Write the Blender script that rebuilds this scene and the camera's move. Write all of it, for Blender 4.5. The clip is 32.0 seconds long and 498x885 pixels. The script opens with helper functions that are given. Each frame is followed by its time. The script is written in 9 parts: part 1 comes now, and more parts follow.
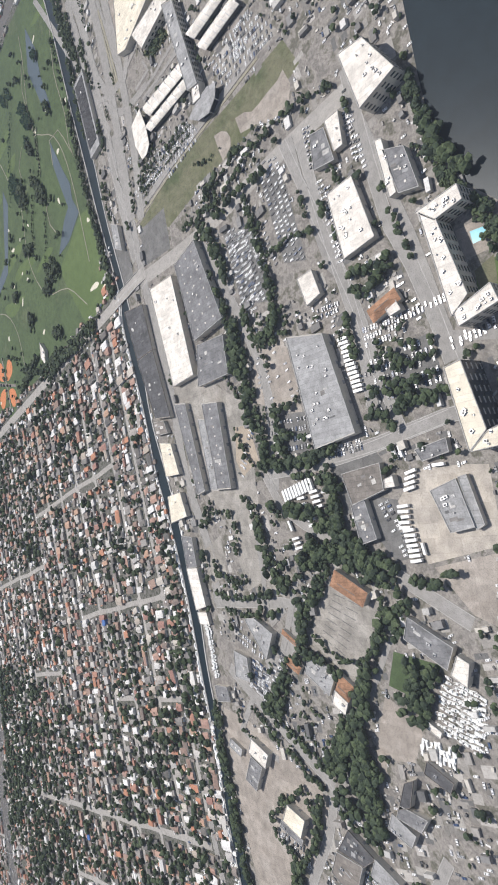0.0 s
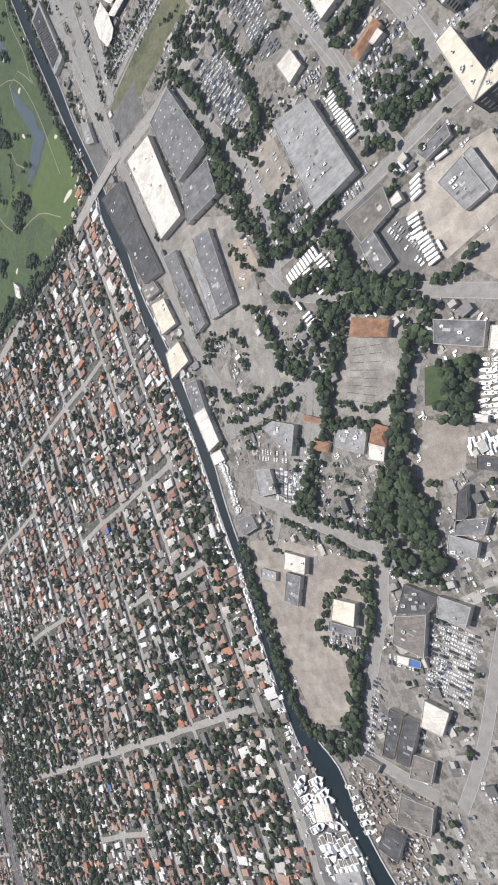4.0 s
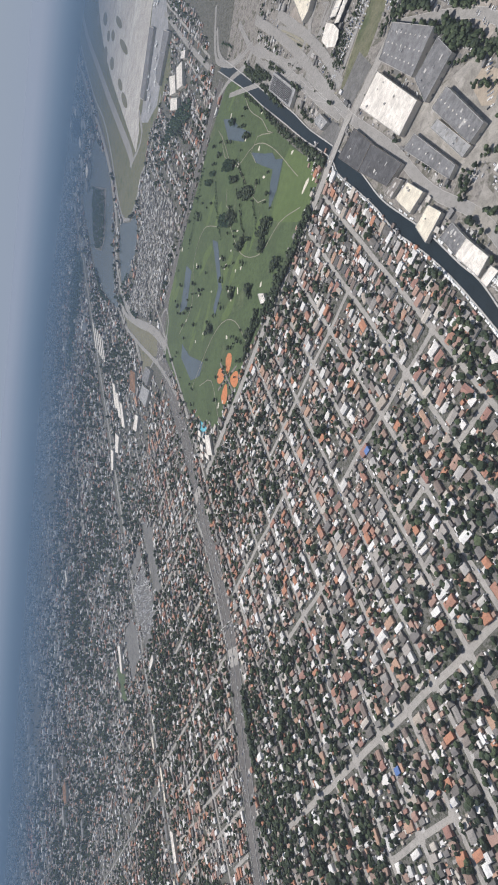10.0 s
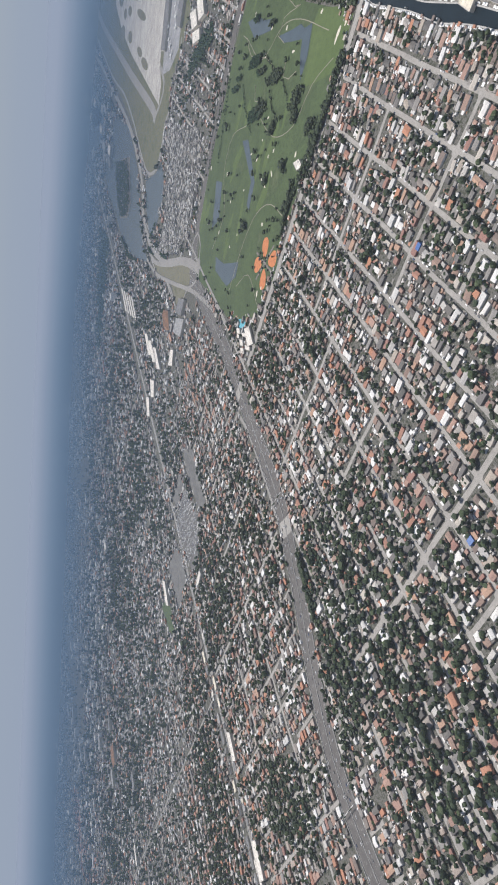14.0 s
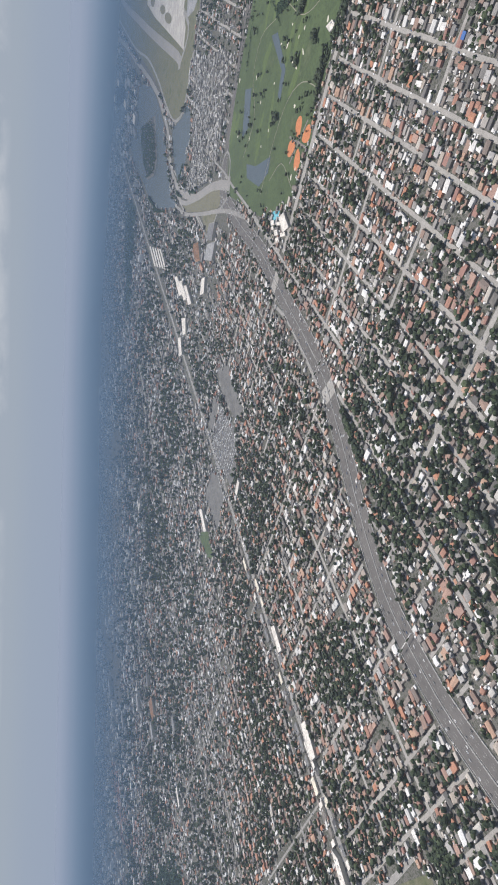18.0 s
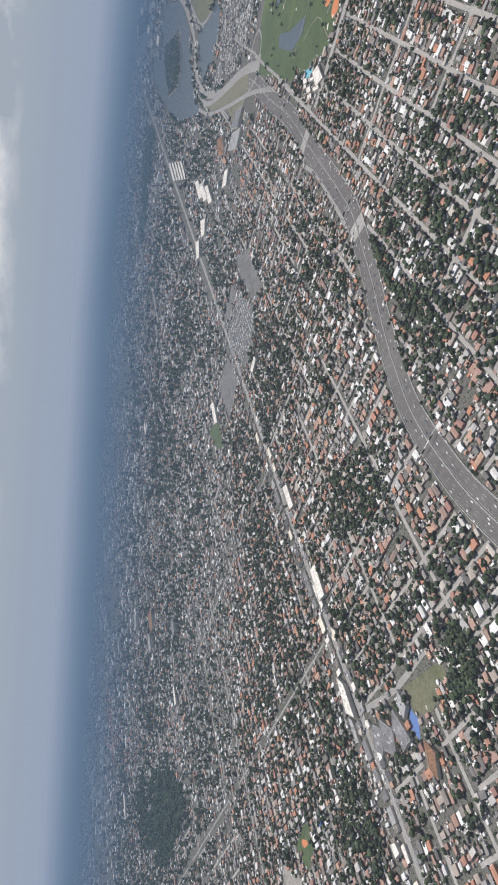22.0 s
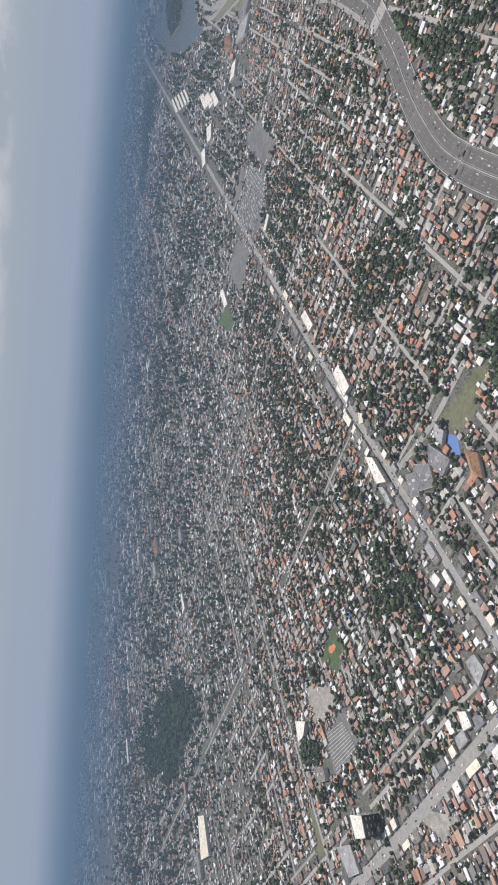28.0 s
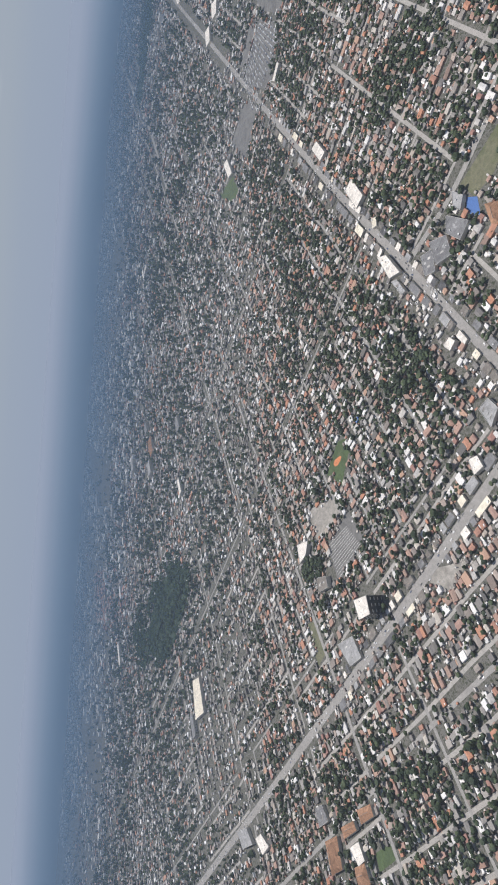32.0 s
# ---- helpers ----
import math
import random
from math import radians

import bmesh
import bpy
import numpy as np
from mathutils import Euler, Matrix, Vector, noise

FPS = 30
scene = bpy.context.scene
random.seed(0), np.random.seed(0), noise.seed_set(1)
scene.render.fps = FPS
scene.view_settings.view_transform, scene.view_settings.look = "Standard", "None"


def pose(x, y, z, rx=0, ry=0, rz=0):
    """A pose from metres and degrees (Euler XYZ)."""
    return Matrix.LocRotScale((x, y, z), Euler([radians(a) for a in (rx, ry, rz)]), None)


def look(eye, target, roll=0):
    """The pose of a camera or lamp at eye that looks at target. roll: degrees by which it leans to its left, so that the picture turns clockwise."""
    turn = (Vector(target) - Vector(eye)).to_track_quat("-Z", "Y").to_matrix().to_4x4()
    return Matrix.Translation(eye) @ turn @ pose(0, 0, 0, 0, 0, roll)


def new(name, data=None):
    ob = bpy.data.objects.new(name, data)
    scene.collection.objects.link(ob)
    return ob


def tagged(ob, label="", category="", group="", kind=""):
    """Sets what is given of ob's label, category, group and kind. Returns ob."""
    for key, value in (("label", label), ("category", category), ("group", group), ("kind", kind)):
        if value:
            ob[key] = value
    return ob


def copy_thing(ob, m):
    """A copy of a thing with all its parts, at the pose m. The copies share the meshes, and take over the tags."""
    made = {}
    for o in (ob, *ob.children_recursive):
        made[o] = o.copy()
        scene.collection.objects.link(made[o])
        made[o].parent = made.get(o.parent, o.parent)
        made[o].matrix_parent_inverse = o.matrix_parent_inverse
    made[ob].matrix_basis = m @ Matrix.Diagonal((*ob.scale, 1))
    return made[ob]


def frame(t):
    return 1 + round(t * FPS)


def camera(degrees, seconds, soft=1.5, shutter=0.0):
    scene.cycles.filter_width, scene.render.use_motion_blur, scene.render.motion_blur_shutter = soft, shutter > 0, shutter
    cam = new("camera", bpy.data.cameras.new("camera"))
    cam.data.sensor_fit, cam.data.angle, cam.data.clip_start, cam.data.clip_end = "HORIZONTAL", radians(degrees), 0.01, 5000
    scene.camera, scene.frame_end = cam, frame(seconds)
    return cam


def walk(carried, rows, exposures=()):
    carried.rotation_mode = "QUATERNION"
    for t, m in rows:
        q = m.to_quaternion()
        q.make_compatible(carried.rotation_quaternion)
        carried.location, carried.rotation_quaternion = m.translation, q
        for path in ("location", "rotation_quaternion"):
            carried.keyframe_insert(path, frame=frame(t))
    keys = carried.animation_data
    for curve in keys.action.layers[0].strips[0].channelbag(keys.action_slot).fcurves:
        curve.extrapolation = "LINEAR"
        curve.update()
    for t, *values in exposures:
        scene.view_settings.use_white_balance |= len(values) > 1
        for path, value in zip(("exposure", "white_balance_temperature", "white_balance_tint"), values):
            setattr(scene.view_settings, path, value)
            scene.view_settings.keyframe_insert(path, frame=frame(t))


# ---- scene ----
# Camera: flown along the city, its picture turned on its side.
# Rows: seconds, place, and the turn about x, y and z.
cam = camera(43.51, 32.0, soft=1.95)
PATH = [
    (0, 0.00, 0.00, 207.97, -4.50, 50.90, -152.27),
    (0.5, -7.78, 15.84, 211.24, -3.77, 50.32, -151.23),
    (1, -14.83, 32.07, 214.46, -3.48, 49.50, -152.17),
    (1.5, -21.21, 48.69, 217.61, -2.41, 48.67, -152.67),
    (2, -27.06, 65.67, 220.68, -1.62, 48.29, -153.36),
    (2.5, -32.44, 82.98, 223.69, -1.19, 47.75, -154.66),
    (3, -37.37, 100.52, 226.61, -1.44, 47.73, -155.56),
    (3.5, -41.83, 118.24, 229.31, -4.05, 47.13, -159.76),
    (4, -45.65, 136.27, 231.35, -4.59, 46.82, -162.00),
    (4.5, -49.22, 154.43, 233.13, -4.27, 46.66, -163.43),
    (5, -52.46, 172.62, 234.70, -3.48, 46.63, -164.45),
    (5.5, -55.27, 190.73, 236.13, -2.57, 46.70, -165.47),
    (6, -57.03, 208.66, 237.19, -1.23, 47.01, -166.35),
    (6.5, -58.14, 226.44, 238.09, -0.26, 48.94, -167.25),
    (7, -58.59, 243.97, 238.90, 0.08, 51.44, -169.12),
    (7.5, -58.33, 261.19, 239.67, 1.73, 53.71, -169.17),
    (8, -57.44, 278.18, 240.40, 2.91, 57.10, -169.48),
    (8.5, -56.22, 295.12, 241.16, 4.67, 60.76, -169.16),
    (9, -55.07, 312.18, 242.03, 6.52, 62.89, -168.76),
    (9.5, -54.25, 329.50, 243.10, 7.94, 64.66, -169.21),
    (10, -53.72, 347.12, 244.37, 9.28, 65.85, -168.84),
    (10.5, -53.32, 364.96, 245.74, 8.40, 66.73, -170.63),
    (11, -52.88, 382.93, 247.10, 8.26, 67.09, -171.49),
    (11.5, -52.29, 400.99, 248.37, 8.37, 67.58, -171.50),
    (12, -51.63, 419.11, 249.56, 6.34, 67.87, -173.90),
    (12.5, -50.95, 437.21, 250.69, 5.57, 68.06, -174.89),
    (13, -50.17, 455.25, 251.84, 3.68, 68.12, -176.72),
    (13.5, -49.16, 473.22, 253.05, 4.80, 68.32, -175.37),
    (14, -47.85, 491.06, 254.30, 5.40, 68.47, -174.78),
    (14.5, -46.32, 508.75, 255.53, 4.80, 69.21, -175.52),
    (15, -44.62, 526.31, 256.57, 5.38, 69.77, -175.06),
    (15.5, -42.85, 543.82, 257.54, 6.62, 70.26, -173.92),
    (16, -41.05, 561.25, 258.45, 7.49, 70.61, -173.16),
    (16.5, -39.23, 578.58, 259.29, 6.88, 70.76, -173.89),
    (17, -37.40, 595.67, 259.97, 2.97, 70.39, -177.98),
    (17.5, -35.55, 612.56, 260.70, 2.26, 70.64, -178.85),
    (18, -33.68, 629.27, 261.63, 3.05, 70.93, -178.37),
    (18.5, -31.86, 645.91, 262.83, 2.72, 71.64, -178.96),
    (19, -30.18, 662.64, 264.31, 2.36, 72.24, -179.51),
    (19.5, -28.77, 679.65, 265.98, 2.06, 72.74, 179.91),
    (20, -27.63, 697.04, 267.71, 2.71, 73.03, -179.48),
    (20.5, -26.69, 714.80, 269.38, 4.09, 73.01, -177.01),
    (21, -25.79, 732.86, 270.86, 4.55, 71.77, -175.25),
    (21.5, -24.77, 751.15, 272.14, 6.13, 70.82, -173.22),
    (22, -23.59, 769.60, 273.30, 9.71, 70.67, -169.61),
    (22.5, -22.24, 788.11, 274.48, 7.56, 70.87, -172.39),
    (23, -20.74, 806.56, 275.75, 6.48, 70.87, -173.89),
    (23.5, -19.09, 824.87, 277.14, 6.93, 70.52, -173.67),
    (24, -17.38, 843.09, 278.59, 7.16, 70.39, -174.07),
    (24.5, -15.78, 861.32, 280.03, 7.35, 70.36, -174.37),
    (25, -14.39, 879.67, 281.36, 7.13, 70.49, -174.48),
    (25.5, -13.24, 898.15, 282.50, 6.81, 70.21, -175.02),
    (26, -12.22, 916.70, 283.43, 7.88, 70.11, -173.93),
    (26.5, -11.14, 935.26, 284.23, 8.92, 70.25, -172.33),
    (27, -9.59, 953.53, 284.91, 9.55, 70.22, -171.64),
    (27.5, -7.82, 971.64, 285.53, 10.02, 70.11, -171.33),
    (28, -6.07, 989.81, 286.22, 10.23, 69.97, -171.33),
    (28.5, -4.59, 1008.24, 287.13, 10.09, 69.88, -171.57),
    (29, -3.69, 1027.24, 288.54, 9.12, 69.86, -172.42),
    (29.5, -3.08, 1046.48, 290.10, 7.90, 70.00, -172.79),
    (30, -2.66, 1065.87, 291.68, 8.40, 69.57, -170.76),
    (30.5, -2.27, 1085.32, 293.19, 9.39, 68.88, -168.42),
    (31, -1.75, 1104.71, 294.58, 9.28, 68.52, -168.50),
    (31.5, -1.00, 1123.96, 295.86, 9.95, 68.50, -168.19),
    (32, -0.00, 1143.04, 297.02, 10.17, 68.50, -168.57),
]
EXPOSURES = [(0, 0.07), (2, 0.08), (6, 0.05), (7, 0.11), (8, 0.13), (10, -0.05), (12, -0.01), (14, 0.03), (17, 0.06), (20, 0.08), (21, 0.1), (22, 0.04), (24, 0.06), (26, 0.06), (30, 0.05), (32, 0.03)]
walk(cam, [(t, pose(x, y, z, rx, ry, rz)) for t, x, y, z, rx, ry, rz in PATH], EXPOSURES)

# ---- light ----
world = bpy.data.worlds.new("hazy_sky")
scene.world = world
world.use_nodes = True
wn, wl = world.node_tree.nodes, world.node_tree.links
SUN_UP, SUN_TURN = 58.0, 12.0          # elevation, and azimuth from +x towards +y
sky = wn.new("ShaderNodeTexSky")
sky.sky_type, sky.sun_disc = "NISHITA", False
sky.sun_elevation, sky.sun_rotation = radians(SUN_UP), radians(90 - SUN_TURN)
sky.air_density, sky.dust_density, sky.ozone_density = 1.0, 1.2, 2.0
way = wn.new("ShaderNodeTexCoord")
split = wn.new("ShaderNodeSeparateXYZ")
wl.new(way.outputs["Generated"], split.inputs[0])
# Sky above the horizon: pale haze low down, thin cloud higher up; below it the background takes the painted haze's
# tint.
ramp = wn.new("ShaderNodeValToRGB")
band = wn.new("ShaderNodeMapRange")
band.inputs["From Min"].default_value, band.inputs["From Max"].default_value = -0.10, 0.30
wl.new(split.outputs["Z"], band.inputs["Value"])
stops = [(0.0, (0.30, 0.357, 0.464)), (0.15, (0.302, 0.359, 0.466)), (0.25, (0.314, 0.370, 0.464)), (0.32, (0.336, 0.388, 0.462)),
         (0.45, (0.352, 0.396, 0.468)), (1.0, (0.34, 0.40, 0.52))]
els = ramp.color_ramp.elements
els[0].position, els[0].color = stops[0][0], (*stops[0][1], 1)
els[1].position, els[1].color = stops[-1][0], (*stops[-1][1], 1)
for p, c in stops[1:-1]:
    e = els.new(p)
    e.color = (*c, 1)
wl.new(band.outputs[0], ramp.inputs[0])
squash = wn.new("ShaderNodeMapping")
squash.inputs["Scale"].default_value = (1, 1, 2.2)
wl.new(way.outputs["Generated"], squash.inputs[0])
puff = wn.new("ShaderNodeTexNoise")
puff.inputs["Scale"].default_value, puff.inputs["Detail"].default_value, puff.inputs["Roughness"].default_value = 7.0, 8.0, 0.6
wl.new(squash.outputs[0], puff.inputs["Vector"])
thick = wn.new("ShaderNodeMapRange")
thick.inputs["From Min"].default_value, thick.inputs["From Max"].default_value = 0.45, 0.66
wl.new(puff.outputs["Fac"], thick.inputs["Value"])
high = wn.new("ShaderNodeMapRange")
high.inputs["From Min"].default_value, high.inputs["From Max"].default_value = 0.035, 0.075
wl.new(split.outputs["Z"], high.inputs["Value"])
much = wn.new("ShaderNodeMath")
much.operation = "MULTIPLY"
wl.new(thick.outputs[0], much.inputs[0]), wl.new(high.outputs[0], much.inputs[1])
cloud = wn.new("ShaderNodeMixRGB")
cloud.inputs[2].default_value = (0.80, 0.80, 0.82, 1)
wl.new(much.outputs[0], cloud.inputs[0]), wl.new(ramp.outputs[0], cloud.inputs[1])
# Overhead the clear sky takes over from the haze band.
up = wn.new("ShaderNodeMapRange")
up.inputs["From Min"].default_value, up.inputs["From Max"].default_value = 0.25, 0.6
wl.new(split.outputs["Z"], up.inputs["Value"])
dim = wn.new("ShaderNodeMixRGB")
dim.blend_type = "MULTIPLY"
dim.inputs[0].default_value, dim.inputs[2].default_value = 1.0, (0.10, 0.10, 0.10, 1)
wl.new(sky.outputs[0], dim.inputs[1])
whole = wn.new("ShaderNodeMixRGB")
wl.new(up.outputs[0], whole.inputs[0]), wl.new(cloud.outputs[0], whole.inputs[1]), wl.new(dim.outputs[0], whole.inputs[2])
glow = wn["Background"]
glow.inputs["Strength"].default_value = 1.0
wl.new(whole.outputs[0], glow.inputs[0])

sun = new("sun", bpy.data.lights.new("sun", "SUN"))
sun.data.energy, sun.data.angle, sun.data.color = 4.9, radians(1.5), (1.0, 0.948, 0.895)
sun.matrix_world = look((0, 0, 500), (-math.cos(radians(SUN_TURN)) * math.cos(radians(SUN_UP)), -math.sin(radians(SUN_TURN)) * math.cos(radians(SUN_UP)), 500 - math.sin(radians(SUN_UP))))

# ---- materials ----
def material(name, colours, scale=0.5, rough=0.85, vary=0.35, by="object", metal=0.0, bump=0.0, fine=0.0, spec=0.3, seams=0.0, seam_at=(7.0, 2.4)):
    """A surface whose colour is picked from colours by chance per object ("object"), per loose piece ("piece") or by a broad noise ("noise"),
    then mottled at two scales."""
    m = bpy.data.materials.new(name)
    m.use_nodes = True
    n, l = m.node_tree.nodes, m.node_tree.links
    b = n["Principled BSDF"]
    b.inputs["Roughness"].default_value, b.inputs["Metallic"].default_value = rough, metal
    b.inputs["Specular IOR Level"].default_value = spec
    place = n.new("ShaderNodeNewGeometry")
    r = n.new("ShaderNodeValToRGB")
    e = r.color_ramp.elements
    k = len(colours)
    if by == "noise":
        src = n.new("ShaderNodeTexNoise")
        src.inputs["Scale"].default_value, src.inputs["Detail"].default_value, src.inputs["Roughness"].default_value = scale * 0.12, 6.0, 0.65
        l.new(place.outputs["Position"], src.inputs["Vector"])
        stretch = n.new("ShaderNodeMapRange")
        stretch.inputs["From Min"].default_value, stretch.inputs["From Max"].default_value = 0.3, 0.7
        l.new(src.outputs["Fac"], stretch.inputs["Value"])
        l.new(stretch.outputs[0], r.inputs[0])
    else:
        r.color_ramp.interpolation = "CONSTANT"
        if by == "object":
            src = n.new("ShaderNodeObjectInfo")
            l.new(src.outputs["Random"], r.inputs[0])
        else:
            l.new(place.outputs["Random Per Island"], r.inputs[0])
    e[0].color = (*colours[0], 1)
    e[0].position = 0
    if k > 1:
        e[1].color = (*colours[-1], 1)
        e[1].position = (k - 1) / k if by != "noise" else 1.0
        for i in range(1, k - 1):
            e.new(i / k if by != "noise" else i / (k - 1)).color = (*colours[i], 1)
    else:
        e[1].color = (*colours[0], 1)
    grain = n.new("ShaderNodeTexNoise")
    grain.inputs["Scale"].default_value, grain.inputs["Detail"].default_value, grain.inputs["Roughness"].default_value = scale, 5.0, 0.6
    l.new(place.outputs["Position"], grain.inputs["Vector"])
    span = n.new("ShaderNodeMapRange")
    span.inputs["From Min"].default_value, span.inputs["From Max"].default_value = 0.25, 0.75
    span.inputs["To Min"].default_value, span.inputs["To Max"].default_value = 1 - vary, 1 + vary
    l.new(grain.outputs["Fac"], span.inputs["Value"])
    mul = n.new("ShaderNodeVectorMath")
    mul.operation = "MULTIPLY"
    l.new(r.outputs[0], mul.inputs[0]), l.new(span.outputs[0], mul.inputs[1])
    out = mul.outputs[0]
    if fine:
        g2 = n.new("ShaderNodeTexNoise")
        g2.inputs["Scale"].default_value, g2.inputs["Detail"].default_value = scale * 7, 3.0
        l.new(place.outputs["Position"], g2.inputs["Vector"])
        s2 = n.new("ShaderNodeMapRange")
        s2.inputs["From Min"].default_value, s2.inputs["From Max"].default_value = 0.3, 0.7
        s2.inputs["To Min"].default_value, s2.inputs["To Max"].default_value = 1 - fine, 1 + fine
        l.new(g2.outputs["Fac"], s2.inputs["Value"])
        m2 = n.new("ShaderNodeVectorMath")
        m2.operation = "MULTIPLY"
        l.new(out, m2.inputs[0]), l.new(s2.outputs[0], m2.inputs[1])
        out = m2.outputs[0]
    if seams:
        # Sheet joints and repaired bays along the building grid, broken up by stains.
        turn = n.new("ShaderNodeMapping")
        turn.inputs["Rotation"].default_value = (0, 0, radians(49.5 + 90))
        l.new(place.outputs["Position"], turn.inputs[0])
        bk = n.new("ShaderNodeTexBrick")
        bk.inputs["Scale"].default_value, bk.inputs["Mortar Size"].default_value = 1.0, 0.10
        bk.inputs["Brick Width"].default_value, bk.inputs["Row Height"].default_value = seam_at
        bk.inputs["Color1"].default_value, bk.inputs["Color2"].default_value = (1.08, 1.08, 1.08, 1), (0.88, 0.88, 0.88, 1)
        d = 1 - seams
        bk.inputs["Mortar"].default_value = (d, d, d, 1)
        l.new(turn.outputs[0], bk.inputs["Vector"])
        big = n.new("ShaderNodeTexNoise")
        big.inputs["Scale"].default_value, big.inputs["Detail"].default_value, big.inputs["Roughness"].default_value = 0.13, 6.0, 0.7
        l.new(place.outputs["Position"], big.inputs["Vector"])
        blotch = n.new("ShaderNodeMapRange")
        blotch.inputs["From Min"].default_value, blotch.inputs["From Max"].default_value = 0.32, 0.6
        blotch.inputs["To Min"].default_value, blotch.inputs["To Max"].default_value = 1 - seams * 1.1, 1.05
        l.new(big.outputs["Fac"], blotch.inputs["Value"])
        for extra in (bk.outputs["Color"], blotch.outputs[0]):
            m3 = n.new("ShaderNodeVectorMath")
            m3.operation = "MULTIPLY"
            l.new(out, m3.inputs[0]), l.new(extra, m3.inputs[1])
            out = m3.outputs[0]
    l.new(out, b.inputs["Base Color"])
    if bump:
        bp = n.new("ShaderNodeBump")
        bp.inputs["Strength"].default_value, bp.inputs["Distance"].default_value = 0.6, bump
        l.new(grain.outputs["Fac"], bp.inputs["Height"])
        l.new(bp.outputs[0], b.inputs["Normal"])
    return m


M_GROUND = material("city_ground", [(0.032, 0.041, 0.025), (0.066, 0.07, 0.05), (0.15, 0.143, 0.132), (0.044, 0.052, 0.033), (0.09, 0.088, 0.076)], 2.0, 0.95, 0.45, "noise", fine=0.35)
M_WORKS = material("patchy_paved_ground", [(0.225, 0.209, 0.19), (0.165, 0.154, 0.141), (0.27, 0.25, 0.228), (0.105, 0.102, 0.08), (0.215, 0.198, 0.179)], 0.9, 0.95, 0.28, "noise", fine=0.25)
M_YARD = material("dusty_concrete", [(0.24, 0.225, 0.20), (0.33, 0.31, 0.28), (0.27, 0.25, 0.22)], 0.2, 0.95, 0.25, "noise", fine=0.15, seams=0.22, seam_at=(9.0, 6.0))
M_PALE = material("pale_gravel", [(0.385, 0.348, 0.308), (0.30, 0.266, 0.232), (0.425, 0.392, 0.352)], 0.25, 0.95, 0.22, "noise", fine=0.12, seams=0.16, seam_at=(9.0, 6.0))
M_TAN = material("tan_dirt", [(0.40, 0.335, 0.265), (0.32, 0.275, 0.22)], 0.3, 0.95, 0.2, "noise", fine=0.15)
M_CONCRETE = material("cream_concrete", [(0.47, 0.42, 0.355), (0.40, 0.365, 0.32), (0.52, 0.475, 0.41)], 0.22, 0.95, 0.2, "noise", fine=0.12, seams=0.14, seam_at=(6.0, 6.0))
M_APRON = material("bleached_apron_concrete", [(0.56, 0.53, 0.49), (0.48, 0.455, 0.42), (0.60, 0.575, 0.54)], 0.05, 0.95, 0.2, "noise", fine=0.1, seams=0.2, seam_at=(24.0, 12.0))
M_ASPHALT = material("worn_asphalt", [(0.13, 0.128, 0.125), (0.19, 0.187, 0.18)], 0.3, 0.9, 0.2, "noise", fine=0.12, seams=0.2, seam_at=(9.0, 6.0))
M_STREET = material("sunbleached_street", [(0.29, 0.276, 0.256), (0.36, 0.342, 0.318)], 0.3, 0.9, 0.18, "noise", fine=0.12)
M_AVENUE = material("grey_avenue_paving", [(0.245, 0.235, 0.222), (0.305, 0.294, 0.278)], 0.3, 0.9, 0.18, "noise", fine=0.12)
M_MOTORWAY = material("grey_motorway_paving", [(0.098, 0.092, 0.088), (0.135, 0.127, 0.121)], 0.15, 0.85, 0.15, "noise", fine=0.08)
M_KERB = material("concrete_barrier", [(0.42, 0.41, 0.39)], 0.5, 0.9, 0.2)
M_LINE = material("white_road_paint", [(0.46, 0.45, 0.43)], 0.8, 0.8, 0.2)
M_TURF = material("mown_turf", [(0.054, 0.084, 0.036), (0.077, 0.111, 0.049), (0.06, 0.088, 0.041), (0.098, 0.122, 0.062)], 0.25, 0.95, 0.22, "noise", fine=0.15)
# Green wood floor with the shade under the trees painted into its colour.
M_SHADE = material("shaded_wood_floor", [(0.016, 0.034, 0.02), (0.026, 0.048, 0.026), (0.04, 0.062, 0.034)], 0.4, 0.95, 0.3, "noise", fine=0.2)
M_FAIRWAY = material("bright_fairway_turf", [(0.084, 0.124, 0.044), (0.102, 0.142, 0.055)], 0.15, 0.95, 0.15, "noise", fine=0.1)
M_LAWN = material("scrubby_lawn", [(0.088, 0.104, 0.05), (0.15, 0.147, 0.095), (0.07, 0.09, 0.044)], 0.3, 0.95, 0.25, "noise", fine=0.2)
M_WATER = material("dark_canal_water", [(0.010, 0.018, 0.024), (0.014, 0.024, 0.03)], 0.1, 0.3, 0.2, "noise", bump=0.03, spec=0.12)
M_LAKE = material("grey_green_lake_water", [(0.06, 0.085, 0.10), (0.07, 0.096, 0.112)], 0.05, 0.25, 0.15, "noise", bump=0.02, spec=0.4)
M_SAND = material("pale_bunker_sand", [(0.62, 0.58, 0.48)], 0.4, 0.95, 0.12)
M_CLAY = material("orange_infield_clay", [(0.52, 0.2, 0.09)], 0.3, 0.95, 0.15, fine=0.1)
M_POOL = material("turquoise_pool_water", [(0.16, 0.50, 0.60)], 0.4, 0.1, 0.15, spec=0.5)
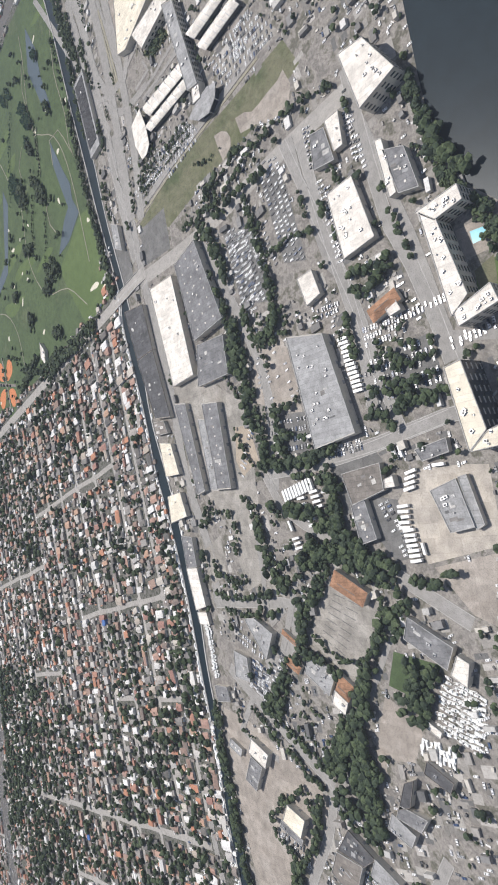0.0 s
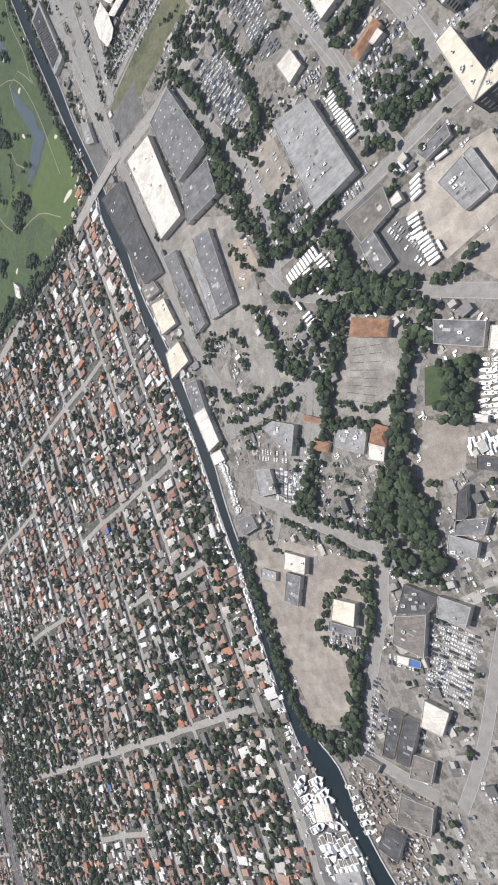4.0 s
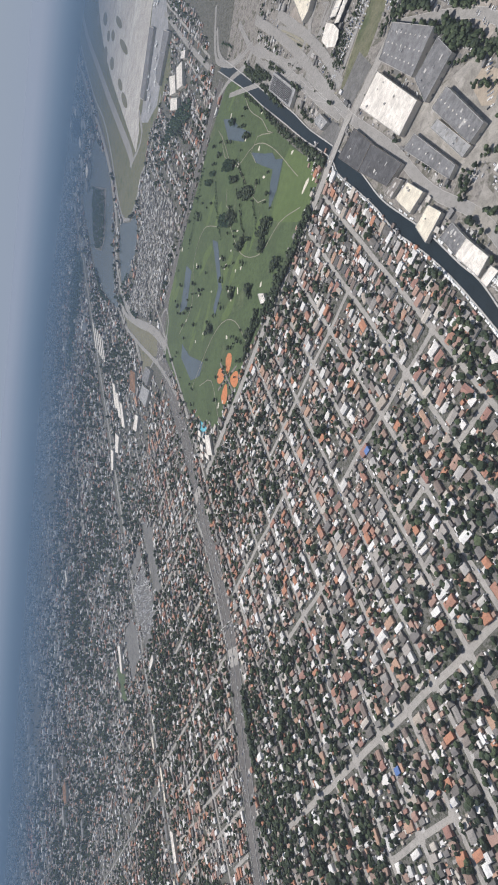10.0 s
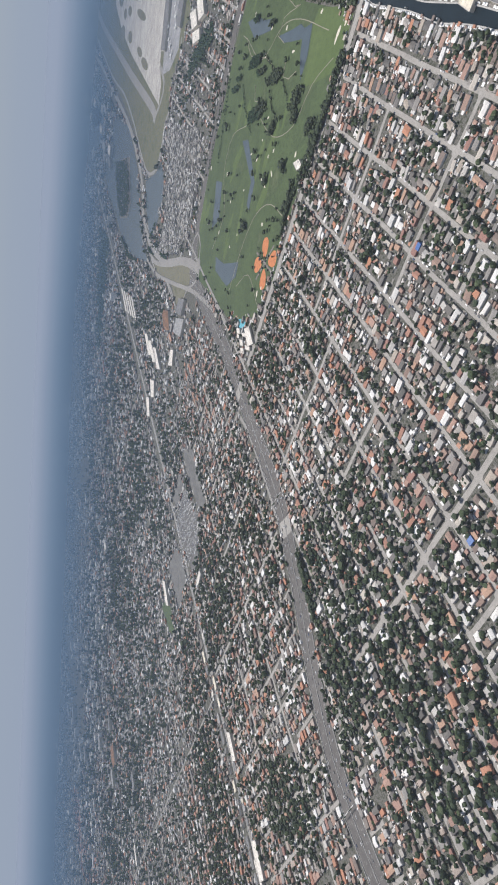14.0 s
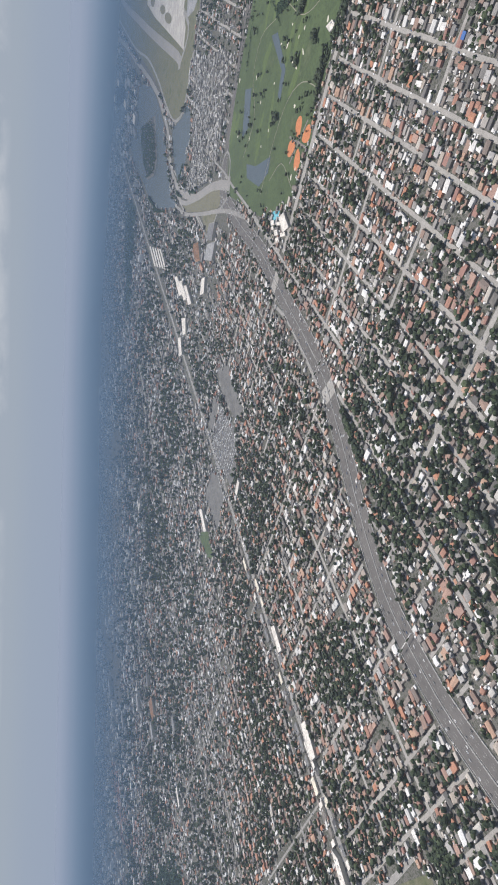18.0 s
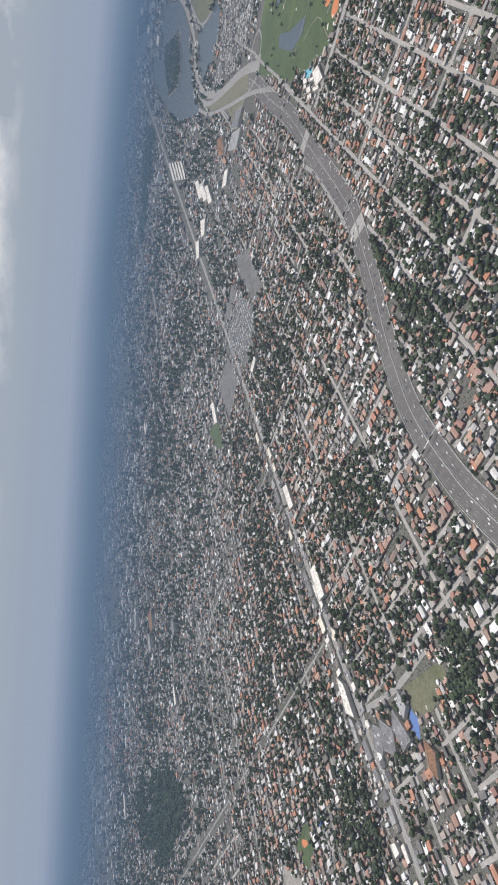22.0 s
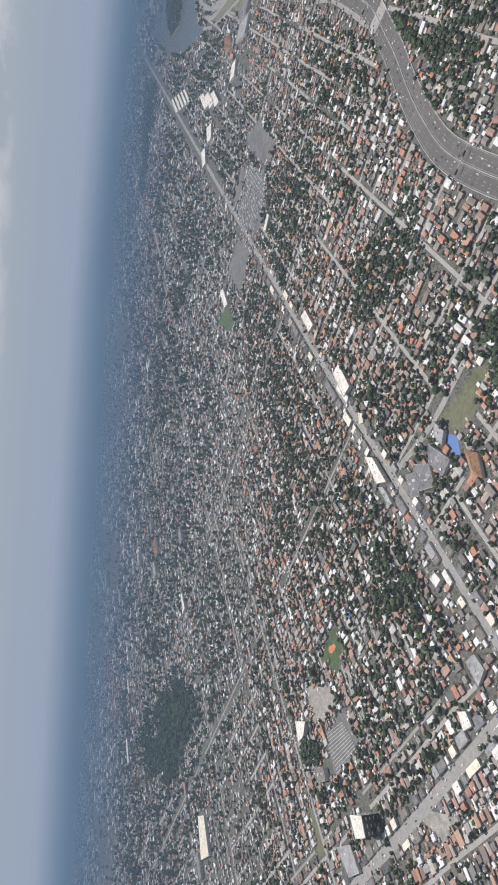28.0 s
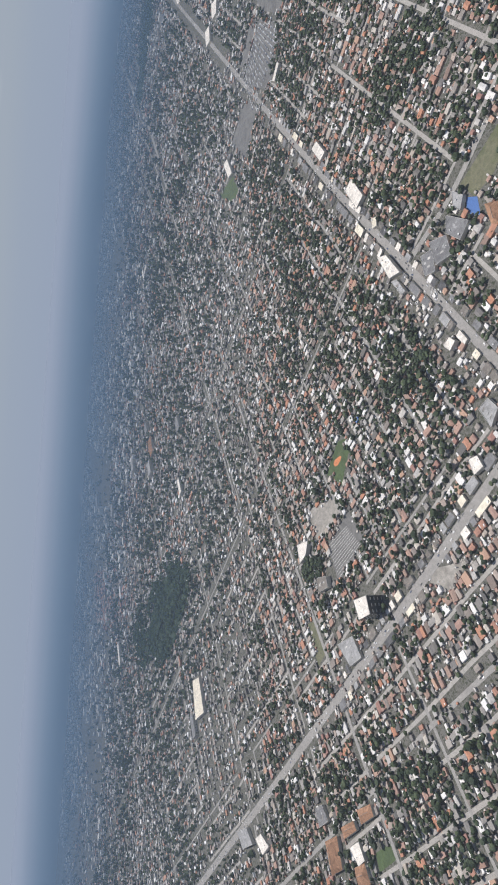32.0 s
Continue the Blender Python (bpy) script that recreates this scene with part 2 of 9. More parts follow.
ROOFS = [(0.56, 0.55, 0.53), (0.20, 0.19, 0.18), (0.40, 0.385, 0.37), (0.12, 0.115, 0.11), (0.47, 0.45, 0.42), (0.35, 0.19, 0.14), (0.26, 0.245, 0.23),
         (0.68, 0.665, 0.64), (0.20, 0.16, 0.14), (0.42, 0.205, 0.13), (0.34, 0.315, 0.29), (0.15, 0.14, 0.13), (0.30, 0.17, 0.14), (0.38, 0.25, 0.20), (0.28, 0.265, 0.25), (0.38, 0.33, 0.28),
         (0.42, 0.275, 0.20), (0.23, 0.20, 0.18), (0.66, 0.64, 0.61), (0.30, 0.21, 0.17), (0.17, 0.16, 0.155), (0.34, 0.22, 0.18), (0.70, 0.69, 0.67), (0.47, 0.43, 0.38), (0.24, 0.17, 0.14)]
FAR_ROOFS = [(0.62, 0.61, 0.60), (0.16, 0.152, 0.145), (0.40, 0.385, 0.37), (0.11, 0.103, 0.098), (0.50, 0.48, 0.46), (0.36, 0.20, 0.145), (0.24, 0.225, 0.21), (0.34, 0.32, 0.30),
             (0.82, 0.81, 0.80), (0.15, 0.135, 0.125), (0.43, 0.24, 0.165), (0.13, 0.125, 0.118), (0.31, 0.285, 0.265), (0.46, 0.435, 0.41), (0.37, 0.305, 0.27), (0.20, 0.185, 0.175), (0.32, 0.23, 0.19), (0.26, 0.24, 0.23), (0.18, 0.17, 0.165)]
BRIGHT = [(0.76, 0.75, 0.73), (0.64, 0.63, 0.61), (0.72, 0.70, 0.66), (0.50, 0.49, 0.47), (0.80, 0.80, 0.79), (0.56, 0.52, 0.47)]
M_ROOF = material("varied_house_roof", ROOFS, 1.2, 0.85, 0.2, "object", fine=0.15)
M_ROOFS = material("varied_roofs", ROOFS, 1.2, 0.85, 0.2, "piece")
M_WALL = material("painted_stucco_wall", [(0.62, 0.58, 0.5), (0.7, 0.69, 0.66), (0.5, 0.42, 0.33), (0.55, 0.55, 0.53)], 0.8, 0.9, 0.15, "object")
LEAF = [(0.038, 0.057, 0.029), (0.054, 0.077, 0.037), (0.044, 0.063, 0.036), (0.068, 0.092, 0.044), (0.032, 0.047, 0.029)]
M_CROWN = material("tree_foliage", LEAF, 1.3, 0.8, 0.5, "object", bump=0.3, fine=0.3)
M_CROWNS = material("foliage", LEAF, 1.3, 0.8, 0.5, "piece", bump=0.3)
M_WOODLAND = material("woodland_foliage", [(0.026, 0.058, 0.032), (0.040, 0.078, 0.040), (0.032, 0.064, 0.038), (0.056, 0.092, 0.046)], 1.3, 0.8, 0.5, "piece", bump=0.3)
M_BARK = material("grey_bark", [(0.12, 0.095, 0.07)], 3.0, 0.95, 0.3)
M_WHITE = material("white_roof_membrane", [(0.74, 0.695, 0.63)], 0.35, 0.8, 0.16, fine=0.12, seams=0.22)
M_CREAM = material("cream_roof", [(0.72, 0.66, 0.54)], 0.3, 0.85, 0.1, fine=0.08, seams=0.16)
M_GREY = material("weathered_grey_roof", [(0.20, 0.20, 0.205)], 0.3, 0.85, 0.3, fine=0.16, seams=0.3)
M_MID = material("light_grey_roof", [(0.33, 0.33, 0.33)], 0.3, 0.85, 0.22, fine=0.14, seams=0.26)
M_DARK = material("dark_bitumen_roof", [(0.10, 0.10, 0.105)], 0.3, 0.85, 0.25, fine=0.15, seams=0.35)
M_BROWN = material("grey_brown_roof", [(0.21, 0.19, 0.17)], 0.3, 0.85, 0.25, fine=0.12, seams=0.3)
M_RUST = material("rusty_orange_roof", [(0.34, 0.19, 0.115)], 0.35, 0.85, 0.3, fine=0.2, seams=0.35)
M_BLUE = material("blue_tarpaulin", [(0.06, 0.14, 0.36)], 0.6, 0.5, 0.15)
M_RED = material("red_paint", [(0.5, 0.035, 0.03)], 1.0, 0.4, 0.1)
M_PLAIN = material("beige_wall", [(0.55, 0.51, 0.44)], 0.4, 0.9, 0.12)
M_GLASS = material("dark_window_glass", [(0.03, 0.04, 0.05)], 0.5, 0.15, 0.1, spec=0.5)
M_METAL = material("galvanised_metal", [(0.5, 0.5, 0.5)], 2.0, 0.5, 0.15, metal=0.6)
CARS = [(0.78, 0.78, 0.77), (0.03, 0.03, 0.032), (0.5, 0.5, 0.51), (0.82, 0.82, 0.81), (0.16, 0.165, 0.17), (0.8, 0.8, 0.8), (0.11, 0.11, 0.115), (0.72, 0.72, 0.72), (0.66, 0.66, 0.67), (0.05, 0.08, 0.16), (0.8, 0.79, 0.77), (0.4, 0.4, 0.4)]
M_CAR = material("car_paint", CARS, 2.0, 0.35, 0.05, "object", spec=0.5)
M_CARS = material("varied_car_paint", CARS, 2.0, 0.35, 0.05, "piece", spec=0.5)
M_TYRE = material("black_rubber", [(0.02, 0.02, 0.02)], 3.0, 0.9, 0.2)
M_BOAT = material("white_gelcoat", [(0.82, 0.82, 0.80)], 1.0, 0.3, 0.05, spec=0.5)
M_FAR = material("far_roofs", FAR_ROOFS, 0.3, 0.85, 0.2, "piece")
M_BRICK = material("brick_red_roofs", [(0.42, 0.22, 0.17), (0.50, 0.30, 0.24), (0.36, 0.20, 0.16), (0.55, 0.42, 0.36), (0.30, 0.19, 0.16)], 0.3, 0.85, 0.2, "piece")
M_SHED = material("grey_shed_roofs", [(0.42, 0.41, 0.39), (0.22, 0.215, 0.21), (0.12, 0.12, 0.12), (0.62, 0.61, 0.59), (0.30, 0.285, 0.265), (0.17, 0.165, 0.16), (0.50, 0.47, 0.42)], 0.6, 0.85, 0.2, "piece")
M_PATCH = material("patched_paving", [(0.34, 0.325, 0.30), (0.14, 0.138, 0.135), (0.27, 0.255, 0.235), (0.40, 0.38, 0.355), (0.19, 0.18, 0.165)], 0.6, 0.95, 0.2, "piece", fine=0.15)
M_BRIGHT = material("whitewashed_slab", BRIGHT, 0.8, 0.85, 0.12, "piece")
M_STAIN = material("roof_repair", [(0.13, 0.13, 0.13), (0.30, 0.30, 0.30), (0.42, 0.41, 0.39), (0.20, 0.19, 0.18), (0.52, 0.5, 0.47)], 0.5, 0.9, 0.25, "object", fine=0.15)
M_DIRT = material("brown_yard_dirt", [(0.25, 0.205, 0.165), (0.19, 0.165, 0.14), (0.30, 0.255, 0.21)], 0.4, 0.95, 0.25, "noise", fine=0.2)
M_PATH = material("worn_path", [(0.24, 0.225, 0.17), (0.30, 0.28, 0.22)], 0.4, 0.95, 0.2, "noise")
M_OLIVE = material("dry_olive_grass", [(0.14, 0.136, 0.09), (0.18, 0.172, 0.122), (0.115, 0.118, 0.07)], 0.3, 0.95, 0.2, "noise", fine=0.15)
M_SCRAP = material("weathered_scrap", [(0.14, 0.135, 0.13), (0.32, 0.31, 0.295), (0.55, 0.54, 0.525), (0.20, 0.155, 0.125), (0.08, 0.08, 0.08), (0.40, 0.385, 0.36), (0.25, 0.22, 0.195), (0.62, 0.615, 0.60)], 0.8, 0.85, 0.25, "piece")
M_ROOFS_WARM = material("varied_warm_roofs", ROOFS + [(0.41, 0.21, 0.14), (0.33, 0.21, 0.165), (0.36, 0.30, 0.26), (0.28, 0.25, 0.225)], 1.2, 0.85, 0.2, "piece")
M_TARMAC = material("pale_blue_grey_tarmac", [(0.27, 0.275, 0.29), (0.34, 0.34, 0.345), (0.22, 0.225, 0.24)], 0.1, 0.9, 0.2, "noise", fine=0.1, seams=0.2, seam_at=(24.0, 12.0))

# ---- helpers for shapes ----
# The streets run on a grid turned by 49.5 degrees: a along the first axis, b along the second.
TURN = radians(49.5)
CA, SA = math.cos(TURN), math.sin(TURN)


def ab(a, b, z=0.0):
    return (a * CA - b * SA, a * SA + b * CA, z)


def to_ab(x, y):
    return x * CA + y * SA, -x * SA + y * CA


def mesh_of(name, verts, faces, mat):
    me = bpy.data.meshes.new(name)
    me.from_pydata([tuple(map(float, v)) for v in verts], [], [tuple(map(int, f)) for f in faces])
    me.materials.append(mat)
    return me


def piece(name, verts, faces, mat, parent=None, label=""):
    ob = new(name, mesh_of(name, verts, faces, mat))
    if parent is not None:
        ob.parent = parent
    if label:
        ob["label"] = label
    return ob


def part(name, bm, mat, parent=None, label=""):
    me = bpy.data.meshes.new(name)
    bm.to_mesh(me)
    bm.free()
    me.materials.append(mat)
    ob = new(name, me)
    if parent is not None:
        ob.parent = parent
    if label:
        ob["label"] = label
    return ob


def bulk(name, verts, quads, mat, label, category, tris=None, smooth=False):
    """Many small pieces joined in one mesh of kind stuff."""
    me = bpy.data.meshes.new(name)
    v = np.asarray(verts, np.float32)
    q = np.asarray(quads, np.int32).reshape(-1, 4)
    t = np.zeros((0, 3), np.int32) if tris is None else np.asarray(tris, np.int32)
    me.vertices.add(len(v))
    me.vertices.foreach_set("co", v.ravel())
    me.loops.add(q.size + t.size)
    me.loops.foreach_set("vertex_index", np.concatenate([q.ravel(), t.ravel()]))
    me.polygons.add(len(q) + len(t))
    starts = np.concatenate([np.arange(len(q)) * 4, q.size + np.arange(len(t)) * 3]).astype(np.int32)
    me.polygons.foreach_set("loop_start", starts)
    if smooth:
        me.polygons.foreach_set("use_smooth", np.ones(len(q) + len(t), bool))
    me.update(calc_edges=True)
    me.validate()
    if not smooth:
        me.shade_flat()
    me.materials.append(mat)
    ob = new(name, me)
    return tagged(ob, label, category, kind="stuff")


def prism(points, z0, z1):
    """Walls and top of a polygon in plan, given anticlockwise or not."""
    p = list(points)
    area = sum(p[i][0] * p[(i + 1) % len(p)][1] - p[(i + 1) % len(p)][0] * p[i][1] for i in range(len(p)))
    if area < 0:
        p.reverse()
    k = len(p)
    verts = [(x, y, z0) for x, y in p] + [(x, y, z1) for x, y in p]
    faces = [(i, (i + 1) % k, k + (i + 1) % k, k + i) for i in range(k)] + [tuple(range(k, 2 * k)), tuple(range(k - 1, -1, -1))]
    return verts, faces


def sheet(name, points, z, mat, label, category, kind="structure"):
    """A thin slab on the ground: its top at z."""
    v, f = prism(points, -0.02, z)
    ob = piece(name, v, f, mat)
    return tagged(ob, label, category, kind=kind)


def smooth_line(points, step=12.0):
    """Points along a smooth curve through the given ones."""
    p = [np.array(q, float) for q in points]
    p = [2 * p[0] - p[1]] + p + [2 * p[-1] - p[-2]]
    out = []
    for i in range(1, len(p) - 2):
        n = max(1, int(np.linalg.norm(p[i + 1] - p[i]) / step))
        for k in range(n):
            s = k / n
            out.append(0.5 * (2 * p[i] + (p[i + 1] - p[i - 1]) * s + (2 * p[i - 1] - 5 * p[i] + 4 * p[i + 1] - p[i + 2]) * s**2 + (3 * p[i] - p[i - 1] - 3 * p[i + 1] + p[i + 2]) * s**3))
    out.append(p[-2])
    return np.array(out)


def sides(line, off):
    """The line moved by off metres to its left."""
    d = np.gradient(line, axis=0)
    d /= np.linalg.norm(d, axis=1, keepdims=True) + 1e-9
    return line + off * np.stack([-d[:, 1], d[:, 0]], 1)


def ribbon(line, o0, o1, z0, z1):
    """A slab along a line between two offsets, from z0 up to z1."""
    a, b = sides(line, o0), sides(line, o1)
    n = len(line)
    verts = [(*p, z1) for p in a] + [(*p, z1) for p in b] + [(*p, z0) for p in a] + [(*p, z0) for p in b]
    faces = []
    for i in range(n - 1):
        faces += [(i, i + 1, n + i + 1, n + i), (2 * n + i, 2 * n + i + 1, i + 1, i), (n + i, n + i + 1, 3 * n + i + 1, 3 * n + i)]
    return verts, faces


def road(name, points, width, mat, label, z=0.07, category="road", curved=True):
    line = smooth_line(points) if curved else np.array(points, float)
    v, f = ribbon(line, -width / 2, width / 2, -0.02, z)
    return tagged(piece(name, v, f, mat), label, category, kind="structure"), line


def inside(poly, x, y):
    """Which of the places x, y lie in a polygon."""
    hit = np.zeros(np.shape(x), bool)
    k = len(poly)
    for i in range(k):
        (x0, y0), (x1, y1) = poly[i], poly[(i + 1) % k]
        if y0 == y1:
            continue
        cross = ((y0 > y) != (y1 > y)) & (x < (x1 - x0) * (y - y0) / (y1 - y0) + x0)
        hit ^= cross
    return hit


def near(line, x, y, d):
    """Which of the places x, y lie within d metres of a line."""
    out = np.zeros(np.shape(x), bool)
    for (x0, y0), (x1, y1) in zip(line[:-1], line[1:]):
        dx, dy = x1 - x0, y1 - y0
        s = np.clip(((x - x0) * dx + (y - y0) * dy) / (dx * dx + dy * dy + 1e-9), 0, 1)
        out |= np.hypot(x - x0 - s * dx, y - y0 - s * dy) < d
    return out


def box_field(x, y, z, lx, ly, h, turn, shape="flat", pitch=0.35):
    """Vertices and quads of many boxes with flat, gable or hip tops. All inputs are arrays."""
    n = len(x)
    c, s = np.cos(turn), np.sin(turn)
    def corner(u, v, w):
        return np.stack([x + c * u - s * v, y + s * u + c * v, z + w], 1)
    a, b = lx / 2, ly / 2
    low = [corner(-a, -b, 0 * h), corner(a, -b, 0 * h), corner(a, b, 0 * h), corner(-a, b, 0 * h)]
    top = [corner(-a, -b, h), corner(a, -b, h), corner(a, b, h), corner(-a, b, h)]
    if shape == "flat":
        verts = np.stack(low + top, 1).reshape(-1, 3)
        q = np.array([(0, 1, 5, 4), (1, 2, 6, 5), (2, 3, 7, 6), (3, 0, 4, 7), (4, 5, 6, 7)])
        return verts, (q[None] + 8 * np.arange(n)[:, None, None]).reshape(-1, 4)
    g = a * (0.45 if shape == "hip" else 1.0)
    ridge = [corner(-g, 0 * b, h + b * pitch * 2), corner(g, 0 * b, h + b * pitch * 2)]
    verts = np.stack(low + top + ridge, 1).reshape(-1, 3)
    q = np.array([(0, 1, 5, 4), (1, 2, 6, 5), (2, 3, 7, 6), (3, 0, 4, 7), (4, 5, 9, 8), (6, 7, 8, 9)])
    t = np.array([(5, 6, 9), (7, 4, 8)])
    step = 10 * np.arange(n)[:, None, None]
    return verts, (q[None] + step).reshape(-1, 4), (t[None] + step).reshape(-1, 3)


def clump_field(x, y, z, r, tall, seed=1, detail=1):
    """Vertices and triangles of many uneven leafy clumps."""
    if detail:
        bm = bmesh.new()
        bmesh.ops.create_icosphere(bm, subdivisions=detail, radius=1.0)
        base = np.array([v.co for v in bm.verts])
        tri = np.array([[v.index for v in f.verts] for f in bm.faces])
        bm.free()
    else:
        # A five-sided cap is enough for small or distant foliage.
        ring = [(math.cos(a * 1.2566), math.sin(a * 1.2566), -0.15) for a in range(5)]
        base = np.array(ring + [(0.0, 0.0, 1.0), (0.0, 0.0, -0.9)])
        tri = np.array([[i, (i + 1) % 5, 5] for i in range(5)] + [[(i + 1) % 5, i, 6] for i in range(5)])
    rng = np.random.default_rng(seed)
    n, k = len(x), len(base)
    bump = rng.uniform(0.62, 1.25, (n, k, 1))
    v = base[None] * bump * np.stack([r, r, tall], 1)[:, None, :]
    v += np.stack([x, y, z], 1)[:, None, :]
    return v.reshape(-1, 3), (tri[None] + k * np.arange(n)[:, None, None]).reshape(-1, 3)

# ---- the setting: ground, water, roads ----
GROUND = [(-900, -2600), (6200, -2600), (6200, 4200), (-900, 4200)]
v, f = prism(GROUND, -2.0, 0.0)
tagged(piece("ground", v, f, M_GROUND), "flat city ground with grass, dust and paving", "ground", kind="structure")

CANAL_L = [(680, -90), (585, -23), (533, 17), (480, 56), (433, 91), (385, 124), (369, 143), (336, 168), (312, 187), (289, 208), (268, 222), (248, 236), (227, 253), (207, 271),
           (188, 289), (170, 305), (150, 324), (131, 344), (113, 360), (100, 371), (83, 380), (62, 389), (41, 402), (22, 412), (-40, 448)]
CANAL_R = [(655, -90), (566, -23), (516, 15), (466, 51), (425, 85), (378, 119), (341, 149), (309, 180), (281, 200), (255, 218), (225, 243), (209, 255), (188, 278), (170, 295),
           (151, 311), (129, 334), (103, 355), (89, 362), (71, 366), (55, 379), (36, 390), (18, 398), (-50, 430)]
sheet("works_ground", [(p[0] - 0.4, p[1] - 0.4) for p in CANAL_R] + [(-160, 480), (-160, -260), (620, -260)], 0.02, M_WORKS, "patchy pale paving and dust between buildings", "ground")
CANAL = CANAL_L + CANAL_R[::-1]
for nm, bank in (("canal_bank", CANAL_L), ("canal_bank", CANAL_R)):
    v, f = ribbon(smooth_line(bank, 6), -0.5, 0.5, -0.02, 0.5)
    tagged(piece(nm, v, f, M_KERB), "concrete seawall along the dark canal", "seawall", kind="structure")
sheet("water", CANAL, 0.10, M_WATER, "dark calm canal water", "canal")

GOLF = [(640, -62), (577, -22), (542, 10), (487, 64), (429, 107), (404, 126), (415, 154), (432, 169), (472, 218), (520, 272), (590, 345), (640, 340), (693, 326), (832, 242), (823, 171), (798, 113), (759, 69), (723, 28), (692, -17)]
sheet("golf_course", GOLF, 0.04, M_TURF, "green golf course turf with darker rough", "golf course")
PONDS = [[(552.2, 57.0), (516.3, 71.7), (498.3, 77.7), (490.0, 87.0), (473.3, 92.4), (477.1, 104.1), (482.1, 118.4), (496.6, 134.9), (498.0, 119.9), (498.1, 106.4), (494.9, 94.7), (519.8, 82.4), (539.8, 71.8)],
         [(648.2, -18.0), (615.5, -4.8), (594.1, 13.8), (560.3, 32.8), (578.0, 35.7), (626.0, 14.8)],
         [(654, 122), (634, 130), (609, 189), (625, 216), (633, 207), (621, 184)],
         [(752, 132), (727, 144), (736, 190), (765, 193), (757, 161)],
         [(744, 237), (708, 256), (654, 268), (663, 284), (695, 288), (743, 256)]]
for k, p in enumerate(PONDS):
    sheet("pond", p, 0.15 + 0.005 * k, M_LAKE, "grey-blue pond on the golf course", "pond")

LAKES = [[(1690, -412), (1478, -287), (1385, -189), (1323, -111), (1290, -39), (1265, 28), (1224, 90), (1164, 132), (1274, 98), (1442, 28), (1527, -38), (1622, -118), (1754, -218), (1842, -312), (1786, -358), (1715, -379)],
         [(1232, -55), (1138, -32), (1084, -35), (1073, -9), (1066, 34), (1103, 66), (1139, 92), (1181, 70), (1221, 4)],
         [(2361.8, -873.7), (1961.6, -629.3), (1980.7, -523.1), (2247.6, -643.9)],
         [(2522, -770), (2078, -686), (1867, -504), (1993, -464), (2312, -570)]]
for p in LAKES:
    sheet("lake", p, 0.12, M_LAKE, "flat blue-grey lake among the streets", "lake")
HOTEL_LAKE = [(215, -62), (192.6, -37.2), (183.7, -28.0), (170.2, -17.6), (158.7, -9.3), (148.9, -5.8), (135.0, -4.2), (118, 4), (96, 18), (70, 10), (60, -120), (190, -130)]
sheet("lake", HOTEL_LAKE, 0.14, M_WATER, "dark slate lake behind the white hotel", "lake")
APRON = [(1857, -921), (1757, -766), (1616, -601), (1456, -445), (1251, -265), (1134, -162), (1119, -195), (1136, -246), (1106, -306), (1093, -394), (1084, -426)]

# Main roads.
HIGHWAY = [(865, 232), (841, 248), (765, 312), (690, 369), (635, 423), (586, 470), (543, 511), (508, 548), (486, 583), (463, 621), (440, 665), (416, 704), (387, 742), (345, 777),
           (300, 805), (200, 850), (60, 900)]
BRIDGE = [ab(311, -208)[:2], ab(700, -208)[:2]]
DIAG = [(358, 104), (309, 61), (267, 14), (210, -45)]
MAIN = [ab(1054, -1700)[:2], ab(1048, -100)[:2], ab(1045, 150)[:2], ab(1038, 350)[:2], ab(1034, 470)[:2], ab(1030, 1500)[:2]]
WIDE = [ab(700, 503)[:2], ab(1080, 507)[:2], ab(1220, 513)[:2], ab(1560, 521)[:2], ab(2300, 530)[:2]]
hw = smooth_line(HIGHWAY, 10)

# ---- builders for halls, plots and groves ----
OPEN, FOOT, LANES, WOODS = [], [], [], []
luck = random.Random(11)


def quad_at(c, u, v):
    (x0, y0), (x1, y1), (x2, y2), (x3, y3) = c
    return ((1 - u) * (1 - v) * x0 + (1 - u) * v * x1 + u * v * x2 + u * (1 - v) * x3, (1 - u) * (1 - v) * y0 + (1 - u) * v * y1 + u * v * y2 + u * (1 - v) * y3)


def block(cx, cy, z, lx, ly, h, turn):
    c, s = math.cos(turn), math.sin(turn)
    pts = [(cx + c * u - s * v, cy + s * u + c * v) for u, v in ((-lx / 2, -ly / 2), (lx / 2, -ly / 2), (lx / 2, ly / 2), (-lx / 2, ly / 2))]
    return prism(pts, z, z + h)


PLOT_STEP = [0]


def plot(name, mat, label, category, corners):
    """A paved or grassed plot on the ground."""
    PLOT_STEP[0] += 1
    OPEN.append(corners)
    return sheet(name, corners, 0.025 + 0.0008 * PLOT_STEP[0], mat, label, category)


def lane(name, width, points):
    """A minor road with a kerb on both sides."""
    LANES.append((width, points))
    label = {"golf_motorway": "grey dual carriageway beside the golf course", "lake_road": "wide pale road curving round the lake", "woodland_lane": "narrow pale lane between trees"}.get(name, "pale worn road between plots")
    ob, line = road(name, points, width, M_PATH if width < 2 else M_AVENUE if width < 14 or name == "runway" else M_MOTORWAY, label, 0.055 + 0.0035 * len(LANES))
    if width >= 5:
        for side in (-1, 1):
            v, f = ribbon(line, side * width / 2 - 0.12, side * width / 2 + 0.12, 0, 0.16)
            piece("kerb", v, f, M_KERB, ob)
    return ob


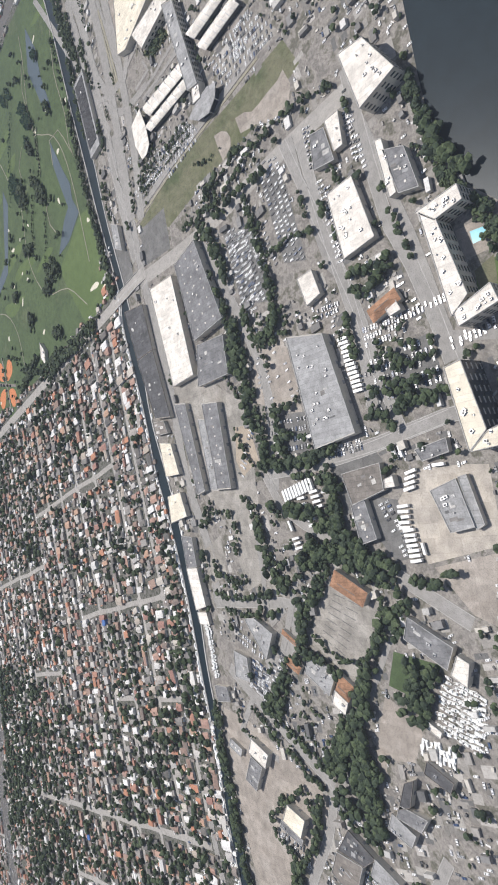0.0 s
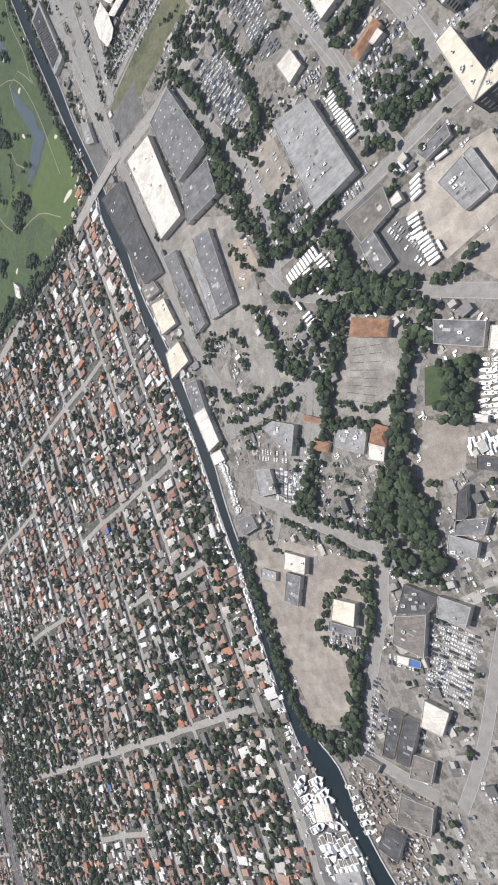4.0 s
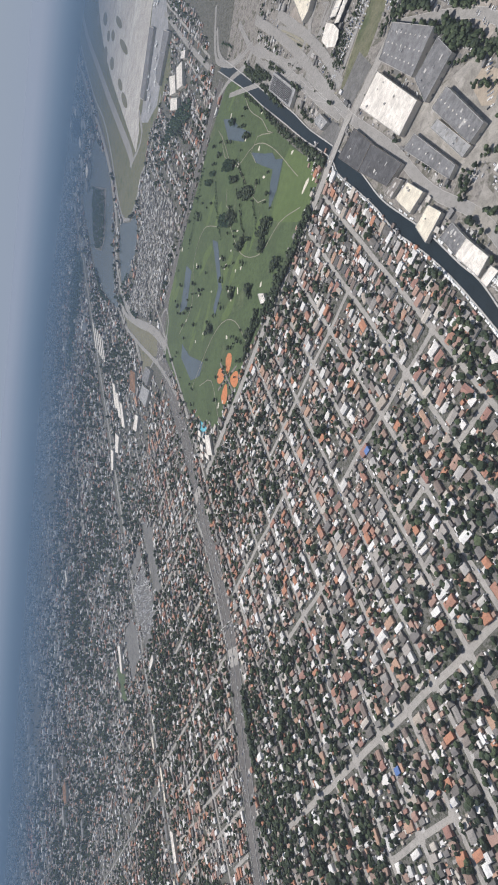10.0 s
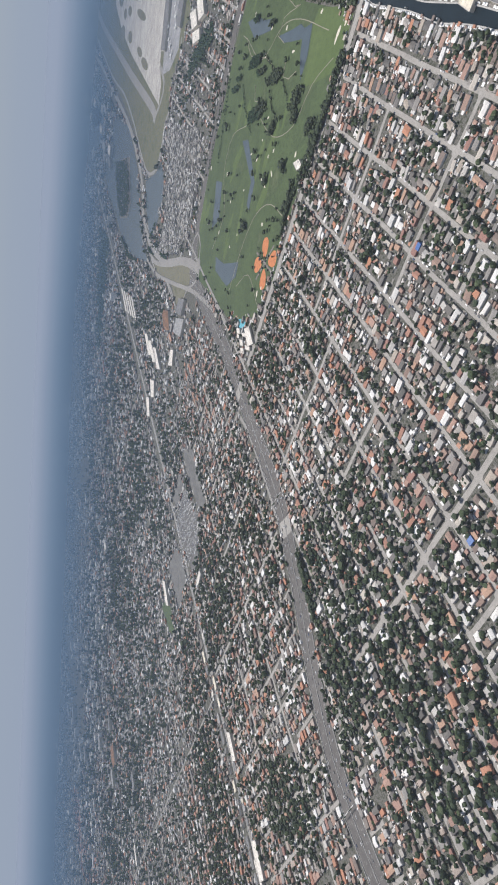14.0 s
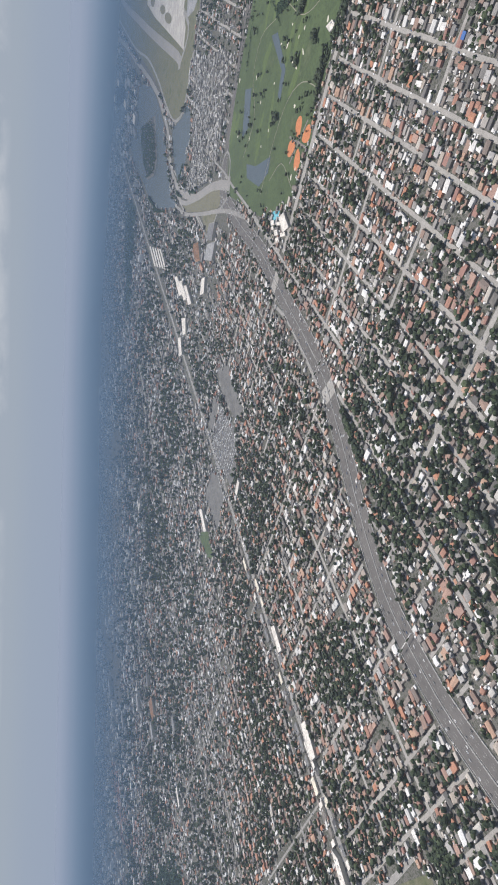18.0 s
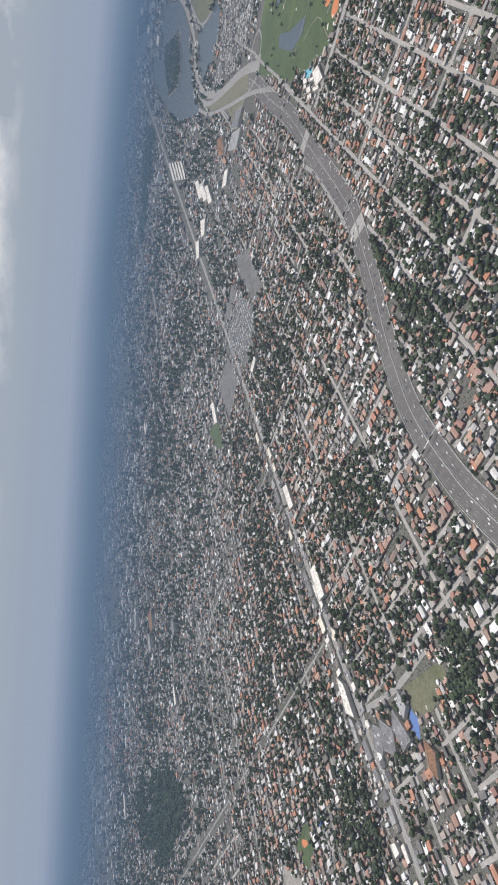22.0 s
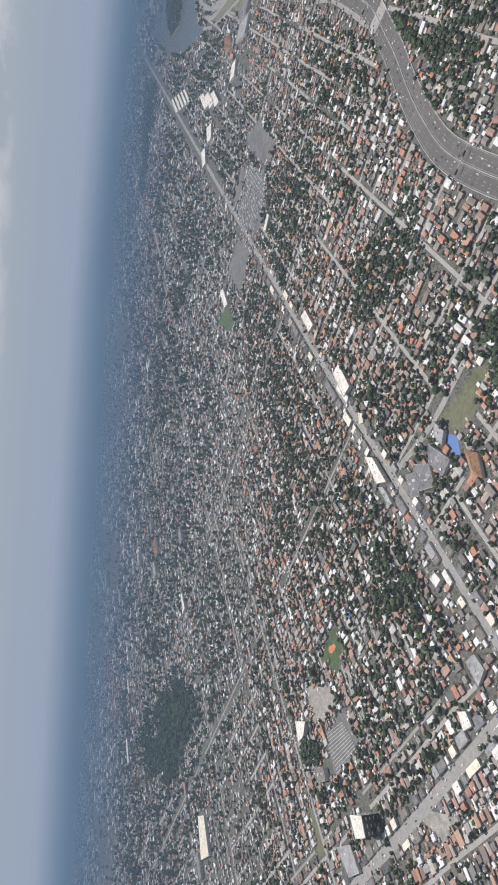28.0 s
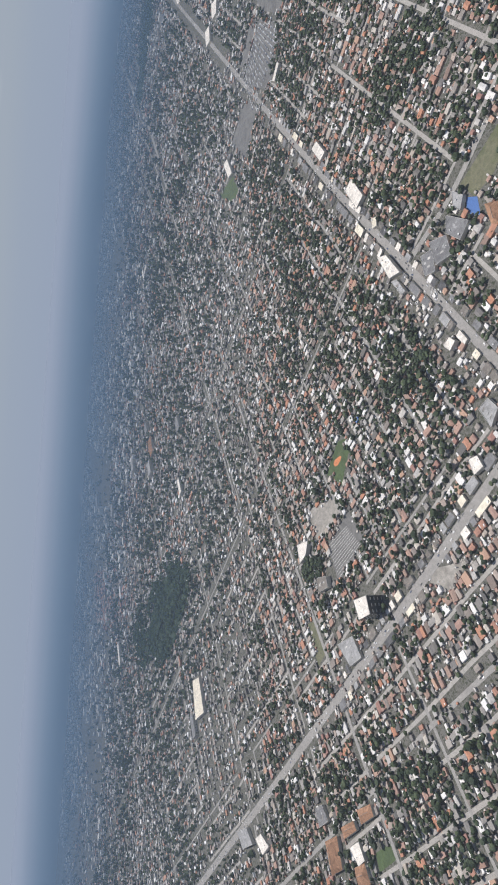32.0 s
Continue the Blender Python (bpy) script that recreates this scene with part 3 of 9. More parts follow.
def hall(name, h, roof, label, vents, lights, corners):
    """A flat-roofed building on a four-cornered plan, with parapet, roof plant and skylights; red roofs are hipped."""
    FOOT.append(corners)
    if len(corners) == 4 and sum(corners[i][0] * corners[(i + 1) % 4][1] - corners[(i + 1) % 4][0] * corners[i][1] for i in range(4)) < 0:
        corners = corners[::-1]
    cx, cy = sum(p[0] for p in corners) / 4, sum(p[1] for p in corners) / 4
    home = new(name)
    home.location = (cx, cy, 0)
    tagged(home, label, "building")
    c = [(x - cx, y - cy) for x, y in corners]
    wall = M_GLASS if h > 12 else M_PLAIN
    body = piece("wall", *prism(c, 0, h), wall, home)
    sides_of = [(c[i], c[(i + 1) % 4]) for i in range(4)]
    long_turn = math.atan2(c[1][1] - c[0][1], c[1][0] - c[0][0])
    if roof is M_RUST:
        d = [math.dist(*s) for s in sides_of]
        k = 0 if d[0] + d[2] > d[1] + d[3] else 1
        e = [c[(i + k) % 4] for i in range(4)]
        m1, m2 = ((e[3][0] + e[0][0]) / 2, (e[3][1] + e[0][1]) / 2), ((e[1][0] + e[2][0]) / 2, (e[1][1] + e[2][1]) / 2)
        up, w = h + 0.22 * min(d), 0.22
        r1, r2 = (m1[0] * (1 - w) + m2[0] * w, m1[1] * (1 - w) + m2[1] * w, up), (m2[0] * (1 - w) + m1[0] * w, m2[1] * (1 - w) + m1[1] * w, up)
        o = [(x * 1.04, y * 1.04, h + 0.03) for x, y in e]
        piece("roof", o + [r1, r2], [(0, 1, 5, 4), (1, 2, 5), (2, 3, 4, 5), (3, 0, 4), (3, 2, 1, 0)], roof, home)
        line = np.array([r1[:2], r2[:2]])
        piece("ridge", *ribbon(line, -0.15, 0.15, up - 0.1, up + 0.08), M_BROWN, home)
    else:
        piece("roof", *prism([(x * 0.985, y * 0.985) for x, y in c], h + 0.002, h + 0.06), roof, home)
        for a, b in sides_of if name != "shop" else ():
            piece("parapet", *ribbon(np.array([a, b]), -0.12, 0.12, h - 0.2, h + 0.32), M_KERB if roof is not M_DARK else M_BROWN, home)
    for i in range(vents):
        u, v = luck.uniform(0.12, 0.88), luck.uniform(0.12, 0.88)
        x, y = quad_at(c, u, v)
        s = luck.uniform(0.5, 1.3)
        unit = piece("rooftop_unit", *block(x, y, h + 0.06, s * luck.uniform(0.8, 1.8), s, luck.uniform(0.35, 0.8), long_turn), M_METAL, home)
        if cx < 330 and cy < 420:
            piece("fan_grille", *block(x, y, h + 0.86, s * 0.5, s * 0.5, 0.06, long_turn), M_DARK, unit)
    if roof in (M_GREY, M_MID, M_DARK, M_BROWN) and math.dist(c[0], c[1]) * math.dist(c[1], c[2]) > 120 and cx < 600:
        for i in range(luck.randrange(3, 7)):
            x, y = quad_at(c, luck.uniform(0.2, 0.8), luck.uniform(0.2, 0.8))
            piece("roof_patch", *block(x, y, h + 0.06, luck.uniform(1.2, 4), luck.uniform(0.5, 2.2), 0.012 + 0.006 * i, long_turn), M_STAIN, home)
    rows = 1 if lights < 10 else 3
    for i in range(lights):
        u, v = ((i // rows) + 0.7) / (lights / rows + 0.4), ((i % rows) + 0.75) / (rows + 0.5)
        if math.dist(c[0], c[1]) > math.dist(c[1], c[2]):
            u, v = v, u
        x, y = quad_at(c, u, v)
        piece("skylight", *block(x, y, h + 0.06, 0.9, 0.9, 0.22, long_turn), M_WHITE, home)
    if h >= 5 and roof is not M_RUST and cx < 1000:
        floors = min(4, int(h / 1.7))
        for a, b in sides_of:
            n = max(2, int(math.dist(a, b) / 4.0))
            t = math.atan2(b[1] - a[1], b[0] - a[0])
            for k in range(floors):
                for i in range(n):
                    s = (i + 0.5) / n
                    piece("window", *block(a[0] + (b[0] - a[0]) * s, a[1] + (b[1] - a[1]) * s, 0.6 + k * (h - 1) / floors, 2.4, 0.16, 0.8, t), M_GLASS if h < 12 else M_METAL, home)
    elif h >= 3 and cx < 300 and cy < 420:
        for a, b in sides_of:
            n = int(math.dist(a, b) / 9)
            t = math.atan2(b[1] - a[1], b[0] - a[0])
            for i in range(n):
                s = (i + 0.5) / n
                piece("roller_door", *block(a[0] + (b[0] - a[0]) * s, a[1] + (b[1] - a[1]) * s, 0.0, 1.6, 0.14, min(1.7, h - 0.5), t), M_MID, home)
    return home


def grove(gap, r, corners):
    """Trees filling an outline."""
    WOODS.append(corners)
    xs, ys = [p[0] for p in corners], [p[1] for p in corners]
    n = int((max(xs) - min(xs)) * (max(ys) - min(ys)) / (gap * r) ** 1.45) + 4
    x, y = tree_rng.uniform(min(xs), max(xs), n), tree_rng.uniform(min(ys), max(ys), n)
    ok = inside(corners, x, y)
    TREES.append((x[ok], y[ok], r * tree_rng.uniform(0.65, 1.3, int(ok.sum()))))


def belt(width, r, points):
    """Trees along a line."""
    line = smooth_line(points, 2.0)
    k = max(1, round(width / 2.6))
    line = np.repeat(line, k, axis=0)
    n = len(line)
    x, y = line[:, 0] + tree_rng.uniform(-width / 2, width / 2, n), line[:, 1] + tree_rng.uniform(-width / 2, width / 2, n)
    ok = tree_rng.random(n) < 0.85
    TREES.append((x[ok], y[ok], r * tree_rng.uniform(0.7, 1.5, int(ok.sum()))))


tree_rng, TREES = np.random.default_rng(5), []
OPEN.append(HOTEL_LAKE)
belt(5, 1.9, [(200, -40), (187, -27), (173, -15.5), (160, -7), (148, -2), (136, 0.5), (122, 9), (104, 20)])
belt(3, 1.5, [(196, -36), (180, -20), (163, -6.5), (140, 3), (126, 12)])

# ---- the works, yards and halls: plan corners in metres ----
plot("yard", M_ASPHALT, "grey asphalt yard beside the depot", "yard", [(133.1, 121.5), (126.9, 116.0), (120.1, 112.5), (103.6, 130.4), (108.2, 135.8), (122.1, 132.3)])
plot("yard", M_ASPHALT, "grey asphalt yard round a dark hall", "yard", [(159.4, 121.3), (139.9, 101.0), (123.9, 105.2), (125.2, 112.5), (139.6, 134.6)])
plot("yard", M_CONCRETE, "cream concrete depot yard with tyre marks", "yard", [(119.8, 113.1), (118.5, 96.5), (101.6, 83.0), (93.4, 77.8), (74.3, 99.8), (95.4, 126.3), (106.7, 119.5)])
plot("yard", M_YARD, "worn concrete yard with painted bays", "yard", [(135.9, 168.0), (105.7, 154.5), (98.9, 198.7), (130.0, 202.8)])
plot("gravel_field", M_PALE, "dusty pale gravel field beside the canal", "field", [(162.9, 289.9), (143.1, 277.8), (82.2, 260.0), (73.4, 300.9), (80.8, 306.8), (73.6, 341.8), (89.3, 356.1), (106.1, 344.1), (127.2, 326.5), (145.5, 309.1)])
plot("gravel_field", M_PALE, "dusty pale clearing among trees", "field", [(84.6, 190.1), (64.1, 186.0), (59.8, 203.0), (69.7, 213.6), (61.3, 237.3), (77.7, 212.5)])
plot("gravel_field", M_PALE, "bare dusty building plot", "field", [(92.6, 125.5), (74.7, 103.8), (61.4, 127.1), (70.5, 130.1)])
plot("lawn", M_LAWN, "olive grass strip beside a dusty car park", "lawn", [(379.1, 76.3), (351.8, 31.3), (314.5, -6.2), (282.3, -40.9), (264.8, -32.7), (278.8, -7.9), (313.8, 29.0), (341.8, 65.3)])
plot("asphalt_plot", M_ASPHALT, "cracked grey asphalt plot", "plot", [(376.4, 78.4), (353.3, 56.9), (334.8, 76.3), (357.7, 94.7)])
plot("lawn", M_FAIRWAY, "bright green hotel lawn", "lawn", [(132.2, 20.2), (125.8, 10.5), (120.1, 20.6), (127.0, 26.7)])
plot("lawn", M_TURF, "green lawn in front of a dense grove", "lawn", [(90.7, 170.0), (71.0, 157.4), (69.7, 177.3), (85.3, 184.8)])
plot("car_park", M_ASPHALT, "asphalt car lot packed with cars", "car park", [(276.2, 14.0), (260.5, 7.1), (217.6, 44.4), (231.7, 50.6)])
plot("car_park", M_ASPHALT, "car lot packed with white cars", "car park", [(287.6, 51.9), (264.8, 39.1), (227.5, 67.6), (253.4, 80.8)])
plot("car_park", M_ASPHALT, "tree-lined car park with diagonal bays", "car park", [(165.1, 71.2), (139.6, 47.0), (120.6, 62.9), (147.8, 89.9)])
plot("gravel_lot", M_PALE, "pale gravel lot with scattered cars", "car park", [(231.9, 100.8), (211.6, 85.1), (186.3, 108.3), (218.1, 120.6)])
plot("car_park", M_YARD, "dusty terminal car park", "car park", [(391.4, 42.8), (347.9, 5.6), (335.0, 9.3), (371.1, 48.4)])
plot("car_park", M_YARD, "dusty terminal car park by the lawn", "car park", [(337.3, -22.5), (308.3, -49.7), (286.3, -44.1), (318.5, -13.9)])
plot("car_park", M_YARD, "pale yard packed with rows of cars", "car park", [(38.3, 298.1), (45.9, 279.7), (45.3, 263.4), (31.4, 262.5), (24.4, 292.7)])
plot("yard", M_PALE, "pale terminal forecourt deck", "yard", [(492.0, -46.6), (417.9, -50.3), (440.4, -19.9), (464.9, -24.9)])
plot("yard", M_YARD, "dusty yard between the factory halls", "yard", [(295.5, 148.9), (274.7, 131.7), (225.9, 124.9), (192.2, 167.1), (206.9, 188.9), (234.0, 189.3)])
plot("yard", M_BROWN, "reddish dirt yard with parked trailers", "yard", [(179.5, 150.5), (171.5, 140.6), (153.4, 133.6), (146.3, 144.9), (158.3, 169.4)])
plot("tan_plot", M_TAN, "bare tan earth plot", "plot", [(228.6, 141.1), (219.3, 133.9), (204.0, 146.3), (209.6, 160.6), (218.7, 157.2)])
plot("yard", M_YARD, "dusty yard of a wooded estate", "yard", [(229.1, 181.3), (201.4, 168.1), (182.8, 190.6), (189.9, 197.1), (214.7, 189.9)])
plot("yard", M_YARD, "paved square in a wooded estate", "yard", [(189.2, 182.3), (173.4, 178.6), (157.2, 197.0), (175.2, 204.5)])
plot("playing_field", M_LAWN, "olive school playing field", "field", [(378.3, 947.1), (356.1, 928.5), (335.8, 911.1), (328.1, 922.6), (343.1, 951.1), (361.2, 960.9)])
plot("court", M_BLUE, "blue painted sports court", "court", [(370.2, 958.8), (358.2, 962.0), (353.3, 976.2), (366.9, 973.3)])
plot("car_park", M_ASPHALT, "large empty striped car park", "car park", [(536.0, 1243.5), (502.7, 1204.2), (471.7, 1222.3), (509.4, 1272.4)])
plot("plot", M_YARD, "paved plot behind the ball field", "plot", [(583.7, 1215.2), (532.1, 1194.5), (516.7, 1208.8), (557.5, 1243.0)])
plot("ball_field", M_TURF, "small green ball field", "ball field", [(549.1, 1173.9), (531.2, 1141.3), (516.7, 1137.1), (508.6, 1149.5), (517.5, 1182.1)])
plot("lawn", M_LAWN, "narrow grass strip between plots", "lawn", [(565.1, 1328.2), (550.0, 1320.7), (524.7, 1345.7), (536.3, 1360.9)])
plot("court", M_TURF, "fenced green sports court", "court", [(420.1, 1469.5), (399.3, 1446.6), (393.4, 1457.2), (412.2, 1479.6)])
plot("car_park", M_YARD, "pale paved lot beside the wide avenue", "car park", [(386.4, 1233.8), (355.7, 1222.0), (338.3, 1212.5), (353.4, 1242.2), (377.5, 1240.1)])
plot("car_park", M_ASPHALT, "huge grey car park with rows of cars", "car park", [(901.8, 613.3), (851.3, 541.4), (793.7, 581.2), (774.0, 600.2), (776.9, 661.0), (804.7, 666.1)])
plot("car_park", M_ASPHALT, "grey strip of the far car park", "car park", [(921.8, 575.0), (889.3, 530.5), (859.5, 540.4), (897.8, 589.5)])
plot("car_park", M_ASPHALT, "empty grey end of the far car park", "car park", [(880.7, 488.0), (821.4, 495.6), (750.2, 559.7), (767.5, 586.2), (844.7, 534.6)])
plot("car_park", M_ASPHALT, "grey lot beyond the far car park", "car park", [(935.6, 689.9), (900.7, 648.4), (862.3, 652.3), (825.8, 688.4), (864.9, 737.9), (899.2, 713.9)])
plot("playing_field", M_TURF, "green playing field in the far city", "field", [(982.9, 753.2), (917.6, 744.2), (885.7, 778.9), (914.8, 786.7)])
lane("canal_road", 7, [(440.1, 31.0), (385.4, 78.6), (358.3, 104.1), (303.0, 147.2), (257.3, 190.8), (215.9, 216.9), (194.9, 238.8)])
lane("works_road", 5.5, [(163.2, 120.2), (139.5, 96.5), (118.5, 72.3), (103.7, 59.3)])
lane("works_road", 6, [(185.2, 152.4), (212.3, 112.8), (246.7, 90.1), (305.4, 63.4)])
lane("works_road", 6, [(197.1, 240.0), (173.7, 218.1), (154.2, 201.2), (146.8, 194.4), (137.6, 208.3), (139.1, 225.0), (140.8, 259.6)])
lane("works_road", 6, [(169.2, 264.1), (141.4, 261.1), (84.0, 252.9)])
lane("works_road", 5, [(84.0, 252.9), (74.9, 275.5), (69.1, 312.3), (61.4, 348.9)])
lane("works_road", 6, [(61.4, 348.9), (44.6, 344.5), (23.5, 339.4)])
lane("works_road", 5, [(29.8, 224.0), (24.0, 258.3), (14.7, 307.5), (13.2, 335.8)])
lane("works_road", 6, [(115.4, 141.7), (98.6, 139.1), (69.1, 133.5)])
lane("woodland_lane", 3, [(99.8, 145.8), (95.4, 161.8), (90.0, 196.7), (84.7, 222.1), (79.1, 248.5)])
lane("hotel_road", 6, [(233.9, -34.4), (210.6, -11.5), (178.0, 16.9), (159.7, 27.1), (140.4, 40.4), (125.3, 52.2)])
lane("lot_road", 6, [(248.2, -2.0), (225.0, 17.8), (196.0, 42.0), (169.8, 62.8), (150.3, 85.2)])
lane("quay_road", 5, [(140.0, 363.5), (128.0, 374.0), (113.0, 386.0), (96.0, 401.0), (78.0, 415.0), (64.0, 430.0), (48.0, 442.0), (20.0, 466.0)])
lane("terminal_road", 6, [(547.6, -43.8), (482.2, 5.1), (430.9, 51.6), (386.9, 77.8)])
lane("motorway_slip", 4.5, [(644.6, 446.4), (599.0, 476.7), (554.7, 519.8), (521.5, 555.5)])
lane("motorway_slip", 4, [(656.5, 444.3), (680.9, 464.3), (707.9, 474.4)])
lane("golf_motorway", 16, [(865.4, 232.5), (827.3, 154.8), (784.2, 85.1), (728.9, 5.4), (667.0, -72.0)])
lane("school_road", 5, [(429.5, 985.8), (388.6, 952.2), (353.7, 909.3)])
lane("far_road", 9, [(2566.8, -353.6), (1753.3, 274.9), (1380.6, 608.9)])
hall("warehouse", 4, M_WHITE, "long white flat-roofed warehouse beside the canal road", 5, 0, [(320.8, 88.7), (340.5, 105.2), (288.2, 146.9), (272.3, 130.9)])
hall("factory_hall", 4.5, M_GREY, "grey factory hall roof with rows of small skylights", 2, 24, [(306.3, 63.0), (319.0, 82.1), (279.6, 112.9), (261.1, 91.3)])
hall("factory_hall", 3.6, M_GREY, "lower dark grey factory annex with a stained roof", 3, 0, [(277.1, 114.8), (257.6, 99.3), (243.3, 115.8), (265.1, 135.0)])
hall("canal_shed", 3, M_DARK, "dark bitumen-roofed shed on the canal bank", 1, 0, [(367.1, 131.3), (347.1, 117.5), (322.6, 137.9), (337.0, 152.4)])
hall("canal_shed", 3, M_DARK, "long dark canal shed with a patched roof", 2, 0, [(336.8, 152.7), (322.4, 138.3), (284.5, 165.9), (299.3, 175.8)])
hall("store", 2.5, M_BROWN, "small brown-roofed store on the canal bank", 0, 0, [(301.7, 180.2), (291.1, 172.5), (283.2, 176.6), (294.4, 185.4)])
hall("canal_workshop", 3, M_CREAM, "cream flat-roofed canal workshop", 2, 0, [(288.5, 187.3), (276.7, 180.4), (259.9, 192.0), (271.8, 201.9)])
hall("rail_shed", 3, M_GREY, "narrow grey shed with an open framed side", 1, 6, [(284.0, 156.9), (274.0, 150.7), (232.7, 185.5), (237.4, 191.8)])
hall("factory_hall", 3.5, M_GREY, "long grey hall with a line of skylights", 1, 9, [(257.9, 142.1), (245.7, 134.4), (212.2, 169.8), (222.0, 177.2)])
hall("store", 2.2, M_MID, "narrow pale roof between the grey halls", 4, 0, [(258.9, 153.1), (253.4, 149.9), (222.2, 178.2), (228.6, 182.2)])
hall("canal_workshop", 3, M_CREAM, "square cream workshop roof by the canal", 1, 0, [(264.5, 212.2), (254.3, 201.5), (241.2, 210.0), (253.6, 224.6)])
hall("boat_shed", 3, M_GREY, "grey ribbed boat shed over the canal edge", 0, 4, [(240.8, 224.6), (231.3, 218.5), (218.7, 230.8), (226.6, 238.4)])
hall("boat_shed", 3.4, M_WHITE, "bright white boat shed roof beside the canal", 0, 0, [(226.5, 238.7), (218.1, 230.9), (200.2, 245.1), (206.9, 254.3)])
hall("boat_shed", 2, M_WHITE, "small white canopy on the canal edge", 0, 0, [(206.8, 256.3), (199.5, 249.6), (193.8, 253.7), (201.4, 260.7)])
hall("showroom", 3, M_GREY, "grey showroom roof among parked cars", 1, 0, [(239.0, -5.4), (231.5, -10.1), (218.4, 0.6), (228.8, 7.4)])
hall("showroom", 3, M_WHITE, "white angled showroom roof", 2, 0, [(232.4, -12.5), (226.3, -18.0), (216.5, -6.2), (220.1, -2.5)])
hall("office_block", 4, M_WHITE, "long narrow white roof beside a planted drive", 3, 0, [(198.7, -10.6), (195.4, -12.3), (177.7, 4.2), (179.9, 6.9)])
hall("office_block", 4, M_GREY, "blue-grey low office roof", 2, 3, [(192.5, -8.4), (182.7, -12.0), (168.1, -0.3), (176.3, 4.3)])
hall("trade_hall", 4.6, M_MID, "very large light grey trade hall roof with small vents", 18, 0, [(209.1, 79.9), (188.3, 68.6), (149.9, 97.8), (167.0, 116.6)])
hall("kiosk", 3, M_WHITE, "small bright white square roof by the car lots", 0, 0, [(216.5, 53.6), (209.6, 46.6), (199.2, 53.9), (204.5, 62.0)])
hall("tiled_hall", 3, M_RUST, "faded red tiled low hall", 0, 0, [(170.1, 50.4), (161.7, 37.4), (156.4, 40.1), (164.3, 53.5)])
hall("kiosk", 3.2, M_WHITE, "white canopy beside the tiled hall", 0, 0, [(161.1, 46.3), (158.6, 41.0), (154.0, 43.4), (157.9, 47.9)])
hall("depot", 2.6, M_MID, "pale grey depot roof in a concrete yard", 5, 0, [(107.8, 99.1), (100.9, 88.7), (85.4, 99.8), (92.4, 107.8)])
hall("depot", 2.1, M_MID, "grey lean-to strip of the depot", 0, 0, [(100.7, 87.9), (98.3, 85.1), (82.9, 96.8), (84.4, 100.5)])
hall("office_block", 3, M_BROWN, "dark flat-roofed office with a parapet", 1, 0, [(149.1, 118.7), (133.7, 102.8), (126.2, 111.4), (137.0, 127.0)])
hall("office_block", 3, M_GREY, "grey flat-roofed office with roof lights", 0, 5, [(137.8, 127.6), (133.0, 121.1), (119.1, 131.7), (124.8, 139.3)])
hall("kiosk", 3, M_WHITE, "white pointed tent canopy", 0, 0, [(128.3, 107.7), (125.6, 103.7), (122.1, 106.9), (126.2, 110.3)])
hall("store", 2.5, M_GREY, "low grey roof behind dense trees", 3, 0, [(121.6, 89.0), (111.9, 77.5), (108.3, 81.5), (116.5, 91.1)])
hall("rusty_hall", 4, M_RUST, "hall with a rusty orange metal roof", 0, 0, [(131.0, 158.6), (111.6, 154.9), (110.6, 162.1), (129.7, 166.8)])
hall("school_block", 3.5, M_MID, "trapezium-shaped pale grey roof with a raised rim", 3, 0, [(169.9, 225.9), (164.1, 219.9), (149.1, 216.5), (146.0, 231.9)])
hall("ruin", 1.6, M_MID, "broken grey roofless block", 9, 0, [(125.7, 208.5), (109.0, 201.7), (106.5, 215.0), (123.7, 217.9)])
hall("store", 2.6, M_RUST, "orange-brown roofed store among trees", 1, 0, [(106.2, 200.0), (97.3, 198.7), (96.1, 207.1), (104.7, 208.5)])
hall("store", 2.6, M_WHITE, "white roofed store among trees", 1, 0, [(104.9, 208.8), (96.3, 207.5), (94.8, 213.6), (103.1, 215.8)])
hall("store", 2, M_RUST, "low rusty lean-to roof in a yard", 0, 0, [(135.4, 219.5), (126.3, 217.4), (126.1, 222.0), (135.3, 224.2)])
hall("depot", 3, M_GREY, "long grey shed at the wood's edge", 3, 0, [(91.5, 150.0), (69.7, 145.4), (67.3, 154.9), (88.2, 159.0)])
hall("boat_shed", 3.5, M_WHITE, "white ribbed boat hall", 0, 0, [(67.0, 146.5), (61.7, 145.2), (57.7, 153.8), (65.0, 154.9)])
hall("boat_shed", 2.5, M_WHITE, "small white shed in the boat yard", 0, 0, [(64.0, 180.3), (57.0, 178.7), (56.2, 181.5), (63.2, 183.1)])
hall("depot", 3, M_DARK, "dark shed roof beside the boat yard", 1, 0, [(55.8, 194.5), (43.3, 191.5), (42.3, 196.3), (54.1, 199.9)])
hall("depot", 3, M_DARK, "dark wing of a courtyard depot", 0, 0, [(58.4, 212.2), (56.0, 207.3), (51.3, 218.6), (54.6, 224.7)])
hall("depot", 3, M_GREY, "grey wing of a courtyard depot", 2, 0, [(55.4, 222.8), (43.4, 215.5), (42.7, 222.5), (53.6, 228.5)])
hall("depot", 3, M_MID, "pale metal depot roof among cars", 2, 0, [(56.0, 229.4), (43.6, 226.5), (42.5, 232.9), (54.0, 237.0)])
hall("depot", 3.5, M_MID, "grey depot with a raised roof edge", 1, 0, [(51.5, 255.5), (37.6, 252.1), (36.8, 260.9), (49.3, 264.2)])
hall("depot", 3, M_BROWN, "brown stained flat depot roof", 1, 0, [(66.9, 275.6), (53.9, 266.4), (48.7, 284.4), (63.8, 287.5)])
hall("depot", 3, M_DARK, "dark flat roof with plant", 5, 0, [(67.6, 259.6), (51.4, 256.5), (53.4, 265.4), (66.7, 273.8)])
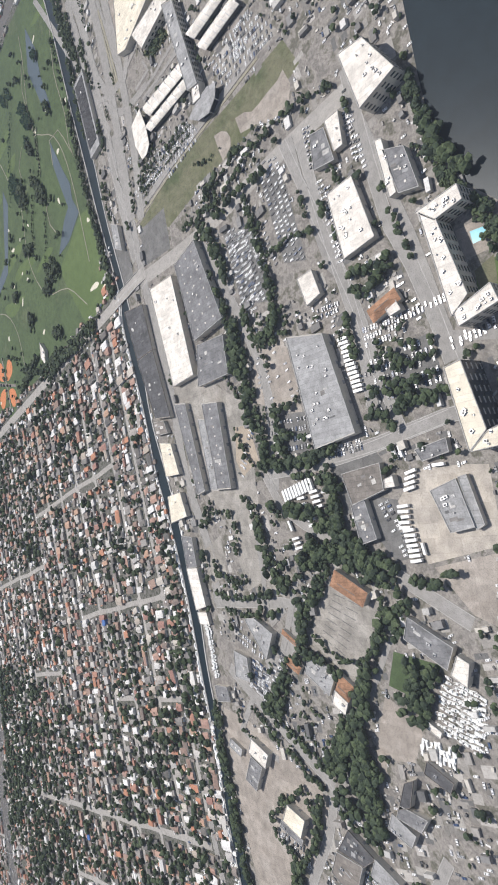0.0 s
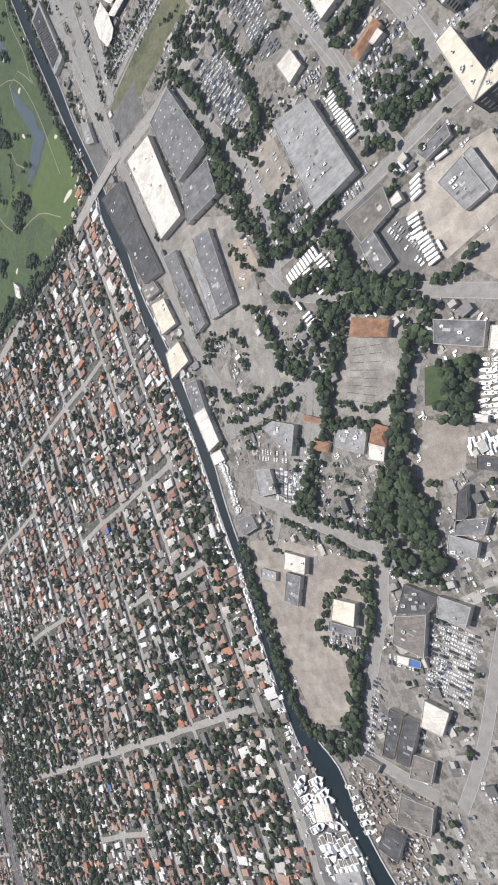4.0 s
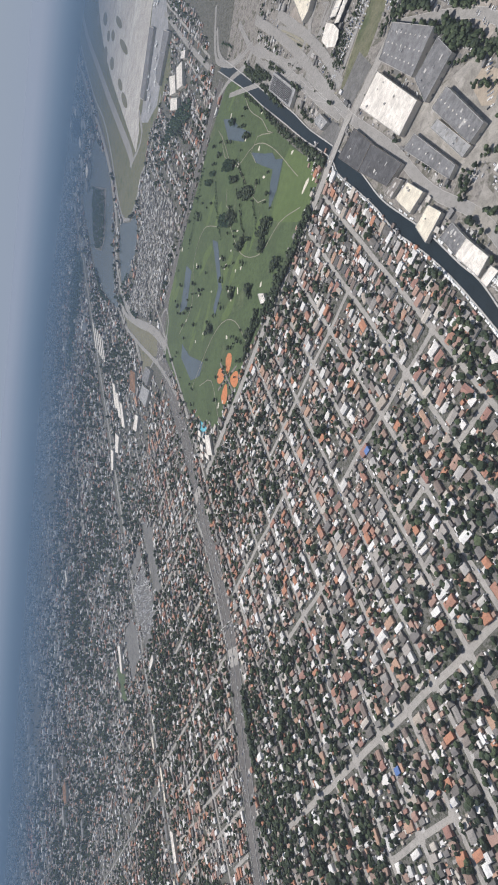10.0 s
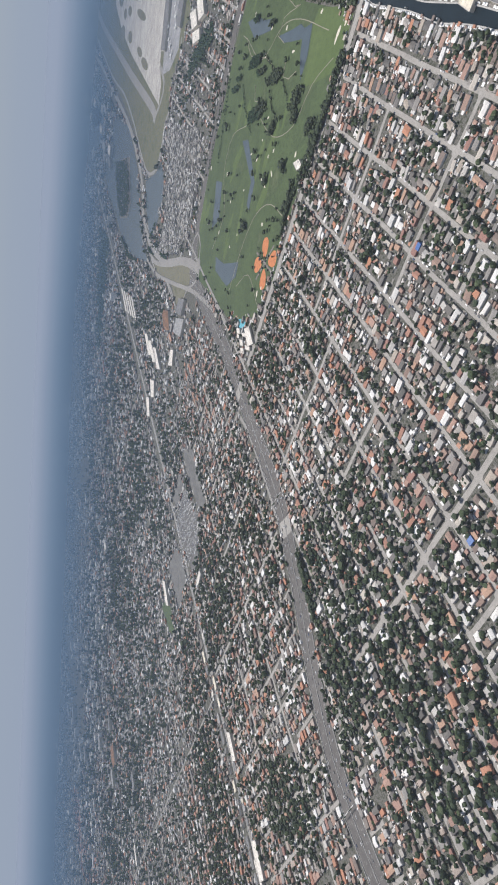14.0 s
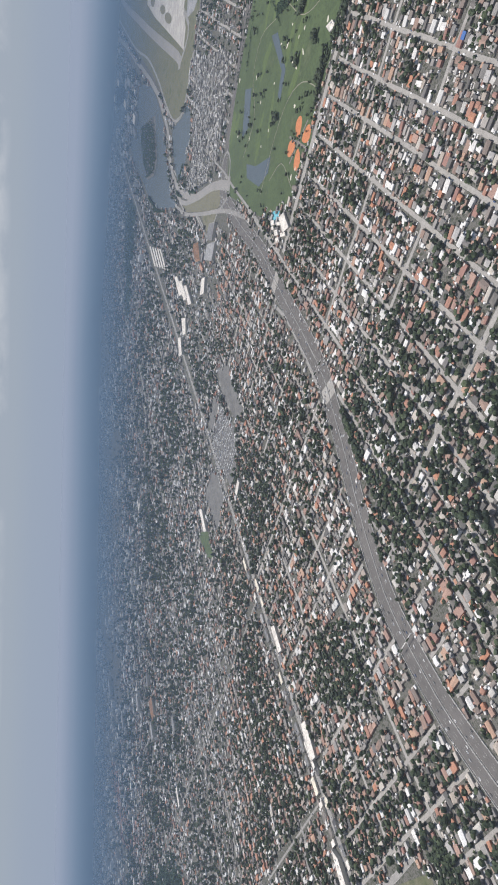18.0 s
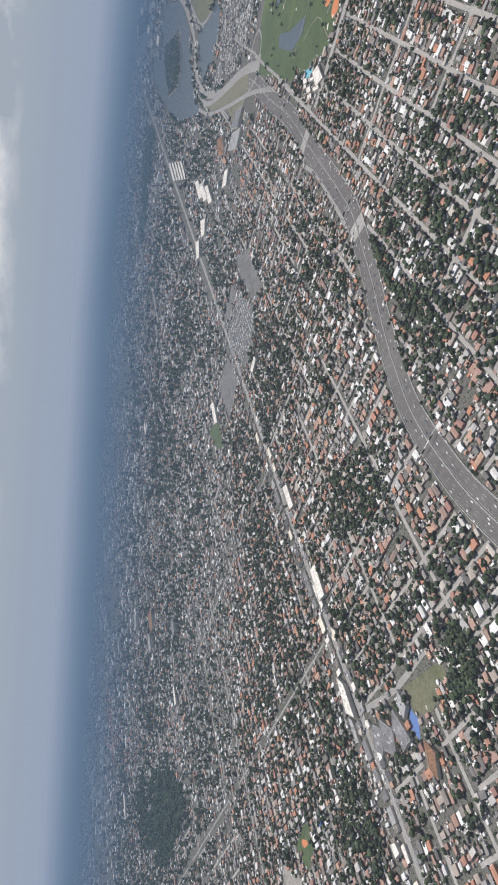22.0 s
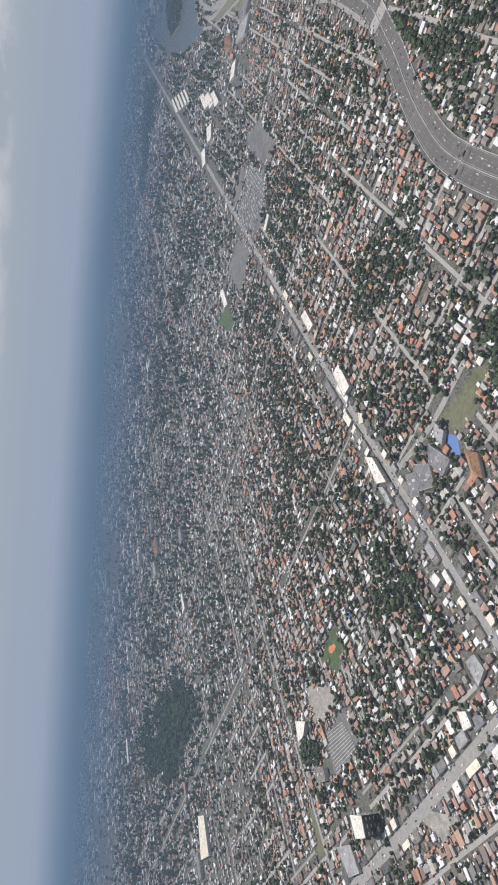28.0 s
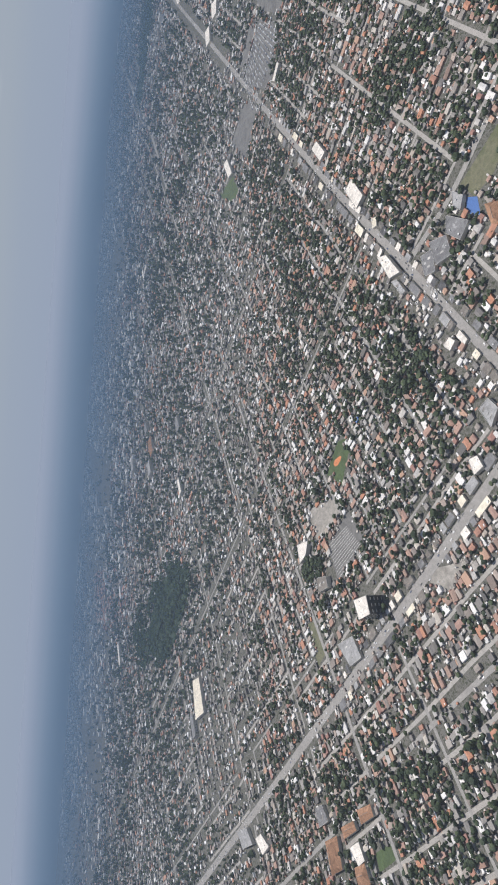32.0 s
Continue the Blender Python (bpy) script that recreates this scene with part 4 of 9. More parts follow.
hall("kiosk", 2, M_WHITE, "white lean-to canopy beside a yard", 0, 0, [(60.9, 291.8), (54.7, 289.1), (54.3, 293.0), (60.0, 295.3)])
hall("kiosk", 2, M_BLUE, "blue lean-to canopy beside a yard", 0, 0, [(54.7, 289.1), (49.7, 287.4), (49.0, 290.3), (54.1, 292.8)])
hall("depot", 3.2, M_DARK, "dark pitched workshop roof", 4, 0, [(55.4, 316.5), (48.6, 314.7), (46.0, 337.0), (51.4, 339.4)])
hall("depot", 3.2, M_DARK, "dark workshop roof beside a pale gutter", 2, 0, [(47.7, 314.5), (40.9, 312.7), (38.5, 334.5), (44.7, 336.7)])
hall("depot", 3.2, M_WHITE, "white metal workshop roof", 0, 0, [(42.3, 301.4), (31.0, 298.9), (30.2, 310.6), (40.0, 313.4)])
hall("depot", 2.6, M_BROWN, "grey-brown yard shed roof", 2, 0, [(38.7, 327.9), (29.3, 323.7), (27.7, 334.0), (36.8, 339.3)])
hall("store", 2.5, M_GREY, "grey shed at the canal mooring", 1, 0, [(172.9, 281.6), (164.3, 273.7), (157.7, 278.3), (166.1, 287.6)])
hall("school_block", 3.5, M_WHITE, "white roofed block of a courtyard building", 2, 0, [(134.7, 280.4), (121.1, 276.3), (119.0, 284.7), (132.5, 289.1)])
hall("school_block", 3, M_GREY, "grey wing of the courtyard building", 1, 0, [(130.5, 290.2), (121.3, 287.2), (118.1, 303.0), (127.2, 305.0)])
hall("store", 2, M_MID, "small framed pale roof in a gravel yard", 0, 3, [(148.3, 298.1), (137.9, 294.6), (136.8, 299.3), (147.1, 302.9)])
hall("chapel_hall", 4, M_CREAM, "square cream roof of a hall among trees", 0, 0, [(98.7, 286.0), (86.8, 281.3), (84.1, 292.0), (96.8, 296.3)])
hall("store", 2.4, M_GREY, "grey lean-to roof with parked cars", 1, 0, [(98.3, 299.0), (83.4, 293.2), (82.5, 296.9), (97.2, 303.3)])
hall("depot", 3, M_BROWN, "large brown shed roof in a yard", 2, 0, [(37.5, 350.2), (23.0, 343.0), (19.8, 355.9), (34.8, 364.1)])
hall("workshop", 3.2, M_DARK, "dark shed roof in a boat yard", 1, 0, [(39.2, 369.1), (29.6, 366.4), (28.6, 380.2), (39.0, 382.5)])
hall("boatyard_hall", 3.4, M_MID, "grey boatyard hall on the quay", 1, 0, [(54.1, 416.8), (43.0, 402.2), (31.8, 414.2), (41.8, 430.1)])
hall("boatyard_hall", 3, M_WHITE, "white boat canopy on the quay", 0, 0, [(77.5, 394.1), (69.3, 385.5), (63.6, 391.8), (71.8, 401.2)])
hall("boatyard_hall", 3, M_RED, "red and white quay canopy", 0, 0, [(31.6, 421.3), (26.6, 414.2), (21.3, 420.0), (25.9, 427.7)])
hall("supermarket", 4, M_WHITE, "white flat-roofed supermarket on the avenue", 8, 0, [(477.9, 977.1), (464.5, 977.9), (441.2, 997.7), (456.5, 1000.0)])
hall("shop_row", 3, M_MID, "grey shop row beside the supermarket", 2, 0, [(454.2, 1003.2), (446.9, 1002.4), (432.5, 1015.1), (438.6, 1016.7)])
hall("shop_row", 3, M_WHITE, "white shop roof on the avenue", 3, 0, [(536.8, 905.2), (513.8, 921.3), (517.1, 926.6), (540.3, 910.6)])
hall("shop_row", 3, M_CREAM, "cream shop roof on the avenue", 2, 0, [(495.0, 937.4), (486.5, 938.0), (484.4, 946.7), (491.7, 947.6)])
hall("school_block", 3.2, M_MID, "pale flat-roofed school wing", 1, 0, [(382.7, 950.3), (369.5, 958.1), (371.4, 968.0), (380.0, 962.9)])
hall("school_block", 3.2, M_GREY, "grey flat-roofed school block", 2, 0, [(387.1, 967.3), (361.4, 978.4), (368.9, 990.3), (385.5, 981.3)])
hall("school_block", 3.2, M_GREY, "grey school wing beside a court", 2, 0, [(405.4, 982.7), (385.4, 982.1), (377.2, 998.4), (394.8, 1002.6)])
hall("school_block", 3.2, M_GREY, "small grey flat-roofed school wing", 1, 0, [(415.0, 991.3), (401.2, 988.6), (395.0, 1006.9), (407.9, 1008.4)])
hall("church_hall", 4, M_WHITE, "white roofed hall by the avenue", 0, 0, [(378.0, 1065.5), (372.3, 1060.0), (365.2, 1063.7), (369.9, 1070.5)])
hall("house_block", 3, M_RUST, "large orange tiled roof beside a court", 0, 0, [(346.6, 971.9), (333.7, 973.8), (327.9, 990.2), (338.5, 987.5)])
hall("pool_house", 2.5, M_MID, "grey hall with a raised pale rim", 0, 0, [(337.5, 1112.9), (329.7, 1105.5), (319.8, 1112.1), (324.6, 1125.0)])
hall("office_tower", 15, M_WHITE, "white-roofed office tower with dark glass walls", 3, 0, [(457.1, 1274.7), (438.6, 1265.5), (430.8, 1278.6), (446.1, 1287.8)])
hall("shop_row", 3.4, M_WHITE, "white shop with roof plant on the wide avenue", 3, 0, [(343.1, 1147.6), (334.7, 1144.1), (328.1, 1150.9), (336.0, 1157.5)])
hall("market_hall", 4.6, M_WHITE, "bright white hall beside a dark grove", 0, 0, [(593.6, 1253.3), (569.7, 1244.1), (572.3, 1259.7), (583.8, 1270.9)])
hall("bank_block", 4.5, M_BROWN, "brown roofed block in a round plot", 0, 0, [(545.7, 1277.8), (526.9, 1270.1), (521.0, 1279.4), (537.9, 1289.2)])
hall("depot", 2.6, M_MID, "grey sheds beside the avenue", 2, 0, [(498.7, 1327.0), (474.7, 1311.4), (457.8, 1324.3), (474.7, 1338.4)])
hall("mall", 4.6, M_CREAM, "long pale mall roof among far houses", 4, 0, [(923.9, 1527.1), (894.2, 1510.3), (858.6, 1547.8), (895.6, 1576.1)])
hall("church", 3.6, M_RUST, "red-orange hip roof of a church complex", 0, 0, [(445.8, 1449.2), (427.7, 1433.5), (421.8, 1439.7), (437.6, 1455.8)])
hall("church", 3.4, M_RUST, "red-orange wing of a church complex", 0, 0, [(468.6, 1477.7), (450.8, 1461.4), (444.7, 1465.4), (461.9, 1483.4)])
hall("church", 3.4, M_RUST, "long red roof of a church complex", 0, 0, [(493.4, 1506.4), (474.9, 1489.6), (461.8, 1509.9), (477.6, 1525.7)])
hall("church", 3.4, M_RUST, "red roof beside a white hall", 0, 0, [(443.0, 1496.2), (429.7, 1483.5), (419.0, 1492.8), (434.4, 1506.3)])
hall("church", 3.4, M_WHITE, "white hall of a church complex", 1, 0, [(452.9, 1485.5), (440.1, 1472.0), (429.2, 1480.8), (437.4, 1491.0)])
hall("garage", 3, M_GREY, "grey flat garage roof by a side street", 1, 0, [(517.1, 1489.2), (505.0, 1478.9), (491.8, 1486.3), (506.1, 1500.8)])
hall("shop_row", 4, M_WHITE, "white shop roof at the avenue's end", 1, 0, [(646.6, 1599.9), (632.4, 1585.2), (609.6, 1585.2), (623.8, 1603.8)])
hall("shop_row", 4, M_MID, "grey hall at the avenue's end", 1, 0, [(701.5, 1626.2), (674.8, 1604.2), (653.3, 1610.7), (680.2, 1633.4)])
hall("far_hall", 4.5, M_WHITE, "white works roof in the far city", 0, 0, [(1135.2, 294.9), (1109.3, 298.1), (1069.4, 332.1), (1102.8, 325.5)])
hall("far_hall", 4.5, M_WHITE, "white works roof in the far city", 0, 0, [(1105.3, 367.5), (1071.5, 374.1), (1068.7, 403.4), (1093.0, 402.5)])
hall("far_hall", 4.5, M_WHITE, "white works roof in the far city", 0, 0, [(1136.0, 399.6), (1109.7, 401.8), (1097.2, 436.5), (1118.1, 437.4)])
for (bx, by), tall, long, deep, mat in (((1345, 1179), 6, 44, 22, M_RUST), ((1336, 1226), 8, 36, 20, M_MID), ((1407, 1140), 7, 30, 16, M_GREY), ((1529, 1232), 9, 40, 22, M_MID), ((2081, 1391), 12, 60, 26, M_MID), ((1134, 1129), 5, 30, 18, M_GREY),
                                          ((1780, 1379), 10, 44, 20, M_MID), ((1535, 1700), 7, 60, 18, M_WHITE), ((1086, 1240), 5, 34, 12, M_WHITE), ((907, 1590), 5, 34, 16, M_GREY)):
    pts = [(bx + dx * CA - dy * SA, by + dx * SA + dy * CA) for dx, dy in ((-deep / 2, -long / 2), (deep / 2, -long / 2), (deep / 2, long / 2), (-deep / 2, long / 2))]
    hall("far_block", tall, mat, "broad flat-roofed block rising from the far city", 4, 0, pts)
hall("grandstand", 4.8, M_WHITE, "white grandstand roof by the playing field", 0, 0, [(956.9, 713.0), (940.7, 710.0), (910.8, 742.8), (926.4, 745.4)])
hall("shop_row", 4, M_WHITE, "long white shop roof by the car park", 0, 0, [(769.9, 674.3), (757.3, 655.9), (749.7, 661.2), (759.9, 678.9)])
hall("works", 4, M_WHITE, "long white roofed works on the avenue", 2, 0, [(631.4, 819.8), (620.8, 814.8), (597.9, 836.1), (607.8, 841.9)])
hall("works", 4, M_WHITE, "white roofed works near the avenue", 1, 0, [(546.8, 894.9), (535.8, 886.6), (511.1, 911.0), (521.3, 919.9)])
hall("clubhouse", 3, M_WHITE, "white clubhouse roofs among the golf trees", 2, 0, [(500.2, 213.2), (487.4, 214.7), (479.4, 225.0), (492.0, 223.8)])
hall("water_park", 2.5, M_WHITE, "white buildings of a water park", 0, 0, [(621.0, 354.3), (606.5, 353.5), (591.3, 375.5), (608.7, 376.3)])
hall("pavilion", 2.2, M_WHITE, "small white pavilion of the water park", 0, 0, [(647.7, 348.4), (636.6, 351.2), (634.6, 357.8), (645.6, 355.0)])
hall("pavilion", 2.2, M_WHITE, "small white pavilion of the water park", 0, 0, [(629.2, 356.8), (613.5, 361.0), (611.6, 365.4), (627.3, 361.3)])
hall("pavilion", 2.2, M_WHITE, "small white pavilion of the water park", 0, 0, [(636.2, 363.9), (625.4, 366.4), (623.4, 373.5), (634.2, 371.1)])
hall("pavilion", 2.2, M_WHITE, "small white pavilion of the water park", 0, 0, [(615.0, 366.3), (603.2, 369.3), (601.3, 374.9), (613.1, 372.0)])
hall("pavilion", 2.2, M_WHITE, "small white pavilion of the water park", 0, 0, [(618.2, 373.1), (602.9, 376.9), (601.1, 381.9), (616.4, 378.1)])
hall("pavilion", 2.2, M_WHITE, "small white pavilion of the water park", 0, 0, [(632.3, 374.2), (621.6, 376.6), (619.7, 383.0), (630.3, 380.7)])
hall("pavilion", 2.2, M_WHITE, "small white pavilion of the water park", 0, 0, [(611.8, 359.6), (603.4, 361.6), (601.6, 366.6), (610.0, 364.7)])
hall("pavilion", 2.2, M_WHITE, "small white pavilion of the water park", 0, 0, [(645.6, 356.4), (638.2, 358.0), (636.2, 362.5), (643.6, 361.0)])
belt(6, 2.4, [(198.1, 144.4), (178.9, 135.4), (160.5, 114.2)])
belt(5, 2.4, [(149.3, 157.6), (145.3, 134.9), (154.4, 125.6)])
belt(8, 2.5, [(150.1, 172.2), (137.9, 148.6), (112.7, 140.9)])
belt(6, 2.4, [(111.5, 136.8), (96.8, 145.6), (94.1, 162.2)])
belt(5, 2.3, [(254.6, 87.3), (243.5, 108.5), (222.4, 117.9)])
belt(4, 2.3, [(306.9, 54.5), (276.5, 67.0), (266.7, 85.7)])
belt(4, 2.2, [(238.2, 59.6), (225.1, 75.2), (231.9, 90.3)])
belt(3, 2.2, [(193.6, 46.3), (183.6, 37.7), (170.3, 30.7)])
belt(3, 2, [(181.9, 57.4), (164.0, 73.3), (148.0, 89.4)])
belt(4, 2.3, [(143.0, 189.6), (130.7, 207.7)])
belt(5, 2.4, [(92.0, 192.3), (86.3, 211.6), (84.4, 237.0)])
belt(7, 2.4, [(178.2, 159.1), (155.1, 145.9), (129.3, 142.9), (105.1, 146.0)])
belt(4, 2.4, [(136.2, 184.5), (139.1, 155.1)])
belt(6, 2.6, [(99.0, 154.1), (95.9, 177.1), (92.6, 195.6), (90.1, 217.0), (79.8, 246.8)])
belt(4, 2.4, [(93.6, 220.0), (87.7, 243.7)])
belt(4, 2.2, [(135.7, 224.6), (126.2, 207.1), (111.3, 202.7), (96.4, 203.3)])
grove(1.4, 2.3, [(141.7, 236.8), (130.0, 226.3), (124.5, 255.5), (138.2, 258.9)])
grove(1.5, 2.8, [(83.8, 225.6), (70.3, 211.4), (63.6, 237.9), (53.9, 247.1), (72.4, 254.7)])
grove(1.5, 2.8, [(81.4, 167.3), (69.2, 158.5), (62.8, 183.8), (76.4, 187.1)])
belt(6, 2.0, [(165.0, 294.5), (143.8, 317.0), (121.0, 339.5), (103.0, 355.5), (88.0, 361.5)])
belt(3, 1.4, [(166.5, 296.5), (145.5, 319.0), (123.0, 341.5), (104.0, 357.0)])
belt(6, 2.2, [(79.4, 306.2), (73.2, 325.1), (65.5, 344.4), (87.2, 357.9)])
belt(3, 2.2, [(87.6, 261.6), (80.7, 277.5), (75.8, 291.4)])
belt(5, 2.4, [(260.1, 83.2), (239.2, 106.6), (219.0, 129.2)])
belt(3, 2.2, [(303.0, 62.2), (286.8, 35.9), (266.2, 14.9)])
belt(3, 2.2, [(188.3, 150.5), (205.1, 128.6)])
grove(1.7, 2.6, [(142.6, 149.0), (116.4, 139.5), (113.5, 152.7), (135.1, 157.3)])
grove(3.2, 2.3, [(165.1, 71.2), (139.6, 47.0), (120.6, 62.9), (147.8, 89.9)])
belt(3, 2.3, [(141.9, 82.0), (122.2, 62.6)])
belt(3, 2.2, [(139.9, 91.6), (114.9, 70.7)])
belt(3, 1.8, [(162.9, 21.3), (142.7, 41.4), (126.4, 52.8)])
belt(3, 2.2, [(225.0, 17.8), (203.0, 29.1)])
belt(5, 2.4, [(182.7, -24.8), (161.9, -12.7), (150.5, -11.3)])
belt(9, 2.3, [(409, 158), (427, 178), (447, 197), (470, 217), (484, 233)])
belt(5, 2.4, [(428.5, 184.1), (445.9, 200.4), (462.0, 218.7), (469.8, 236.3)])
belt(4, 2.2, [(504.2, 228.2), (527.0, 276.6)])
belt(3, 2.2, [(157.7, 124.1), (133.4, 145.7)])
belt(4, 2.3, [(202.8, 117.1), (180.2, 133.0), (158.8, 110.1)])
belt(4, 2.3, [(245.7, 83.7), (232.1, 109.6)])
belt(6, 2.4, [(191.0, 169.8), (168.5, 188.9), (143.0, 189.6)])
belt(5, 2.6, [(89.7, 225.5), (88.5, 243.1)])
belt(7, 2.8, [(84.2, 216.0), (71.2, 230.5), (56.4, 242.7)])
belt(4, 2.4, [(78.5, 304.4), (71.9, 323.0), (69.0, 342.2)])
belt(5, 2.4, [(512.5, 542.6), (467.3, 611.9), (428.5, 671.5), (394.5, 705.9)])
belt(5, 2.6, [(467.1, 581.6), (419.2, 643.8)])
grove(3.2, 2.8, [(419.2, 643.8), (385.8, 627.6), (343.8, 693.6), (371.7, 720.5)])
grove(1.8, 2.4, [(334.2, 876.7), (299.1, 884.9), (296.0, 919.5), (323.3, 926.7)])
grove(2.0, 3.0, [(576.2, 1261.1), (540.2, 1253.8), (533.3, 1260.6), (543.0, 1273.9), (578.3, 1288.0)])
grove(3.0, 3.0, [(403.8, 1382.6), (352.4, 1356.5), (344.1, 1375.8), (385.9, 1407.7)])
def ragged_wood(corners, many, lo, hi):
    """A wood with an uneven edge and clearings."""
    xs, ys = [p[0] for p in corners], [p[1] for p in corners]
    x, y = tree_rng.uniform(min(xs) - 60, max(xs) + 60, many), tree_rng.uniform(min(ys) - 60, max(ys) + 60, many)
    push = np.array([(28 * noise.noise((a * 0.02, b * 0.02, 3.1)), 28 * noise.noise((a * 0.02, b * 0.02, 7.7))) for a, b in zip(x, y)])
    thick = np.array([noise.noise((a * 0.016, b * 0.016, 5.2)) + 0.6 * noise.noise((a * 0.05, b * 0.05, 2.2)) for a, b in zip(x, y)])
    ok = inside(corners, x + push[:, 0], y + push[:, 1]) & (thick > -0.16)
    TREES.append((x[ok], y[ok], lo + (hi - lo) * tree_rng.beta(1.5, 2.5, int(ok.sum()))))


ragged_wood([(1077, 1345), (966, 1397), (1034, 1500), (1104, 1585), (1260, 1640), (1400, 1610), (1227, 1457), (1174, 1414)], 5200, 3.0, 8.0)
ragged_wood([(1260, 1500), (1100, 1580), (1182, 1698), (1442, 1788), (1580, 1720), (1562, 1628)], 900, 2.4, 6.0)
ragged_wood([(1898, -176), (1705, -80), (1752, 74), (1806, 211), (1908, 178), (1894, 16)], 1500, 3.0, 8.0)
grove(4.0, 2.6, [(469.8, 1070.1), (421.2, 1033.9), (389.5, 1074.8), (432.7, 1102.9)])
grove(4.5, 2.6, [(517.0, 783.2), (419.6, 757.7), (399.3, 829.7), (511.6, 858.4)])

# ---- haze painted on a sheet over the far city ----
def painted_haze():
    """A thin flat sheet with haze painted into it, over the distant plain, denser with distance from the flight line.
    """
    m = bpy.data.materials.new("painted_blue_haze")
    m.use_nodes = True
    n, l = m.node_tree.nodes, m.node_tree.links
    n.remove(n["Principled BSDF"])
    out = n["Material Output"]
    geo = n.new("ShaderNodeNewGeometry")
    sep = n.new("ShaderNodeSeparateXYZ")
    l.new(geo.outputs["Position"], sep.inputs[0])
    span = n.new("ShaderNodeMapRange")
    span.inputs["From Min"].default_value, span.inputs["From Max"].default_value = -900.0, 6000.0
    # Towards the airfield the line of flight lies further off, and the painted haze is thicker.
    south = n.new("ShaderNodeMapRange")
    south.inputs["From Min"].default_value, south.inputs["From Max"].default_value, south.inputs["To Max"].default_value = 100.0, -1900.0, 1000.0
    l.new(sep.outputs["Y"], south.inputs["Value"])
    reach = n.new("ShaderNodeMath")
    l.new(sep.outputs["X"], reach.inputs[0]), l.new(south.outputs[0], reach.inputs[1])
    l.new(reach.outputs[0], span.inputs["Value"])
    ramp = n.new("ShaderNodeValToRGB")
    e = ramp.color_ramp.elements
    # Opacity and tint of the painted haze, from a faint veil over the nearest city to the horizon.
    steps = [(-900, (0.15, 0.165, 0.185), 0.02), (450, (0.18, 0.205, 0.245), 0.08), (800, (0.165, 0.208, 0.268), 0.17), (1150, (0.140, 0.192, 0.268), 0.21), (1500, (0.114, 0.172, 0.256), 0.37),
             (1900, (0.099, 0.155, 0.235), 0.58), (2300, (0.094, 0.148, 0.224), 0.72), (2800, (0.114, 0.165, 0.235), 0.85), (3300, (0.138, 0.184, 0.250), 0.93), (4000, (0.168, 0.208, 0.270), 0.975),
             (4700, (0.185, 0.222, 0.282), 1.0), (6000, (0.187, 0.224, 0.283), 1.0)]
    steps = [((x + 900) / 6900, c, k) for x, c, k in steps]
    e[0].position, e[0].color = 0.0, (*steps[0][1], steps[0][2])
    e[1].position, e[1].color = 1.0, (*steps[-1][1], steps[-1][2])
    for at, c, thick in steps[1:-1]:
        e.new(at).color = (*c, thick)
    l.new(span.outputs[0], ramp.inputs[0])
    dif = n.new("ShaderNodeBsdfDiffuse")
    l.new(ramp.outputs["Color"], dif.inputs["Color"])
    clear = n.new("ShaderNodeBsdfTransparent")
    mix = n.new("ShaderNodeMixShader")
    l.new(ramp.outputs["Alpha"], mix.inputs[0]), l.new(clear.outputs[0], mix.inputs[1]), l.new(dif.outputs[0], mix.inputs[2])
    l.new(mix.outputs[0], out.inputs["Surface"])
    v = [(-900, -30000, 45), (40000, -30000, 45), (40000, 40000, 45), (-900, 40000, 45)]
    tagged(piece("painted_haze", v, [(0, 1, 2, 3)], m), "thin sheet of painted blue haze over the far city", "haze", kind="structure")


painted_haze()

# White storage sheds of the far docks beyond the lake.
for k in range(26):
    u = luck.random()
    bx, by = 2500 - 800 * u + luck.gauss(0, 60), -960 + 620 * u + luck.gauss(0, 60)
    long, deep = luck.uniform(30, 80), luck.uniform(14, 26)
    hall("dock_shed", luck.uniform(4, 8), luck.choice((M_WHITE, M_MID, M_MID, M_GREY)), "pale storage shed of the far docks", 0, 0, [(bx + dx * CA - dy * SA, by + dx * SA + dy * CA) for dx, dy in ((-deep / 2, -long / 2), (deep / 2, -long / 2), (deep / 2, long / 2), (-deep / 2, long / 2))])

# ---- bridge over the canal ----
def canal_bridge():
    home = new("canal_bridge")
    tagged(home, "pale concrete road bridge crossing the dark canal", "bridge")
    line = np.array([ab(316, -208)[:2], ab(352, -208)[:2]])
    piece("deck", *ribbon(line, -4.6, 4.6, 0.35, 0.75), M_STREET, home)
    for s in (-1, 1):
        piece("parapet", *ribbon(line, s * 4.5 - 0.15, s * 4.5 + 0.15, 0.752, 1.2), M_KERB, home)
        piece("lane_line", *ribbon(line, s * 0.4 - 0.08, s * 0.4 + 0.08, 0.752, 0.765), M_LINE, home)
    for k in (0.25, 0.5, 0.75):
        at = line[0] * (1 - k) + line[1] * k
        piece("pier", *block(at[0], at[1], -0.5, 0.8, 8.4, 0.849, TURN), M_KERB, home)
    for e in (0, 1):
        d = (line[1] - line[0]) / np.linalg.norm(line[1] - line[0]) * (8 if e else -8)
        a, b = line[e], line[e] + d
        n = np.array([-d[1], d[0]]) / 8 * 4.6
        v = [(a[0] - n[0], a[1] - n[1], 0.745), (a[0] + n[0], a[1] + n[1], 0.745), (b[0] + n[0], b[1] + n[1], 0.1), (b[0] - n[0], b[1] - n[1], 0.1)]
        v += [(p[0], p[1], -0.1) for p in v]
        f = [(0, 1, 2, 3), (7, 6, 5, 4), (0, 4, 5, 1), (1, 5, 6, 2), (2, 6, 7, 3), (3, 7, 4, 0)]
        piece("ramp", v, f if not e else [q[::-1] for q in f], M_STREET, home)


